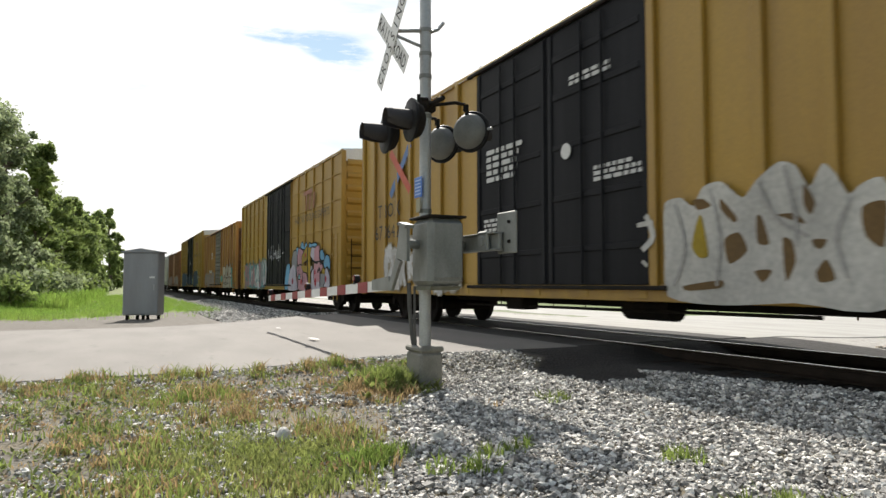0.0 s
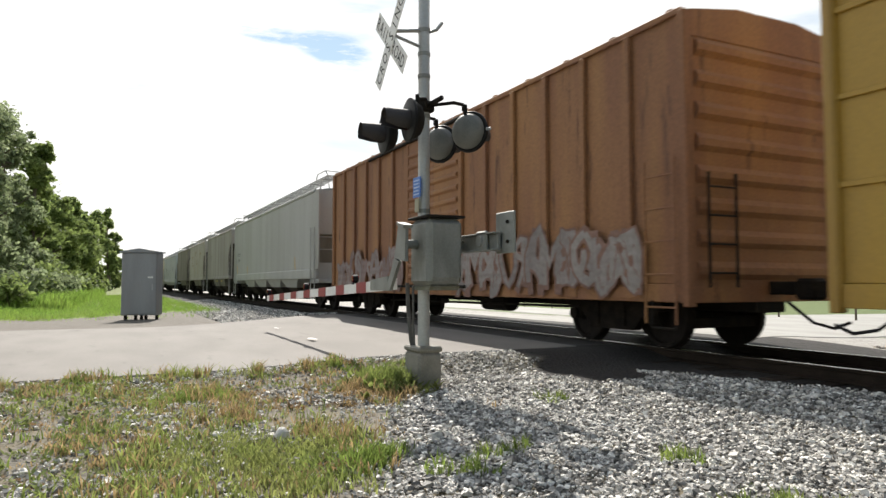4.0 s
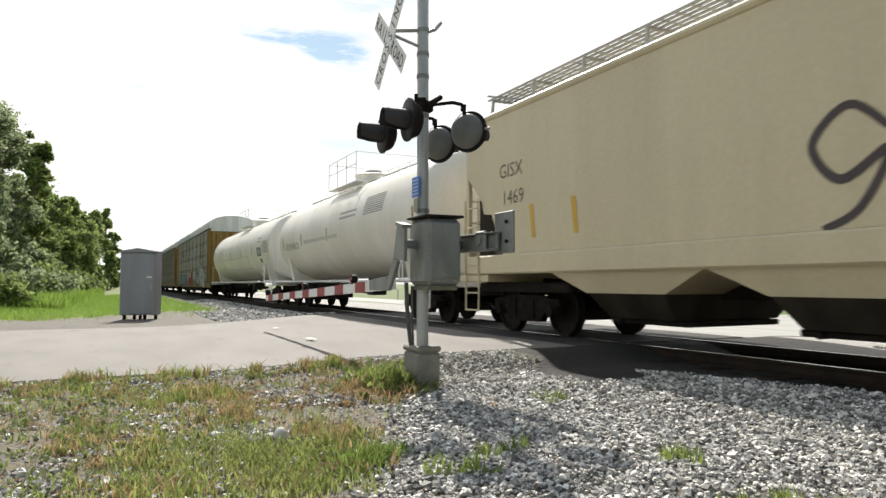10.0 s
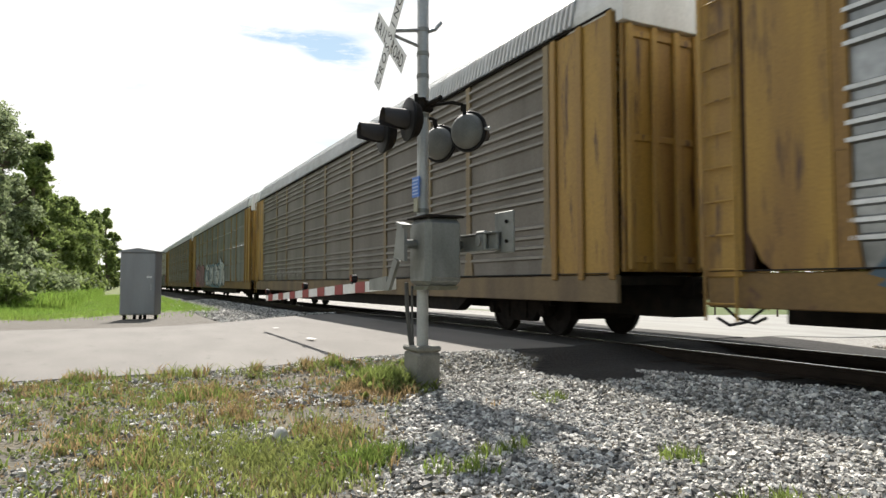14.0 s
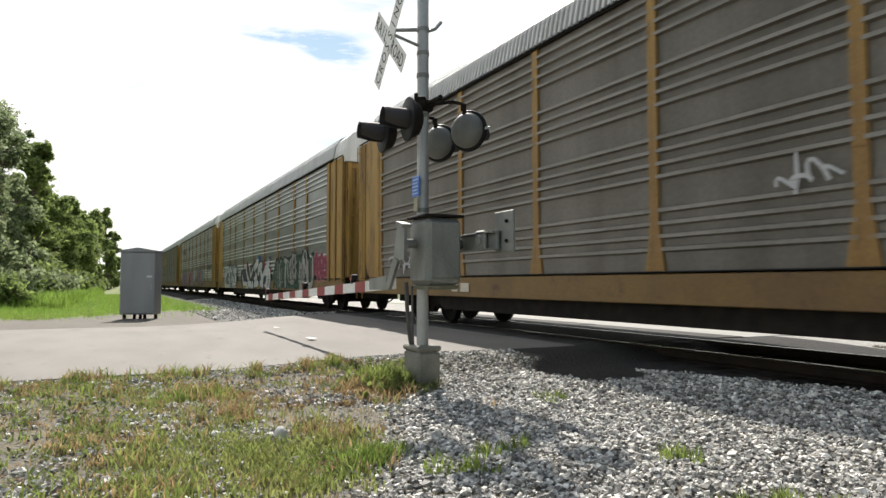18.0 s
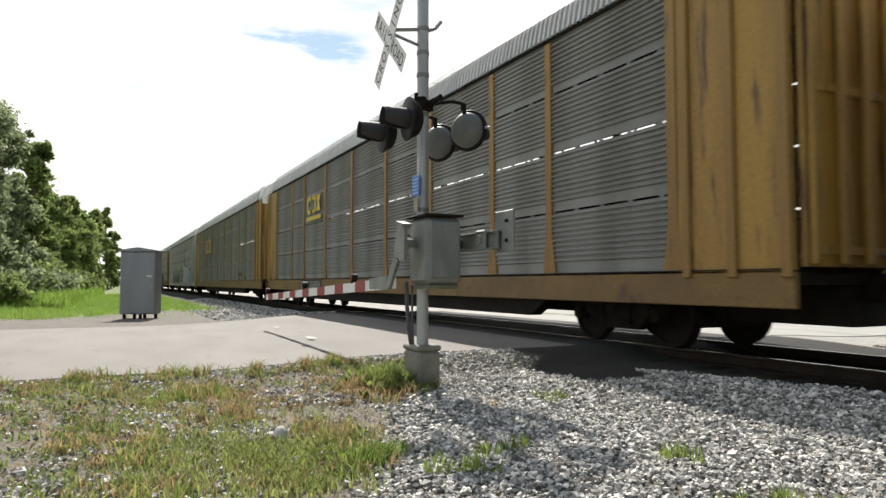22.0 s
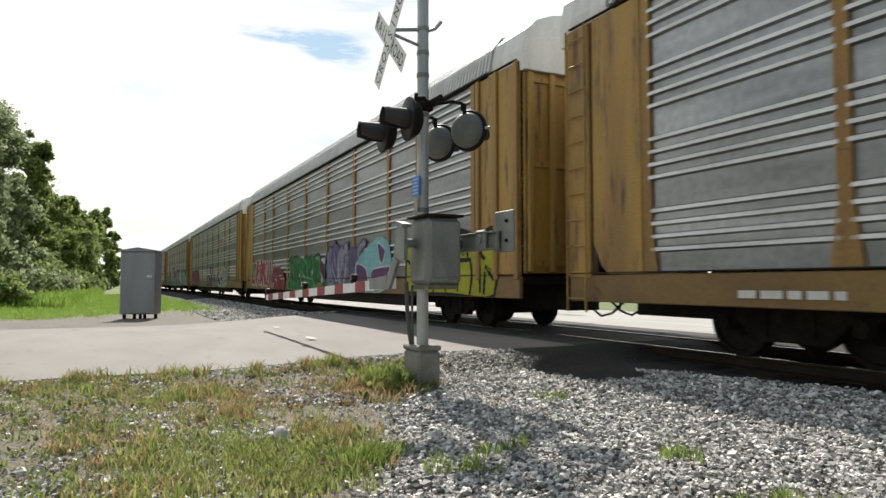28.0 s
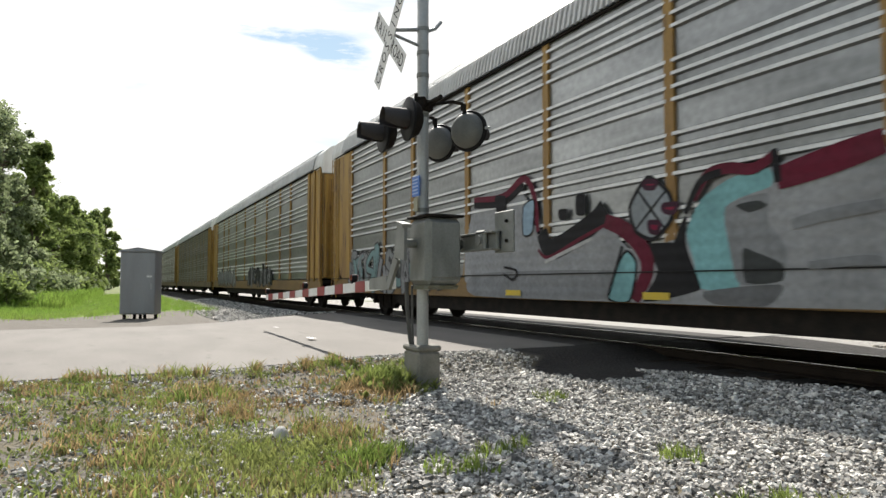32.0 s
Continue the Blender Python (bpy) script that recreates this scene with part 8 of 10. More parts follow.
bars(c, X(22.0), 0.95, 1, 1.2, 0.18, (0.6, 0.55, 0.45), -1.604, seed=31)
tag_line(c, X(25.5), X(23.5), 1.2, 2.0, GREY, 110, 0.05)
c, X = rack(4, silver_label + " with corrugated panels and black and white graffiti")
graffiti(c, X(10.6), X(4.4), 0.72, 2.1, (GREEN_D, (0.42, 0.42, 0.36), GREEN_D, (0.5, 0.5, 0.44)), (0.02, 0.03, 0.025), (0.05, 0.10, 0.07), W, 111, 6, fat=0.34)
graffiti(c, X(4.4), X(2.2), 1.1, 1.95, ((0.42, 0.05, 0.10),), (0.45, 0.16, 0.2), None, None, 112, 2, fat=0.45)
form(c, X, SOOTG, ((19.24, 1.61), (17.05, 1.81), (15.41, 2.02), (14.14, 2.08), (12.85, 1.93), (12.58, 1.55), (11.43, 1.4), (11.46, 0.69), (13.93, 0.69), (18.7, 0.69)))
form(c, X, COBALT, ((14.74, 2.15), (14.39, 2.3), (13.9, 2.26), (13.78, 2.06), (14.27, 2.07)))
form(c, X, COBALT, ((11.84, 2.1), (11.66, 2.22), (11.52, 2.06), (11.66, 1.94)))
form(c, X, BRICKD, ((13.04, 1.96), (12.84, 2.1), (12.66, 1.95), (12.65, 1.55), (12.9, 1.65)))
form(c, X, BRICKD, ((11.75, 1.49), (11.43, 1.63), (11.44, 1.37), (11.72, 1.38)))
form(c, X, BRICKD, ((17.42, 2.03), (17.04, 2.02), (17, 1.69), (17.37, 1.71)))
form(c, X, BRICKD, ((12.97, 1.01), (12.51, 0.93), (12.65, 0.69), (12.93, 0.69)))
form(c, X, PLUM, ((14.34, 1.82), (14.14, 2.04), (13.67, 1.94), (14.09, 1.75)))
stroke(c, X, WHITEC, 0.24, ((17.7, 1.86), (17.26, 1.34), (16.47, 0.92), (15.84, 0.7)))
stroke(c, X, WHITEC, 0.2, ((16.64, 1.85), (16.27, 1.31), (15.7, 1.72)))
stroke(c, X, WHITEC, 0.38, ((15.42, 1.65), (14.74, 1.9), (14.27, 2)))
stroke(c, X, WHITEC, 0.4, ((14.29, 1.34), (14.15, 1.62), (13.67, 1.78), (13.35, 1.73)))
stroke(c, X, WHITEC, 0.36, ((13.68, 1.76), (13.47, 1.31), (12.94, 1.17)))
stroke(c, X, WHITEC, 0.26, ((15.39, 1.18), (14.69, 1.19), (14.96, 1.47)))
stroke(c, X, WHITEC, 0.62, ((12.87, 1.21), (12.41, 1.56), (12.01, 1.49), (11.59, 1.12)))
stroke(c, X, WHITEC, 0.55, ((12.56, 0.69), (12.34, 0.96), (11.45, 0.96)))
stroke(c, X, WHITEC, 0.4, ((13.87, 0.88), (13.37, 0.97), (13.12, 0.69)))
stroke(c, X, WHITEC, 0.34, ((18.31, 0.88), (17.06, 0.86), (16.01, 0.89)))
stroke(c, X, WHITEC, 0.34, ((15.28, 0.87), (14.42, 0.92), (14.27, 0.71)))
stroke(c, X, WHITEC, 0.22, ((18.69, 1.38), (18.19, 0.78), (16.86, 0.69)))
stroke(c, X, WHITEC, 0.3, ((15.84, 0.97), (15.51, 0.76)))
stroke(c, X, WHITEC, 0.2, ((11.96, 1.69), (11.77, 1.95), (11.63, 1.95)))
stroke(c, X, WHITEC, 0.2, ((13.05, 1.38), (12.86, 1.49)))
stroke(c, X, SOOTG, 0.06, ((16.09, 1.42), (15.67, 1.13), (15.5, 1.39)))
stroke(c, X, SOOTG, 0.06, ((15.1, 1.89), (15.27, 1.28)))
stroke(c, X, SOOTG, 0.06, ((13.56, 1.71), (13.35, 1.52), (13.15, 1.51)))
stroke(c, X, SOOTG, 0.06, ((12.07, 0.82), (11.76, 1.03), (11.5, 0.69)))
stroke(c, X, SOOTG, 0.06, ((17.38, 1.04), (16.76, 0.69)))
stroke(c, X, SOOTG, 0.06, ((12.46, 1.31), (12.34, 1.15)))
stroke(c, X, SOOTG, 0.06, ((11.79, 1.28), (11.76, 1.07)))
form(c, X, SOOTT, ((12.91, 1.21), (12.5, 1.33), (12.33, 1.23), (12.47, 0.93), (12.87, 0.97)))
form(c, X, OCHRE, ((14.43, 0.83), (13.87, 0.83), (13.87, 0.71), (14.43, 0.71)))
form(c, X, OCHRE, ((18.19, 0.82), (17.49, 0.81), (17.49, 0.7), (18.19, 0.7)))
form(c, X, SLATET, ((24.4, 1.85), (23.28, 1.99), (22.18, 2), (21.54, 1.96), (20.56, 1.8), (20.59, 0.76), (22.52, 0.69), (24.05, 0.72), (24.57, 1.13)))
stroke(c, X, WHITEC, 0.42, ((23.29, 1.69), (24.03, 1.67), (24.52, 1.39), (24.69, 1.03), (24.42, 0.84), (23.77, 0.78)), K_, 0.05)
stroke(c, X, WHITEC, 0.24, ((24.32, 1.88), (23.88, 1.9), (23.38, 1.91)), K_, 0.05)
stroke(c, X, WHITEC, 0.34, ((23.07, 1.85), (23.21, 1.43), (23.07, 0.97), (22.84, 0.77)), K_, 0.05)
stroke(c, X, WHITEC, 0.4, ((22.81, 1.9), (22.39, 1.51), (22.05, 1.21), (21.69, 1.16)), K_, 0.05)
stroke(c, X, WHITEC, 0.28, ((22.55, 1.57), (22.43, 1.09), (22.57, 0.75)), K_, 0.05)
stroke(c, X, WHITEC, 0.26, ((23.49, 1.21), (23, 1.1), (23.07, 0.79)), K_, 0.05)
stroke(c, X, WHITEC, 0.55, ((21.59, 1.5), (21.3, 1.76), (21, 1.53), (20.92, 1.21), (20.94, 0.89)), K_, 0.05)
stroke(c, X, WHITEC, 0.42, ((22.01, 0.85), (21.53, 0.93), (21.43, 1.34)), K_, 0.05)
stroke(c, X, WHITEC, 0.42, ((20.88, 1.72), (20.56, 1.74)), K_, 0.05)
stroke(c, X, WHITEC, 0.5, ((20.9, 1.17), (20.58, 1.16)), K_, 0.05)
stroke(c, X, WHITEC, 0.36, ((24.98, 0.92), (24.27, 0.74), (23.07, 0.72)), K_, 0.05)
stroke(c, X, WHITEC, 0.3, ((21.32, 0.82), (20.59, 0.83)), K_, 0.05)
form(c, X, MISTT, ((22.13, 1.91), (21.71, 1.94), (21.76, 1.71), (22.04, 1.74)))
form(c, X, OCHRE, ((21.51, 0.82), (21.1, 0.82), (21.1, 0.72), (21.51, 0.72)))
form(c, X, OCHRE, ((25.33, 0.81), (24.9, 0.84), (24.86, 0.71), (25.29, 0.69)))
form(c, X, SOOTG, ((23.89, 1.51), (23.61, 1.64), (23.52, 1.49), (23.76, 1.31)))
form(c, X, SOOTG, ((22.54, 1.61), (22.34, 1.55), (22.29, 1.3), (22.5, 1.35)))
form(c, X, SOOTG, ((21.37, 1.49), (21.19, 1.44), (21.22, 1.18), (21.35, 1.19)))
form(c, X, SOOTG, ((22.83, 1.01), (22.61, 1.01), (22.67, 0.84)))
form(c, X, SOOTG, ((20.87, 0.89), (20.67, 0.86), (20.67, 0.73), (20.84, 0.72)))
stroke(c, X, K_, 0.05, ((25.14, 1.85), (24.88, 1.67), (24.55, 1.86)))
stroke(c, X, K_, 0.05, ((25.05, 1.68), (24.8, 1.53), (24.64, 1.66)))
stroke(c, X, K_, 0.05, ((23.16, 2.02), (22.27, 2.05)))
stroke(c, X, K_, 0.05, ((22.08, 1.94), (21.45, 2.01)))
stroke(c, X, K_, 0.05, ((21.41, 1.87), (20.56, 1.9)))
c, X = rack(5, silver_label + " and pink and blue graffiti")
graffiti(c, X(10.3), X(8.2), 0.72, 2.5, ((0.50, 0.25, 0.26), (0.56, 0.30, 0.32), (0.30, 0.45, 0.62)), K_, None, (0.7, 0.6, 0.6), 116, 2, fat=0.44)
graffiti(c, X(19), X(16.7), 0.72, 2.0, ((0.50, 0.22, 0.24), (0.5, 0.27, 0.28), SKY), (0.45, 0.05, 0.09), None, W, 117, 3, fat=0.36)
graffiti(c, X(24.8), X(20.0), 0.72, 2.0, ((0.30, 0.46, 0.66), PINK, (0.25, 0.4, 0.6)), K_, (0.5, 0.25, 0.3), None, 118, 5)
form(c, X, MAUVE, ((12.64, 1.14), (12.27, 1.51), (12.57, 1.79), (12.15, 2.22), (11.73, 2.06), (11.52, 1.73), (11.25, 1.48), (11.2, 1.09)), K_, 0.09)
form(c, X, PINKR, ((12.76, 1.06), (11.14, 1.07), (11.15, 0.71), (12.77, 0.71)))
form(c, X, MAUVE, ((11.14, 1.05), (11.28, 1.63), (11.03, 2.15), (10.74, 2.14), (10.54, 1.97), (10.58, 0.69), (11.15, 0.71)), K_, 0.09)
form(c, X, SKYM, ((11.56, 1.96), (11.39, 2.13), (11.11, 2.09), (11.2, 1.81), (11.48, 1.72)), K_, 0.06)
form(c, X, SKYM, ((10.68, 1.82), (10.58, 2.08), (10.53, 2.11), (10.54, 1.77)), K_, 0.06)
form(c, X, SKYM, ((13.22, 1.11), (12.92, 1.19), (12.87, 0.84), (13.11, 0.83)), K_, 0.06)
form(c, X, SKYM, ((12.81, 1.14), (12.37, 1.43), (12.27, 1.34), (12.59, 1.12)), K_, 0.06)
form(c, X, SKYM, ((15.34, 1.92), (14.94, 1.92), (14.78, 1.67), (14.91, 1.24), (14.92, 0.7), (15.31, 0.7)), K_, 0.06)
form(c, X, K_, ((11.97, 1.63), (11.86, 1.62), (11.89, 1.44), (11.98, 1.45)))
form(c, X, K_, ((11.84, 1.32), (11.58, 1.31), (11.63, 1.18), (11.85, 1.18)))
form(c, X, K_, ((11.26, 0.85), (11.07, 0.86), (10.83, 0.69), (11.23, 0.69)))
form(c, X, K_, ((13.09, 1.56), (12.8, 1.72), (12.92, 1.37), (13.04, 1.33)))
form(c, X, K_, ((12.69, 1.67), (12.53, 1.48), (12.27, 1.55), (12.48, 1.39)))
form(c, X, SKYM, ((11.03, 1.47), (10.9, 1.55), (10.78, 1.41), (10.82, 1.26), (10.97, 1.23)), K_, 0.06)
form(c, X, JADE, ((12.44, 0.88), (12.13, 1.07), (11.81, 0.89), (12, 0.73), (12.29, 0.72)))
stroke(c, X, K_, 0.07, ((12.16, 0.88), (12.05, 0.69)))
form(c, X, MAUVE, ((16.94, 1.99), (16.38, 2.07), (15.38, 1.93), (15.21, 1.31), (15.31, 0.7), (18.65, 0.7), (18.65, 1.55), (17.06, 1.55)), BRICKD, 0.05)
form(c, X, BRICKR, ((18.65, 1.48), (17.81, 1.52), (17.06, 1.23), (17.31, 0.78), (18.65, 0.73)))
form(c, X, JADE, ((17.43, 1.04), (16.95, 1.04), (16.95, 0.69), (17.43, 0.69)))
stroke(c, X, K_, 0.06, ((16.83, 1.54), (16.07, 1.27), (15.86, 1.79)))
stroke(c, X, K_, 0.06, ((15.76, 2.02), (15.82, 1.56)))
stroke(c, X, K_, 0.06, ((16.61, 0.79), (16.29, 0.74)))
stroke(c, X, K_, 0.06, ((16.94, 1.99), (16.43, 2.11), (15.96, 1.95)))
stroke(c, X, K_, 0.06, ((10.79, 1.69), (10.72, 1.79), (10.54, 1.77)))
stroke(c, X, K_, 0.06, ((14.88, 0.92), (14.71, 0.76)))
stroke(c, X, BRICKD, 0.05, ((18.36, 1.33), (17.82, 0.91)))
stroke(c, X, BRICKD, 0.05, ((17.81, 1.38), (17.43, 0.91)))
stroke(c, X, BRICKD, 0.05, ((16.72, 1.16), (15.58, 1.03)))
stroke(c, X, PINKL, 0.05, ((11.7, 1.78), (11.61, 1.7)))
stroke(c, X, PINKL, 0.05, ((11.29, 1.41), (11.19, 1.22)))
tag_line(c, X(24.0), X(21.6), 3.7, 4.3, K_, 119, 0.12)
tag_line(c, X(5.2), X(3.4), 1.9, 2.5, K_, 120, 0.08)
c, X = rack(6, "dark grey autorack with finely ribbed panels and a yellow emblem", panel="fine", material="silver_dark")
for k, off in enumerate((20.85, 20.25)):
    ring = [(X(off) + 0.24 * math.cos(a), 3.80 + 0.27 * math.sin(a)) for a in np.linspace(0.6 if k == 0 else -2.4, 5.7 if k == 0 else 2.4, 18)]
    part("emblem_ring", ribbon(ring, 0.15, -1.62, 1.0), paint((0.62, 0.47, 0.03)), c)
part("emblem_block", Geo().add([(X(19.95), -1.62, 4.08), (X(19.35), -1.62, 4.08), (X(19.55), -1.62, 3.8), (X(19.35), -1.62, 3.52), (X(19.95), -1.62, 3.52), (X(19.75), -1.62, 3.8)], [(0, 5, 2, 1), (5, 4, 3, 2)]), paint((0.62, 0.47, 0.03)), c)
plank(c, "emblem_bar", X(21.15), X(19.3), 3.22, 3.36, (0.62, 0.47, 0.03))
plank(c, "number_panel", X(22.2), X(19.2), 0.70, 1.05, (0.012, 0.012, 0.013), -1.588)
words(c, "TTGX 254976", X(22.05), 0.76, 0.36, W, -1.592, 1.28)
c, X = rack(7, "dark grey autorack with finely ribbed panels and a yellow board", panel="fine", material="silver_dark")
plank(c, "emblem_board", X(22.35), X(19.75), 3.12, 4.12, (0.36, 0.25, 0.07))
for pts in (((21.2, 3.45), (21.75, 3.42), (21.9, 3.62), (21.75, 3.82), (21.1, 3.82), (20.95, 3.45), (20.6, 3.45), (20.5, 3.85), (20.2, 3.85)), ((21.1, 3.82), (20.6, 3.45))):
    part("emblem_line", ribbon([(X(a), b) for a, b in pts], 0.14, -1.636, 1.0), paint((0.04, 0.036, 0.03)), c)
tag_line(c, X(8.0), X(6.8), 1.3, 1.7, K_, 121, 0.05)
c, X = rack(8, "white-posted autorack with corrugated panels and blue graffiti", colour="white")
form(c, X, SKYP, ((3.56, 1.99), (3.21, 2.37), (2.73, 2.35), (2.38, 2.02), (2.4, 1.03), (2.6, 0.69), (3.23, 0.69), (3.51, 1.17)), PLUM, 0.06)
form(c, X, OCHRE, ((3.16, 1.87), (2.84, 1.88), (2.8, 1.16), (3.06, 1.07)), PLUM, 0.05)
form(c, X, SKYP, ((5.27, 1.34), (4.57, 1.46), (3.8, 1.56), (3.69, 0.91), (4.05, 0.69), (5.27, 0.7)), PLUM, 0.06)
form(c, X, RUSTO, ((3.93, 1.04), (3.57, 1.17), (3.34, 0.79), (3.69, 0.69)))
form(c, X, BRICKR, ((2.38, 1.9), (1.82, 1.89), (1.57, 1.46), (1.08, 1.49), (1.01, 1.13), (1.67, 0.92), (1.93, 0.92), (2.29, 1.38)))
form(c, X, SKYP, ((2.05, 1.71), (1.83, 1.69), (1.66, 1.25), (2.3, 0.89), (2.34, 1.32), (1.97, 1.31)), PLUM, 0.05)
form(c, X, OCHRE, ((1.84, 0.86), (1.41, 0.92), (1.42, 0.71), (1.84, 0.69)))
form(c, X, OCHRE, ((2.17, 2.29), (1.66, 2.24), (1.66, 2.1), (2.17, 2.14)))
stroke(c, X, PLUM, 0.05, ((4.7, 1.39), (4.44, 0.71)))
stroke(c, X, PLUM, 0.05, ((4.17, 1.44), (4.31, 0.91)))
form(c, X, GREYD, ((0.92, 2.07), (0.69, 2.07), (0.7, 1.9), (0.9, 1.9)))
graffiti(c, X(11.0), X(5.8), 0.74, 2.5, ((0.40, 0.58, 0.74), W, (0.5, 0.62, 0.72)), K_, None, None, 124, 4, fat=0.46)
graffiti(c, X(12.4), X(11.0), 1.0, 2.0, ((0.6, 0.25, 0.05), (0.55, 0.1, 0.05)), (0.5, 0.2, 0.1), None, None, 125, 2)
for row in range(2):
    bars(c, X(9.0), 4.35 - row * 0.3, 1, 2.6, 0.10, (0.5, 0.06, 0.04), seed=40 + row)
graffiti(c, X(22.5), X(14.0), 0.9, 1.9, ((0.36, 0.38, 0.38), (0.42, 0.44, 0.44)), K_, None, None, 126, 8, fat=0.22)
part("yellow_end_band", Geo().box(13.752, 13.765, -1.5, 1.5, 4.95, 5.32, 0.004), M["yellow_end"], c, "yellow band across the white end")
plank(c, "reflector_patch", 12.15, 12.5, 2.12, 2.28, (0.42, 0.26, 0.03), -1.584)
bars(c, 12.95, 2.92, 1, 0.22, 0.16, K_, -1.584, seed=52)
bars(c, 12.1, 3.0, 5, 0.4, 0.04, (0.3, 0.29, 0.27), -1.584, seed=53)
c, X = rack(9, silver_label + " and dark blue-grey graffiti")
graffiti(c, X(16.4), X(8.0), 0.70, 2.2, ((0.24, 0.28, 0.33), (0.48, 0.52, 0.56), (0.18, 0.22, 0.28)), K_, (0.06, 0.065, 0.075), W, 127, 7, fat=0.38)
tag_line(c, X(18.0), X(17.2), 1.5, 2.1, K_, 128, 0.09)
tag_line(c, X(22.0), X(20.6), 3.5, 3.95, K_, 129, 0.08)
bars(c, X(23.8), 0.86, 1, 1.5, 0.09, W, -1.604, seed=33)
c, X = rack(10, silver_label + " with yellow, purple, green and red graffiti")
form(c, X, YELLOW, ((5.65, 0.71), (5.59, 1.83), (5.15, 1.98), (4.56, 1.97), (4.16, 2.03), (3.68, 2.02), (3.29, 2.06), (2.73, 2.05), (2.13, 1.81), (1.66, 1.95), (1.31, 1.94), (1.35, 0.69), (3.27, 0.69), (5.57, 0.69)), K_, 0.1)
stroke(c, X, K_, 0.09, ((5, 1.94), (5.16, 1.49), (4.87, 1.02), (4.95, 0.69)))
stroke(c, X, K_, 0.09, ((4.71, 1.81), (4.78, 1.47), (4.51, 1.07), (4.52, 0.69)))
stroke(c, X, K_, 0.09, ((4.3, 1.54), (4.05, 1.25), (4.07, 0.69)))
stroke(c, X, K_, 0.09, ((3.86, 1.65), (3.58, 1.36), (3.47, 1.01), (3.43, 0.71)))
stroke(c, X, K_, 0.09, ((3.3, 1.57), (2.9, 1.25), (2.86, 0.76)))
stroke(c, X, K_, 0.09, ((2.79, 1.69), (2.51, 1.75), (2.39, 1.47)))
stroke(c, X, K_, 0.09, ((2.3, 1.46), (2.23, 1.08), (2.33, 0.7)))
stroke(c, X, K_, 0.09, ((2.09, 1.71), (1.91, 1.29), (1.89, 0.75)))
stroke(c, X, K_, 0.09, ((1.71, 1.64), (1.86, 1.72), (1.82, 1.5), (1.68, 1.42)))
stroke(c, X, K_, 0.09, ((1.68, 1.28), (1.34, 1)))
stroke(c, X, K_, 0.09, ((1.69, 1.17), (1.74, 0.72)))
stroke(c, X, K_, 0.09, ((5.55, 1.51), (5.01, 1.23)))
stroke(c, X, K_, 0.09, ((3.24, 1.61), (2.65, 1.72)))
stroke(c, X, K_, 0.09, ((2.94, 1.42), (2.31, 1.42)))
form(c, X, K_, ((4.23, 1.91), (4.13, 2.09), (4.04, 1.9), (4.12, 1.76)))
form(c, X, K_, ((3.86, 1.88), (3.73, 2.05), (3.57, 1.85), (3.74, 1.78)))
form(c, X, K_, ((3.4, 1.88), (3.26, 2.1), (3.17, 1.86), (3.29, 1.76)))
form(c, X, K_, ((2.74, 1.73), (2.93, 1.91), (2.59, 2.08), (2.29, 1.92), (2.38, 1.89), (2.69, 1.97)))
form(c, X, MUSTD, ((2.7, 1.61), (2.56, 1.64), (2.52, 1.51), (2.68, 1.52)))
form(c, X, MUSTD, ((1.61, 1.28), (1.38, 1.2), (1.55, 1.17)))
form(c, X, TURQ, ((9.42, 1.55), (7.71, 2.19), (6.94, 2.11), (6.64, 1.74), (6.55, 1.03), (7.38, 0.69), (9.43, 0.69)))
form(c, X, PURP, ((8.08, 1.3), (6.74, 1.39), (6.85, 1.15), (7.38, 0.73), (8.08, 0.72)), WHITEC, 0.05)
form(c, X, PURP, ((9.42, 1.48), (8.58, 1.38), (8.33, 0.72), (9.14, 0.7)), WHITEC, 0.05)
form(c, X, PURP, ((7.59, 2.05), (7.04, 1.82), (7.26, 1.47), (7.48, 1.6)), WHITEC, 0.05)
graffiti(c, X(12.4), X(8.7), 0.72, 2.05, ((0.30, 0.33, 0.50), PURPLE, (0.42, 0.42, 0.5)), (0.10, 0.06, 0.16), TEAL, W, 131, 3, fat=0.38)
form(c, X, GREENP, ((18.13, 0.86), (17.61, 1.21), (17.8, 1.87), (17.5, 2.02), (16.27, 1.97), (15.53, 1.85), (15.26, 1.99), (14.88, 1.95), (14.53, 1.92), (14.2, 1.95), (13.7, 1.95), (13.34, 1.97), (13.18, 1.76), (13.13, 1.3), (12.8, 1.11), (12.61, 0.93), (12.71, 0.69), (13.74, 0.69), (15.91, 0.69), (17.72, 0.71)), GREENM, 0.06)
for path in (((17.3, 1.8), (17.25, 1.3), (17.45, 0.85)), ((16.5, 1.85), (16.55, 1.35), (16.35, 0.8)), ((15.65, 1.7), (15.6, 1.35), (15.55, 0.8)), ((14.6, 1.8), (14.55, 1.4), (14.35, 0.85)), ((13.75, 1.65), (13.6, 1.2), (13.3, 0.9))):
    stroke(c, X, GREENB, 0.2, path)
for path in (((17.45, 1.75), (17.1, 1.72), (17.15, 1.25), (17.5, 1.18)), ((16.75, 1.55), (16.4, 1.2), (16.7, 0.9)), ((16.15, 1.9), (16.2, 1.4), (16.15, 0.8)), ((15.2, 1.65), (15.25, 1.3), (14.95, 1.25)), ((14.4, 1.85), (14.4, 1.55), (14.65, 1.3), (14.4, 0.95)), ((13.9, 1.6), (13.55, 1.45), (13.85, 1.15), (13.2, 0.95))):
    stroke(c, X, GREEND, 0.08, path)
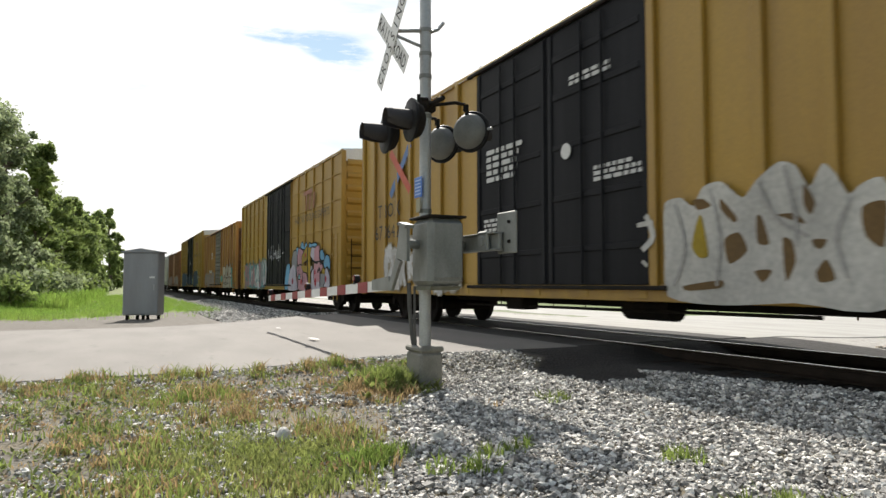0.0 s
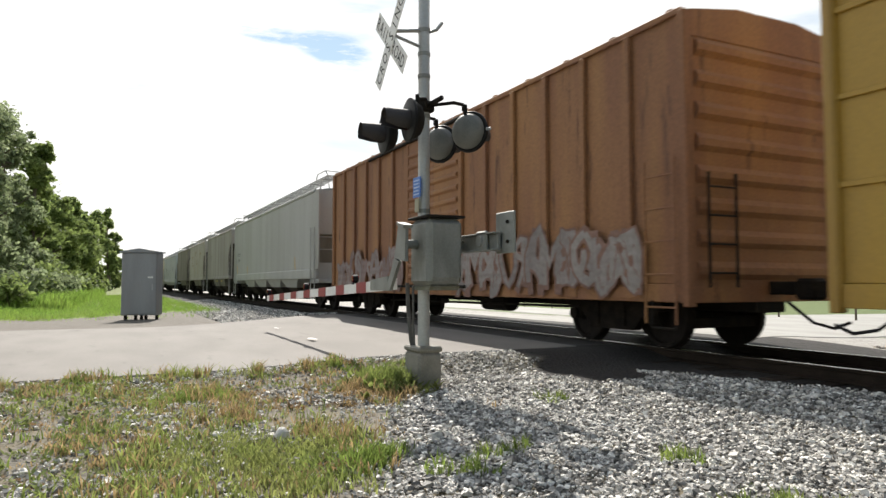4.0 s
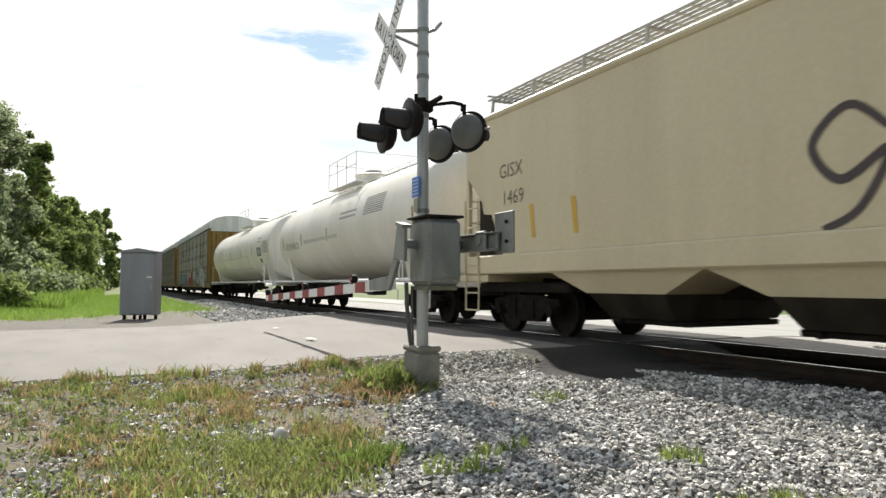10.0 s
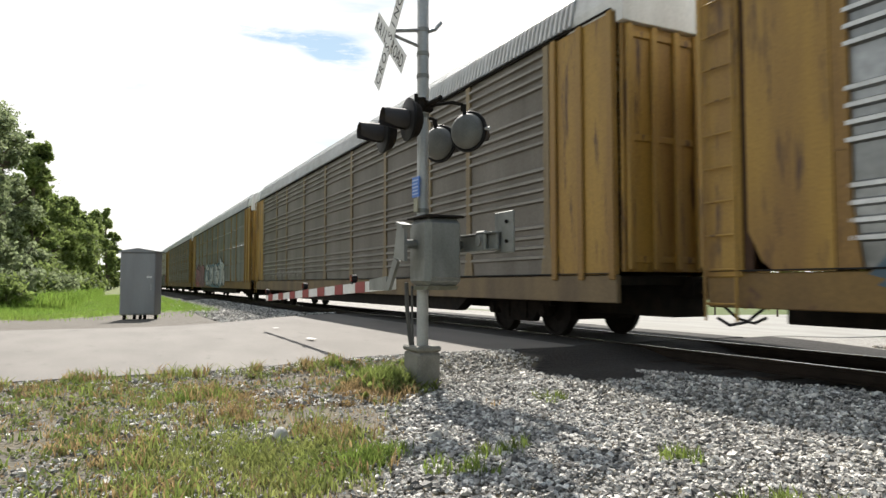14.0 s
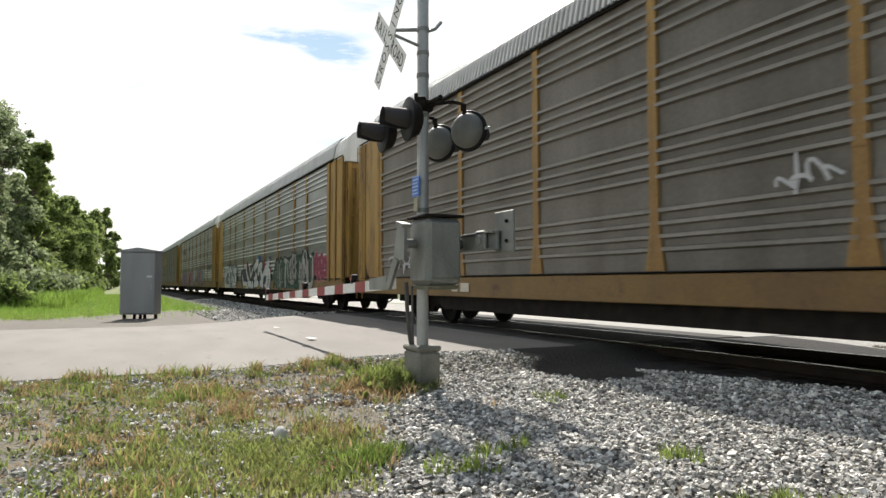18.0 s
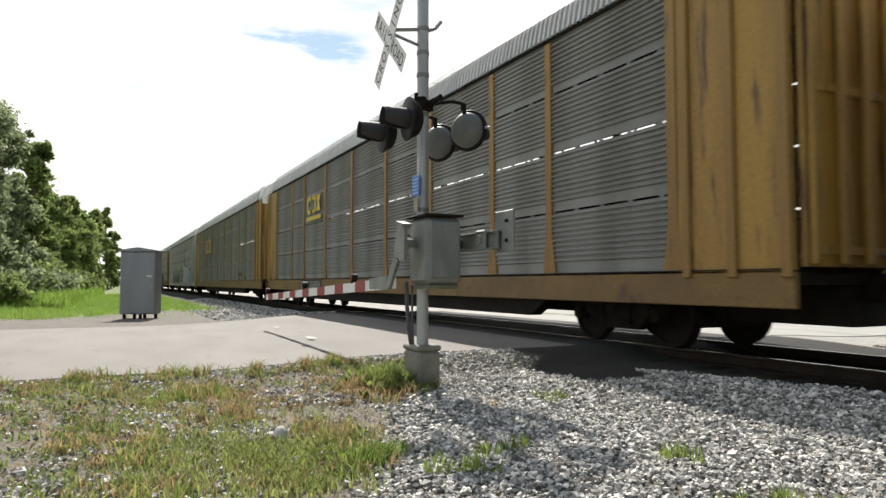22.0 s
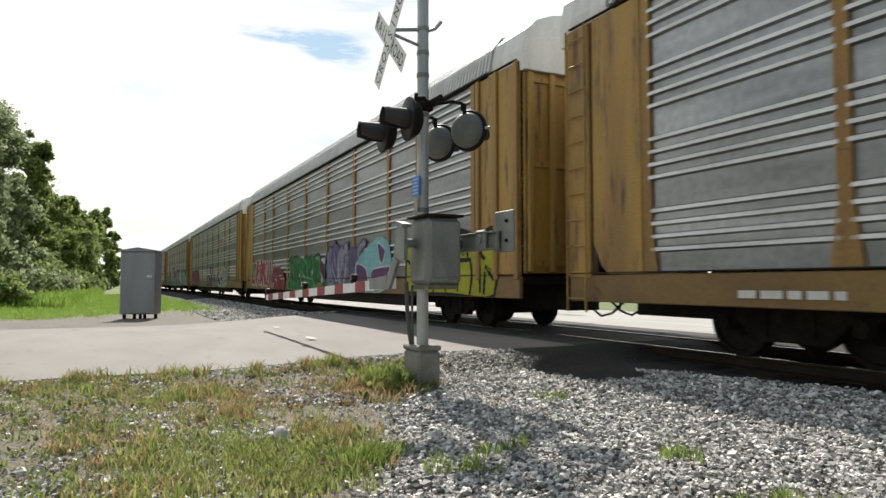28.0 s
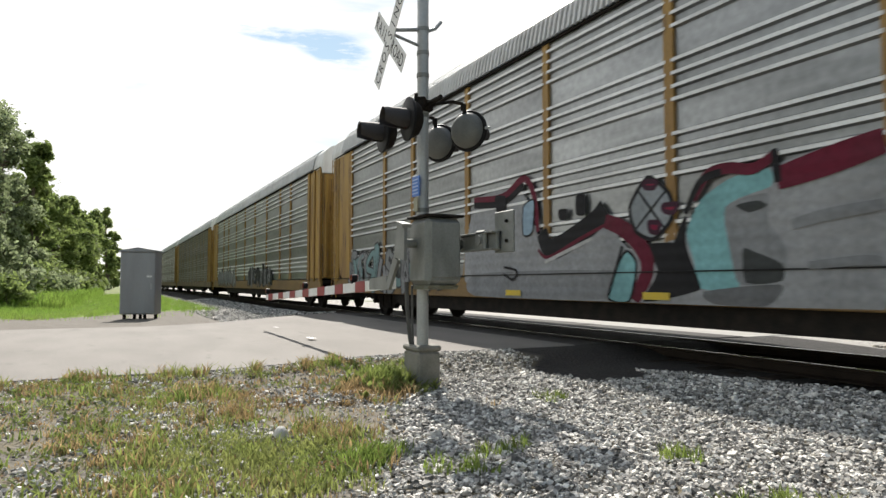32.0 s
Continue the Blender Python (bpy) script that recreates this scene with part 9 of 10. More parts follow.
for path in (((17.2, 0.8), (16.8, 0.95), (16.4, 0.78)), ((15.75, 0.78), (15.4, 0.95), (15.2, 0.78)), ((14.2, 0.8), (13.8, 0.88), (13.4, 0.8), (12.9, 0.86)), ((16.6, 1.9), (16.3, 1.75), (16.0, 1.88)), ((13.5, 1.85), (13.3, 1.6), (13.35, 1.35), (12.95, 1.12))):
    stroke(c, X, GREENM, 0.07, path)
stroke(c, X, GREENL, 0.05, ((17.65, 1.8), (17.56, 1.27), (18.08, 0.92)))
stroke(c, X, GREENL, 0.05, ((16.86, 1.91), (17.04, 1.42), (16.96, 0.81)))
stroke(c, X, GREENL, 0.05, ((15.96, 1.89), (15.97, 1.48), (15.34, 1.21), (14.78, 1.1)))
stroke(c, X, GREENL, 0.05, ((15.91, 0.92), (15.83, 1.17), (15.35, 1.16), (15.03, 0.88), (14.79, 0.79)))
stroke(c, X, GREENL, 0.05, ((15.4, 1.84), (14.95, 1.61), (14.9, 1.2), (14.55, 1.1), (14.07, 1.05)))
stroke(c, X, GREENL, 0.05, ((14.2, 1.9), (14.11, 1.51), (14.27, 1.27), (14.02, 0.93), (13.51, 0.69)))
stroke(c, X, GREENL, 0.05, ((13.15, 1.3), (12.73, 1), (12.67, 0.79)))
stroke(c, X, GREENL, 0.05, ((17.51, 1.15), (17.33, 0.86)))
stroke(c, X, GREENL, 0.05, ((14.78, 1.06), (14.67, 0.75)))
stroke(c, X, SOOTG, 0.09, ((17.8, 1.87), (17.31, 2.03)))
stroke(c, X, SOOTG, 0.09, ((16.94, 1.97), (16.27, 1.99)))
stroke(c, X, SOOTG, 0.09, ((15.4, 1.89), (14.88, 1.97)))
stroke(c, X, SOOTG, 0.09, ((14.65, 1.88), (14.26, 1.95)))
stroke(c, X, SOOTG, 0.09, ((14, 1.8), (13.66, 1.95), (13.3, 1.96)))
form(c, X, GREENL, ((13.85, 1.83), (13.35, 1.89), (13.26, 1.73), (13.71, 1.76)))
form(c, X, WHITEC, ((14.27, 1.4), (14.14, 1.39), (14.16, 1.27), (14.26, 1.27)))
form(c, X, WHITEC, ((16.09, 1.28), (15.94, 1.3), (15.96, 1.18), (16.08, 1.19)))
form(c, X, WHITEC, ((13.04, 1.11), (12.88, 1.15), (12.87, 0.96), (13.02, 0.98)))
form(c, X, WHITEC, ((15.03, 0.88), (14.85, 0.88), (14.91, 0.79), (15.02, 0.79)))
form(c, X, WHITEC, ((15.76, 0.97), (15.48, 0.97), (15.49, 0.83), (15.73, 0.81)))
form(c, X, BRICKD, ((13.69, 1.69), (13.6, 1.64), (13.59, 1.46), (13.66, 1.49)))
form(c, X, BRICKD, ((15.62, 1.12), (15.41, 1.12), (15.41, 1.04), (15.61, 1.04)))
form(c, X, BRICKD, ((13.48, 1.1), (13.32, 1.11), (13.34, 1.04), (13.47, 1.04)))
form(c, X, BRICKD, ((17.18, 1.26), (17, 1.28), (17, 1.06), (17.14, 1.06)))
form(c, X, RUSTO, ((13.46, 0.95), (13, 0.95), (13.01, 0.85), (13.45, 0.86)))
form(c, X, PLUM, ((13.14, 1.68), (12.94, 1.68), (12.54, 1.38), (12.52, 1.1), (12.73, 1.11), (13.07, 1.34)))
form(c, X, LILAC, ((13.1, 1.79), (12.56, 1.84), (12.54, 1.55), (12.86, 1.62)), K_, 0.05)
form(c, X, CRIMD, ((20.39, 1.62), (19.17, 1.54), (18.68, 1.36), (18.46, 0.98), (18.69, 0.69), (20.39, 0.7)))
stroke(c, X, WHITEC, 0.05, ((20.1, 1.33), (19.83, 0.78)))
stroke(c, X, WHITEC, 0.05, ((19.55, 1.25), (19.04, 1.27)))
stroke(c, X, WHITEC, 0.05, ((19.3, 1.11), (18.57, 1.1), (18.81, 0.72)))
stroke(c, X, WHITEC, 0.05, ((20.39, 1.12), (19.96, 1.05)))
stroke(c, X, GREYP, 0.06, ((18.68, 1.87), (18.01, 1.76), (18.12, 1.46)))
stroke(c, X, GREYP, 0.06, ((18.56, 1.73), (18.45, 1.51)))
stroke(c, X, GREYP, 0.06, ((18.28, 1.78), (18.23, 1.53)))
graffiti(c, X(21), X(19.9), 0.72, 1.8, (CRIMD, (0.22, 0.03, 0.05)), (0.6, 0.55, 0.55), (0.16, 0.03, 0.06), W, 133, 2, fat=0.40)
graffiti(c, X(25.8), X(21.4), 0.80, 1.95, (RED, (0.5, 0.05, 0.05)), (0.65, 0.6, 0.6), None, None, 134, 4, fat=0.42)
graffiti(c, X(26.6), X(25.2), 1.3, 1.9, ((0.10, 0.35, 0.12),), (0.1, 0.3, 0.12), None, None, 135, 2)
c, X = rack(11, silver_label + " with crimson graffiti along the yellow sill")
graffiti(c, X(8.4), X(5.9), 0.74, 2.0, ((0.42, 0.33, 0.19), (0.46, 0.45, 0.41), (0.06, 0.07, 0.08)), (0.55, 0.54, 0.5), (0.38, 0.36, 0.2), None, 136, 3, fat=0.36)
graffiti(c, X(6.8), X(5.8), 1.5, 2.05, ((0.10, 0.36, 0.36),), (0.6, 0.6, 0.55), None, None, 137, 1, fat=0.5)
form(c, X, PLUM, ((14.04, 2.12), (13.81, 2.23), (13.48, 2.07), (13.59, 1.59), (14.04, 1.68)), WHITEC, 0.045)
form(c, X, TURQD, ((13.48, 2.13), (13.11, 2.13), (13.17, 1.75), (13.28, 1.45), (13.54, 1.53)), WHITEC, 0.045)
form(c, X, CRIM, ((12.91, 2.08), (12.62, 2.2), (12.31, 2.03), (12.36, 1.58), (12.78, 1.55), (12.92, 1.79)), WHITEC, 0.045)
form(c, X, PLUM, ((13.27, 1.57), (12.87, 1.67), (12.69, 1.15), (12.33, 0.75), (13.18, 0.69)), WHITEC, 0.045)
form(c, X, ROSE, ((12.31, 1.92), (11.96, 2), (11.88, 1.72), (12.23, 1.52)), WHITEC, 0.045)
form(c, X, TURQD, ((11.92, 1.83), (11.64, 1.7), (11.77, 1.34), (11.66, 0.76), (12.33, 0.7), (12.23, 1.14), (11.89, 1.35)), WHITEC, 0.045)
form(c, X, PLUM, ((15.46, 1.47), (14.53, 1.5), (14.29, 0.91), (14.41, 0.69), (15.47, 0.69)), WHITEC, 0.045)
form(c, X, UMBERD, ((14.34, 1.5), (13.38, 1.34), (13.39, 0.74), (14.17, 0.72)), WHITEC, 0.045)
form(c, X, TURQD, ((15.05, 1.32), (14.59, 1.31), (14.66, 0.98), (14.99, 0.91)), WHITEC, 0.045)
form(c, X, SOOTG, ((11.64, 1.65), (11.34, 1.33), (11.5, 1.07), (11.73, 1.13)))
form(c, X, CHARTR, ((9.26, 2.12), (7.85, 1.97), (7.64, 1.87), (7.66, 1.4), (9.18, 1.54)))
form(c, X, UMBERB, ((9.26, 2.04), (8.88, 1.97), (8.93, 1.84), (9.08, 1.57), (9.37, 1.55)), WHITEC, 0.05)
form(c, X, UMBERB, ((8.75, 2.09), (8.38, 1.89), (8.63, 1.61), (8.8, 1.75)), WHITEC, 0.05)
form(c, X, UMBERB, ((8.51, 1.57), (8.26, 1.8), (8.19, 1.72), (8.39, 1.56), (8.01, 1.53), (8.09, 1.39), (8.55, 1.42)), WHITEC, 0.05)
form(c, X, UMBERB, ((8.04, 1.6), (7.64, 1.9), (7.66, 1.37), (8.01, 1.46)), WHITEC, 0.05)
form(c, X, WHITEC, ((8.65, 1), (8.37, 0.69), (8.79, 0.69), (9.39, 0.76), (9.49, 0.92), (9.37, 1.42), (8.64, 1.35), (8.52, 1)))
form(c, X, SOOTT, ((9.63, 1.74), (9.27, 1.71), (9.37, 1.51), (9.68, 1.53)))
form(c, X, SOOTT, ((9.38, 1.34), (9.09, 1.33), (8.73, 1), (8.83, 0.81), (9.39, 0.93)))
form(c, X, SOOTT, ((8.52, 1.3), (7.91, 1.35), (7.91, 1.17), (8.25, 1.07), (8.52, 1.08)))
form(c, X, TURQD, ((9.08, 1.51), (8.68, 1.48), (8.72, 1.37), (9.08, 1.41)))
form(c, X, TURQD, ((8.48, 1), (7.67, 1.03), (7.68, 0.73), (8.37, 0.71)), WHITEC, 0.05)
stroke(c, X, BONE, 0.12, ((10.08, 1.33), (9.7, 0.97), (9.5, 0.72)))
stroke(c, X, BONE, 0.08, ((9.91, 1.36), (9.81, 1.01)))
for row in range(2):
    bars(c, X(9.6), 3.75 - row * 0.22, 1, 2.3, 0.10, (0.55, 0.06, 0.04), seed=44 + row)
form(c, X, PLUMD, ((25.72, 1.56), (25.38, 1.97), (24.27, 1.98), (23.42, 1.99), (22.63, 2), (22.06, 2.02), (21.42, 1.98), (20.86, 1.96), (20.44, 1.74), (20.47, 0.79), (21.67, 0.71), (25.12, 0.7), (25.68, 1.03)))
form(c, X, CRIM, ((25.67, 1.55), (25.47, 1.89), (25.1, 1.94), (24.8, 1.73), (24.94, 1.41), (24.44, 1.34), (24.29, 1.02), (24.45, 0.76), (25.21, 0.7), (25.68, 1.09)), PLUMD, 0.07)
form(c, X, CRIM, ((24.6, 1.66), (24.35, 1.85), (23.9, 1.87), (23.56, 1.55), (23.64, 1.16), (23.99, 1.02), (24.15, 0.77), (24.61, 0.81), (24.69, 1.24)), PLUMD, 0.07)
form(c, X, CRIM, ((23.63, 1.79), (23.49, 1.95), (23.33, 1.82), (23.36, 1.58)), PLUMD, 0.07)
form(c, X, CRIM, ((23.36, 1.73), (22.92, 1.96), (22.58, 1.91), (22.22, 1.55), (22.18, 1.17), (22.29, 0.92), (22.09, 0.72), (23.19, 0.69), (23.31, 1.25)), PLUMD, 0.07)
form(c, X, CRIM, ((22.37, 1.86), (22.06, 1.98), (21.78, 1.8), (21.69, 1.52), (21.89, 1.21), (21.81, 0.73), (22.09, 0.72), (22.18, 1.26), (22.27, 1.6)), PLUMD, 0.07)
form(c, X, CRIM, ((21.64, 1.71), (21.42, 1.92), (21.01, 1.95), (20.62, 1.82), (20.45, 1.63), (20.47, 0.76), (21.67, 0.73), (21.75, 1.08), (21.56, 1.35)), PLUMD, 0.07)
form(c, X, PLUMD, ((25.38, 1.48), (25.11, 1.53), (25.03, 1.3), (25.29, 1.28)))
form(c, X, PLUMD, ((23.91, 1.57), (23.7, 1.46), (23.71, 1.26), (23.88, 1.32)))
form(c, X, PLUMD, ((22.65, 1.49), (22.43, 1.31), (22.44, 1.1), (22.6, 1.19)))
form(c, X, PLUMD, ((21.14, 1.59), (20.91, 1.61), (20.67, 1.41), (20.74, 1.21), (20.92, 1.25), (21.07, 1.29)))
stroke(c, X, ROSEW, 0.07, ((25.1, 1.92), (24.8, 1.67), (24.81, 1.51)))
stroke(c, X, ROSEW, 0.07, ((25.11, 1.25), (24.68, 1.43), (24.33, 1.23), (24.26, 0.97)))
stroke(c, X, ROSEW, 0.07, ((23.98, 1.9), (23.63, 1.7), (23.53, 1.4), (23.64, 1.12)))
stroke(c, X, ROSEW, 0.07, ((23.88, 1.52), (23.85, 1.22)))
stroke(c, X, ROSEW, 0.07, ((23.63, 1.82), (23.42, 1.9), (23.3, 1.63)))
stroke(c, X, ROSEW, 0.07, ((22.69, 1.94), (22.37, 1.73), (22.19, 1.47), (22.18, 1.17), (22.29, 0.92), (22.04, 0.8), (22.14, 0.7)))
stroke(c, X, ROSEW, 0.07, ((22.64, 1.58), (22.6, 1.27), (22.44, 1.07)))
stroke(c, X, ROSEW, 0.07, ((22.06, 1.98), (21.78, 1.76), (21.69, 1.52), (21.89, 1.17), (21.78, 0.77)))
stroke(c, X, ROSEW, 0.07, ((23.25, 1.2), (23.19, 1.06), (22.83, 0.97), (22.66, 0.75)))
stroke(c, X, ROSEW, 0.07, ((21.09, 1.99), (20.79, 1.95), (20.44, 1.7)))
stroke(c, X, ROSEW, 0.07, ((21.19, 1.33), (21.2, 1.52), (21.08, 1.62)))
stroke(c, X, ROSEW, 0.07, ((20.95, 1.65), (20.92, 1.39), (20.71, 1.22)))
stroke(c, X, ROSEW, 0.07, ((21.4, 1.23), (21.32, 1.11), (20.82, 0.93)))
stroke(c, X, ROSEW, 0.07, ((25.03, 1.08), (24.29, 1.02), (22.95, 0.88)))
stroke(c, X, ROSEW, 0.07, ((21.75, 0.95), (21.09, 0.87)))
stroke(c, X, ROSEW, 0.07, ((21.12, 2.29), (21.13, 1.92)))
stroke(c, X, ROSEW, 0.07, ((25.19, 2.15), (25.19, 1.95)))
stroke(c, X, TEALG, 0.12, ((22.71, 2.25), (22.69, 1.96)))
stroke(c, X, TEALG, 0.08, ((25.91, 1.86), (25.81, 1.74)))
c, X = rack(12, silver_label + " under a long grey and turquoise mural")
graffiti(c, X(7.4), X(1.0), 0.70, 2.25, ((0.50, 0.51, 0.52), TEAL, (0.42, 0.43, 0.44)), (0.04, 0.03, 0.03), (0.06, 0.06, 0.06), None, 140, 4, fat=0.46)
form(c, X, MURALG, ((18.23, 2.56), (16.51, 2.63), (15.86, 1.58), (15.35, 1.44), (14.19, 1.87), (13.67, 1.42), (12.61, 1.56), (12.37, 1.85), (11.31, 2.26), (10.11, 2.28), (10.16, 0.69), (18.24, 0.69)))
form(c, X, GREYD, ((18.23, 1.12), (13.97, 1.13), (14.13, 0.71), (18.24, 0.69)))
form(c, X, TURQ, ((12.61, 1.6), (12.37, 1.98), (11.93, 2.19), (11.4, 2.24), (11.36, 2.03), (11.94, 1.89), (11.95, 1.43), (11.86, 1.09), (11.84, 0.88), (12.4, 0.88), (12.5, 1.24)))
form(c, X, GREYD, ((11.99, 1.86), (11.41, 1.96), (11.41, 1.64), (11.2, 1.35), (11.25, 1), (11.81, 0.93), (11.95, 1.39)))
form(c, X, SOOTG, ((11.75, 1.34), (11.56, 1.29), (11.25, 1.16), (11.25, 0.97), (11.72, 0.95)))
form(c, X, SOOTG, ((11.84, 1.86), (11.55, 1.89), (11.41, 1.82), (11.65, 1.76)))
form(c, X, GREYDD, ((12.34, 0.84), (11.26, 0.93), (11.44, 0.69), (12.18, 0.69)))
form(c, X, K_, ((12.86, 1.43), (12.61, 1.83), (12.62, 1.42), (12.4, 0.92), (12.51, 0.83), (13.4, 0.69), (13.12, 1.11), (13.38, 1.46), (12.86, 1.48)))
stroke(c, X, K_, 0.36, ((15.85, 1.82), (15.55, 1.51), (14.52, 1.84), (14.19, 2.08)))
stroke(c, X, MAROON, 0.26, ((14.19, 1.87), (13.81, 1.73), (13.45, 1.46), (13.32, 1.12), (13.61, 0.69)))
stroke(c, X, MAROON, 0.06, ((15.96, 1.52), (15.65, 1.38), (14.79, 1.64), (14.19, 1.81)))
stroke(c, X, WHITEC, 0.06, ((15.75, 1.3), (14.53, 1.62)))
stroke(c, X, K_, 0.16, ((18.23, 2.52), (17.12, 2.47), (16.39, 2.71)))
stroke(c, X, MAROON, 0.13, ((18.23, 2.63), (17.12, 2.57), (16.39, 2.81), (16.06, 2.45), (15.96, 1.83)))
form(c, X, TURQ, ((13.97, 1.13), (13.74, 1.4), (13.53, 1.22), (13.68, 0.69), (14.13, 0.71)), K_, 0.04)
form(c, X, MURALB, ((13.65, 2.02), (13.29, 2.4), (12.9, 2.14), (12.85, 1.8), (13.18, 1.54), (13.52, 1.66)), K_, 0.06)
stroke(c, X, K_, 0.04, ((13.5, 2.26), (12.98, 1.67)))
stroke(c, X, K_, 0.04, ((12.93, 2.19), (13.52, 1.71)))
form(c, X, CRIM, ((13.36, 2.34), (13.13, 2.32), (13.16, 2.24), (13.33, 2.26)), PLUMD, 0.07)
form(c, X, CRIM, ((13, 1.98), (12.75, 1.97), (12.82, 1.87), (12.97, 1.9)), PLUMD, 0.07)
form(c, X, CRIM, ((13.27, 1.77), (13.07, 1.75), (13.11, 1.63), (13.24, 1.65)), PLUMD, 0.07)
stroke(c, X, MAROON, 0.14, ((12.48, 2), (12.25, 2.28), (11.93, 2.32), (11.58, 2.26), (11.3, 2.38)))
stroke(c, X, K_, 0.1, ((12.61, 1.83), (12.36, 2.21), (12.03, 2.29)))
stroke(c, X, MAROON, 0.3, ((11.27, 2.1), (10.69, 2.2), (10.1, 2.31)))
stroke(c, X, K_, 0.1, ((11.3, 2.44), (11.26, 2.06)))
form(c, X, SKYM, ((16.4, 2.3), (16.06, 2.39), (16.12, 1.84), (16.4, 1.8)), K_, 0.03)
stroke(c, X, GREYD, 0.13, ((11.11, 1.58), (10.7, 1.65), (10.12, 1.7)))
stroke(c, X, GREYD, 0.1, ((10.92, 1.13), (10.35, 1.17), (10.14, 1.15)))
form(c, X, K_, ((14.87, 2.32), (14.65, 2.32), (14.65, 2.01), (14.87, 2.03)))
form(c, X, K_, ((15.34, 2.14), (15.1, 2.14), (15.13, 1.97), (15.32, 1.99)))
form(c, X, K_, ((17.38, 2.6), (17, 2.56), (17, 2.26), (17.32, 2.29)))
stroke(c, X, K_, 0.05, ((17.07, 1.24), (16.64, 1.17), (16.76, 1.01), (17.07, 1.11)))
stroke(c, X, K_, 0.05, ((14.13, 0.76), (13.89, 1.28), (13.81, 1.48)))
graffiti(c, X(26.2), X(19.4), 0.72, 1.9, ((0.40, 0.42, 0.42), (0.30, 0.5, 0.5), GREY), (0.06, 0.06, 0.06), None, None, 143, 7, fat=0.34)
for off in (8.0, 13.4, 17.0):
    plank(c, "reflector_patch", X(off), X(off) + 0.5, 0.72, 0.82, (0.62, 0.45, 0.03), -1.612)
c, X = rack(13, silver_label + " and black lettered graffiti")
graffiti(c, X(26.0), X(19.0), 0.76, 1.7, ((0.35, 0.36, 0.36), GREY), K_, None, None, 144, 8, fat=0.3)
graffiti(c, X(15.0), X(9.0), 0.76, 1.7, ((0.35, 0.36, 0.36), K_), K_, None, None, 145, 7, fat=0.3)
for i, m_ in ((14, "silver_warm"), (15, "silver"), (16, "silver_dark")):
    rack(i, silver_label + " with corrugated panels", material=m_, colour="dirty")


# ---- gravel and grass ----
FWD = (-math.cos(radians(HEADING)), math.sin(radians(HEADING)))


def in_reach(x, y):
    """Depth and side of ground places as seen from the camera's stand."""
    d = x * FWD[0] + y * FWD[1]
    s = x * FWD[1] - y * FWD[0]
    return d, s


def stony(x, y):
    """How much loose stone lies at a place: all of the strip beside the track, patches in the grass."""
    edge = (y - (3.2 - 0.50 * (x + 7.5)))
    k = smoothstep(-0.25, 0.3, edge + 0.5 * noise.noise((x * 0.9, y * 0.9, 7)))
    patch = smoothstep(-0.02, 0.22, noise.noise((x * 0.8, y * 0.8, 21)) + 0.35 * noise.noise((x * 2.6, y * 2.6, 4)))
    return max(k, 0.05 + 0.42 * patch)


CUBE = [(-1, -1, -1), (1, -1, -1), (1, 1, -1), (-1, 1, -1), (-1, -1, 1), (1, -1, 1), (1, 1, 1), (-1, 1, 1)]
CUBE_F = [(0, 2, 1), (0, 3, 2), (4, 5, 6), (4, 6, 7), (0, 1, 5), (0, 5, 4), (1, 2, 6), (1, 6, 5), (2, 3, 7), (2, 7, 6), (3, 0, 4), (3, 4, 7)]


def stones(name, places, radius, seed, label):
    r = np.random.default_rng(seed)
    n = len(places)
    base = np.array(CUBE, float)[None] * r.uniform(0.45, 1.0, (n, 8, 3)) * r.uniform(0.55, 1.2, (n, 1, 3))
    q = r.normal(size=(n, 4))
    q /= np.linalg.norm(q, axis=1)[:, None]
    w, i, j, k = q.T
    turn = np.stack([1 - 2 * (j * j + k * k), 2 * (i * j - k * w), 2 * (i * k + j * w), 2 * (i * j + k * w), 1 - 2 * (i * i + k * k), 2 * (j * k - i * w),
                     2 * (i * k - j * w), 2 * (j * k + i * w), 1 - 2 * (i * i + j * j)], 1).reshape(n, 3, 3)
    base = np.einsum("nij,nvj->nvi", turn, base)
    base[:, :, 2] *= 0.75
    v = base * (radius * r.lognormal(0, 0.33, n))[:, None, None] + np.array(places)[:, None]
    me = bpy.data.meshes.new(name)
    f = (np.array(CUBE_F, np.int32)[None] + (np.arange(n, dtype=np.int32) * 8)[:, None, None]).reshape(-1)
    me.vertices.add(n * 8)
    me.vertices.foreach_set("co", v.astype(np.float32).ravel())
    me.loops.add(len(f))
    me.loops.foreach_set("vertex_index", f)
    me.polygons.add(len(f) // 3)
    me.polygons.foreach_set("loop_start", np.arange(0, len(f), 3, dtype=np.int32))
    me.polygons.foreach_set("use_smooth", np.zeros(len(f) // 3, bool))
    me.update(calc_edges=True)
    me.materials.append(M["stone"])
    return tagged(new(name, me), label, "gravel", kind="stuff")


rg = random.Random(77)
spots = []
for k in range(380000):
    x, y = rg.uniform(-11.5, 3.5), rg.uniform(-5.5, 7.0)
    d, s = in_reach(x, y)
    if d < 3.2 or abs(s) > 0.74 * d + 0.4 or d > 11 or rg.random() > min(1.0, 7.0 / d):
        continue
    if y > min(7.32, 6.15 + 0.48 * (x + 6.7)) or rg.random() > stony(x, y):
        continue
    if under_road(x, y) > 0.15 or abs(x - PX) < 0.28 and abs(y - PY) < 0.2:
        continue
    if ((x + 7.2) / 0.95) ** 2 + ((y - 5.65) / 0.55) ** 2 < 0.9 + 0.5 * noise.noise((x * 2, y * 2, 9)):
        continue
    spots.append((x, y, ground_height(x, y) + rg.uniform(-0.012, 0.03)))
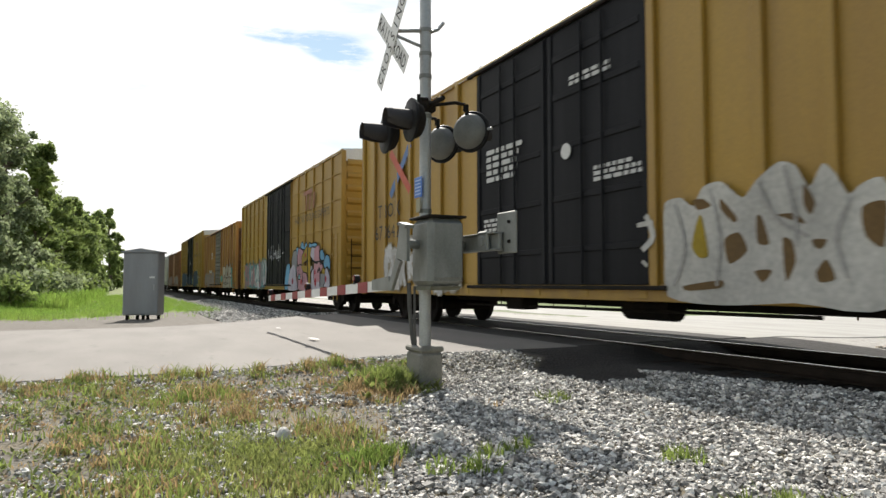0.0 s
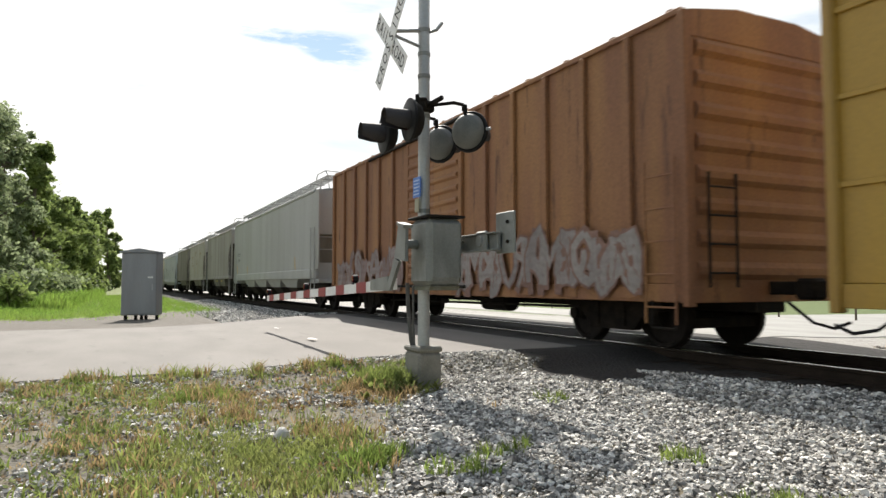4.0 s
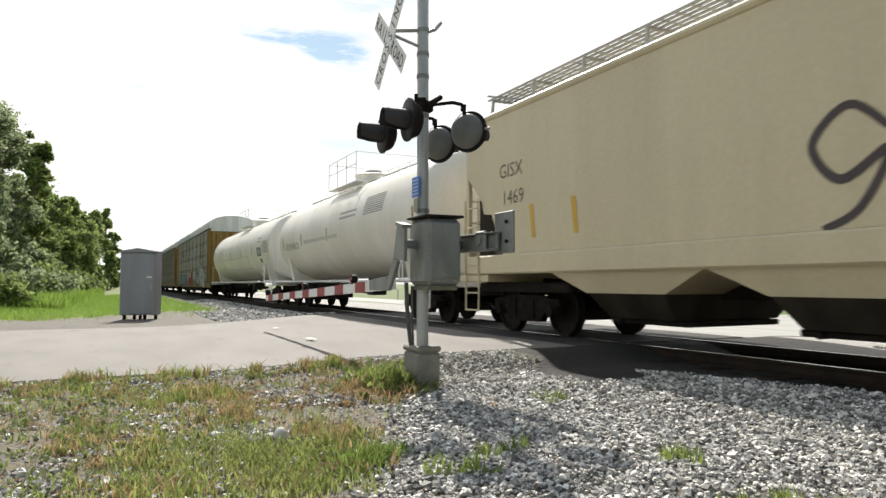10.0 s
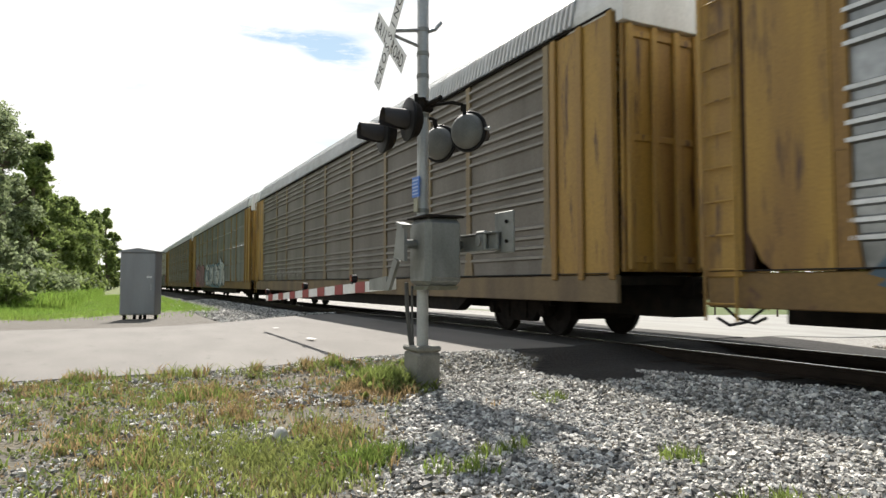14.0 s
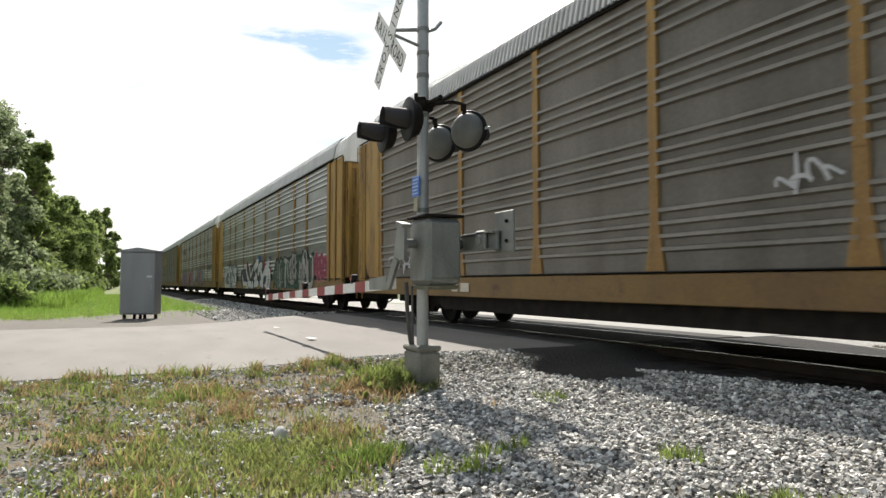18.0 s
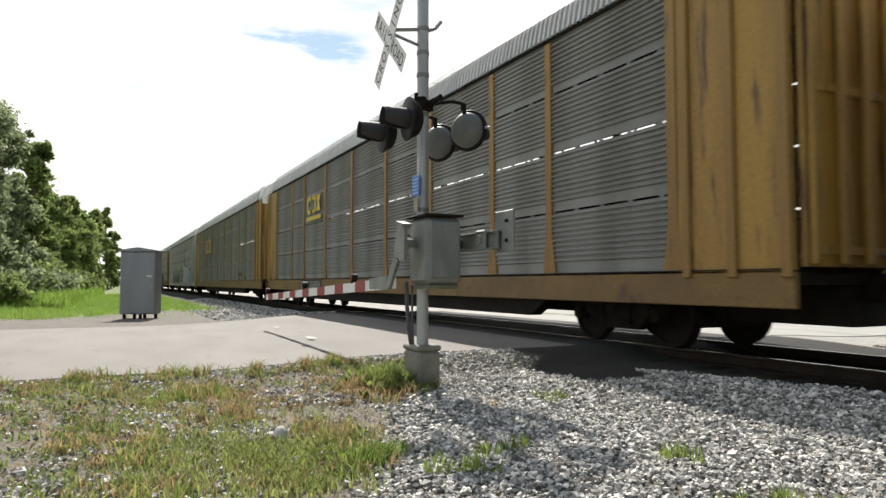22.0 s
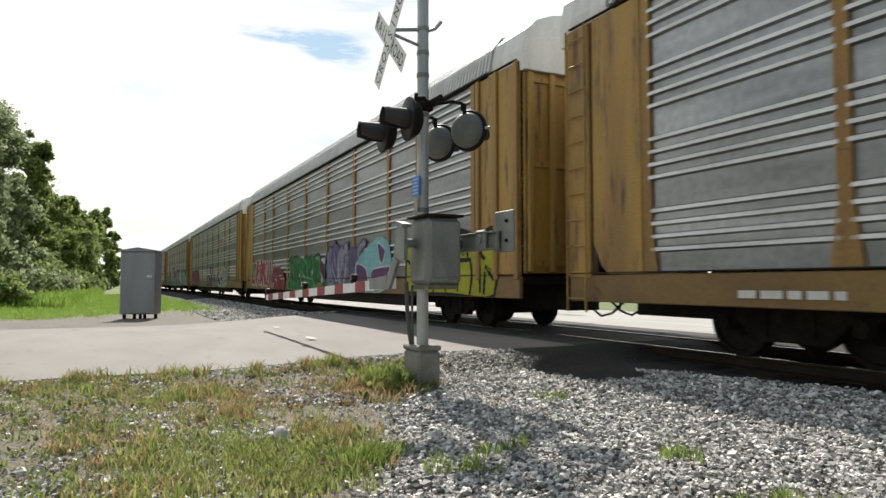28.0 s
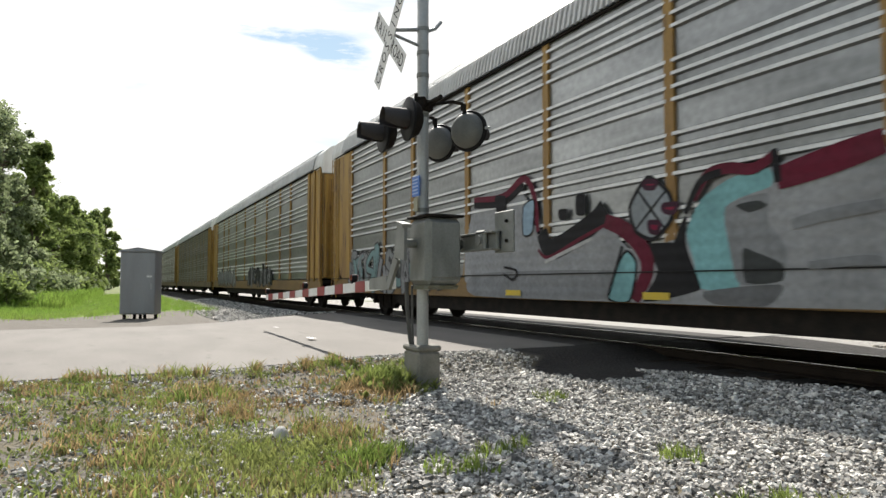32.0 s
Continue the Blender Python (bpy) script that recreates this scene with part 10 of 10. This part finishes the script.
for k in range(5200):
    y = rg.uniform(-6.0, 5.4)
    x = road_half(y)[1] + 0.05 + abs(rg.gauss(0, 0.22))
    d, s = in_reach(x, y)
    if d > 3.2 and abs(s) < 0.74 * d + 0.4 and noise.noise((y * 1.3, 2.0, 8)) > -0.15:
        spots.append((x, y, ground_height(x, y) + rg.uniform(-0.004, 0.012)))
stones("gravel", spots, 0.0148, 3, "pale crushed granite gravel beside the track")
# dusty stones in the bed under the rails and on the shoulder beyond the road
spots = []
for k in range(16000):
    x, y = rg.uniform(-7.3, 3.5), TRACK_Y + rg.uniform(3.6, 6.2)
    if in_reach(x, y)[0] > 2.5 and under_road(x, y) < 0.1 and abs(abs(y - TRACK_Y) - 0.7525) > 0.1:
        spots.append((x, y, ground_height(x, y) + rg.uniform(0.0, 0.02)))
for k in range(16000):
    x, y = -21.3 - 30 * rg.random() ** 1.6, TRACK_Y - 1.6 - 3.4 * rg.random() ** 1.3
    if rg.random() < 0.9:
        spots.append((x, y, ground_height(x, y) + rg.uniform(0.0, 0.02)))
stones("ballast", spots, 0.028, 4, "grey track ballast around the ties")


def blades(name, tufts, material, label, seed):
    """Grass blades: (x, y, count, length, spread) tufts."""
    r = np.random.default_rng(seed)
    out = []
    for x, y, n, length, spread in tufts:
        a = r.uniform(0, 6.283, n)
        px, py = x + r.normal(0, spread, n), y + r.normal(0, spread, n)
        pz = np.full(n, ground_height(x, y) - 0.01)
        ln = length * r.uniform(0.45, 1.2, n)
        lean = r.uniform(0.1, 0.8, n) * ln
        dx, dy = np.cos(a), np.sin(a)
        b = r.uniform(0, 6.283, n)
        w = 0.0045 * (1 + length * 3) * r.uniform(0.6, 1.3, n)
        wx, wy = np.cos(b) * w, np.sin(b) * w
        p0 = np.stack([px - wx, py - wy, pz], 1)
        p1 = np.stack([px + wx, py + wy, pz], 1)
        m0 = np.stack([px + dx * lean * 0.35 - wx * 0.8, py + dy * lean * 0.35 - wy * 0.8, pz + ln * 0.6], 1)
        m1 = np.stack([px + dx * lean * 0.35 + wx * 0.8, py + dy * lean * 0.35 + wy * 0.8, pz + ln * 0.6], 1)
        t = np.stack([px + dx * lean, py + dy * lean, pz + ln * 0.92], 1)
        t2 = t + np.stack([wx * 0.1, wy * 0.1, w * 0], 1)
        out.append(np.stack([p0, p1, m1, m0, m0, m1, t2, t], 1).reshape(-1, 3))
    return tagged(new(name, quads_mesh(name, np.concatenate(out), material)), label, "grass", kind="stuff")


green, dry = [], []
for k in range(56000):
    x, y = rg.uniform(-10.2, 0.5), rg.uniform(-6.5, 4.6)
    d, s = in_reach(x, y)
    if d < 3.2 or abs(s) > 0.74 * d + 0.4 or under_road(x, y) > 0.3:
        continue
    edge = y - (3.2 - 0.50 * (x + 7.5))
    w = noise.noise((x * 0.75, y * 0.75, 50)) + 0.5 * noise.noise((x * 2.2, y * 2.2, 51))
    chance = (0.06 + 1.05 * smoothstep(-0.05, 0.35, w + 0.06)) * smoothstep(0.35, -0.35, edge + 0.35 * noise.noise((x * 1.2, y * 1.2, 5)))
    chance *= 1 - 0.65 * stony(x, y)
    if edge > 0.2:
        chance = 0.012 if w > 0.28 else 0.0
    if rg.random() > chance * 0.42:
        continue
    brown = math.exp(-((x + 6.7) ** 2 + (y - 2.2) ** 2) / 1.6) + 0.55 * smoothstep(0.0, 0.4, noise.noise((x * 0.6, y * 0.6, 80)))
    tall = 0.09 + 0.10 * smoothstep(-0.2, 0.5, noise.noise((x * 1.5, y * 1.5, 60))) + 0.06 * math.exp(-((x - PX) ** 2 + (y - PY) ** 2) / 0.8)
    (dry if rg.random() < 0.30 + 0.55 * brown else green).append((x, y, rg.randint(4, 11), tall * rg.uniform(0.45, 1.2), 0.045))
for k in range(3500):
    x, y = rg.uniform(-10.0, 0.5), rg.uniform(-6.5, 4.0)
    d, q = in_reach(x, y)
    if d < 3.2 or abs(q) > 0.74 * d + 0.4 or under_road(x, y) > 0.3 or y - (3.2 - 0.50 * (x + 7.5)) > -0.1:
        continue
    dry.append((x, y, 4, 0.05, 0.06))
for k in range(420):
    green.append((-4.75 + rg.gauss(0, 0.55), 1.0 + rg.gauss(0, 0.35), 9, 0.10, 0.05))
# rank growth at the mast's foot and one bright clump on the gravel
for k in range(70):
    green.append((PX + rg.gauss(-0.3, 0.3), PY + rg.gauss(-0.3, 0.2), 14, 0.26, 0.05))
for cx, cy, n in ((-4.55, 1.75, 26), (-4.0, 2.1, 10), (-4.35, 2.65, 8), (-3.6, 3.6, 8), (-2.6, 3.4, 9), (-6.0, 4.3, 6)):
    for k in range(n):
        green.append((cx + rg.gauss(0, 0.10), cy + rg.gauss(0, 0.10), 14, 0.13, 0.04))
# tufts along the road's near edge
for k in range(150):
    y = rg.uniform(-6.0, 3.4)
    x = road_half(y)[1] + 0.12 + abs(rg.gauss(0, 0.25))
    if in_reach(x, y)[0] > 3.2 and noise.noise((y * 1.7, 5.0, 1)) > -0.05:
        for j in range(3):
            (green if rg.random() < 0.6 else dry).append((x + rg.gauss(0, 0.06), y + rg.gauss(0, 0.06), 12, rg.uniform(0.10, 0.20), 0.04))


def weeds(name, spots, material, label, seed):
    """Low broad-leaved weeds: rosettes of small upturned leaves (x, y, leaves, reach)."""
    r = np.random.default_rng(seed)
    out = []
    for x, y, n, reach in spots:
        a = r.uniform(0, 6.283, n)
        d = np.stack([np.cos(a), np.sin(a), r.uniform(0.15, 1.1, n)], 1)
        root = np.array([x, y, ground_height(x, y)]) + np.stack([r.normal(0, reach * 0.5, n), r.normal(0, reach * 0.5, n), r.uniform(0, reach * 0.4, n)], 1)
        ln = (reach * r.uniform(0.4, 1.0, n))[:, None]
        side = np.stack([-np.sin(a), np.cos(a), r.uniform(-0.4, 0.4, n)], 1) * ln * 0.28
        mid = root + d * ln * 0.5
        out.append(np.stack([root, mid + side, root + d * ln, mid - side], 1).reshape(-1, 3))
    return tagged(new(name, quads_mesh(name, np.concatenate(out), material)), label, "weeds", kind="stuff")


low_weeds, brown_weeds = [], []
for k in range(9000):
    x, y = rg.uniform(-10.2, -2.0), rg.uniform(-6.5, 4.2)
    d, q = in_reach(x, y)
    if d < 3.2 or abs(q) > 0.74 * d + 0.4 or under_road(x, y) > 0.3 or y - (3.2 - 0.50 * (x + 7.5)) > -0.15:
        continue
    w = noise.noise((x * 0.9, y * 0.9, 33)) + 0.5 * noise.noise((x * 3.1, y * 3.1, 34))
    if w > -0.12:
        brown = math.exp(-((x + 6.9) ** 2 + (y - 2.2) ** 2) / 1.2) + 0.5 * smoothstep(0.1, 0.5, noise.noise((x * 0.8, y * 0.8, 35)))
        (brown_weeds if rg.random() < 0.15 + 0.6 * brown else low_weeds).append((x, y, rg.randint(5, 12), rg.uniform(0.025, 0.07)))
for k in range(130):
    low_weeds.append((PX + rg.gauss(-0.25, 0.28), PY + rg.gauss(-0.4, 0.22), 14, rg.uniform(0.07, 0.16)))
weeds("low_weeds", low_weeds, M["weed"], "low olive-green weeds among the grass", 21)
weeds("withered_weeds", brown_weeds, M["weed_brown"], "withered reddish-brown weeds beside the mast", 22)
blades("green_grass", green, M["grass"], "patchy green grass among stones", 11)
blades("dry_grass", dry, M["grass_dry"], "dry straw-coloured grass beside the road", 12)
far = []
for k in range(7000):
    x = -27 - 60 * rg.random() ** 1.5
    y = rg.uniform(-7.5, 4.2)
    if x > -32.4 + 2.0 * noise.noise((y * 0.6, 3, 1)) and rg.random() < 0.985 or abs(x + 26) < 1.6 and abs(y - 1.1) < 1.3:
        continue
    far.append((x, y, 9, 0.24 + 0.30 * smoothstep(-2.0, -5.5, y) * rg.random(), 0.22))
for k in range(2600):
    x = -44 - 60 * rg.random() ** 1.3
    y = -4.2 + (-x - 44) * 0.028 + rg.uniform(-1.2, 1.6)
    far.append((x, y, 9, rg.uniform(0.5, 1.15), 0.3))
blades("verge_grass", far, M["grass_lush"], "lush green grass on the verge beyond the road", 13)
stone = thing("pale_stone", "pale concrete lump in the grass", "stone", pose(-5.43, 1.24, ground_height(-5.43, 1.24)))
bm = bmesh.new()
bmesh.ops.create_icosphere(bm, subdivisions=2, radius=0.06)
for v in bm.verts:
    v.co *= 1 + 0.25 * noise.noise(v.co * 14)
    v.co.z = v.co.z * 1.15 + 0.05
me = bpy.data.meshes.new("lump")
bm.to_mesh(me)
bm.free()
me.materials.append(paint((0.52, 0.50, 0.46)))
part("lump", me, None, stone)


# ---- what moves: every car along the track, every wheelset about its axle ----
def motions():
    for car, x0 in CARS:
        walk(car, [(t, pose(x0 + SPEED * t, TRACK_Y, 0)) for t in (0, 8, 16, 24, 32)])
    last = frame(DUR) - 1
    for k in (-1, 1):
        rows = [(i / FPS, pose(k * 0.89, 0, WR, 0, math.degrees(SPEED / WR * i / FPS), 0)) for i in range(last + 1)]
        first = WHEELS[k][0]
        walk(first, rows)
        keyed = first.animation_data
        for w in WHEELS[k][1:]:
            w.rotation_mode = "QUATERNION"
            w.animation_data_create()
            w.animation_data.action = keyed.action
            w.animation_data.action_slot = keyed.action_slot


motions()
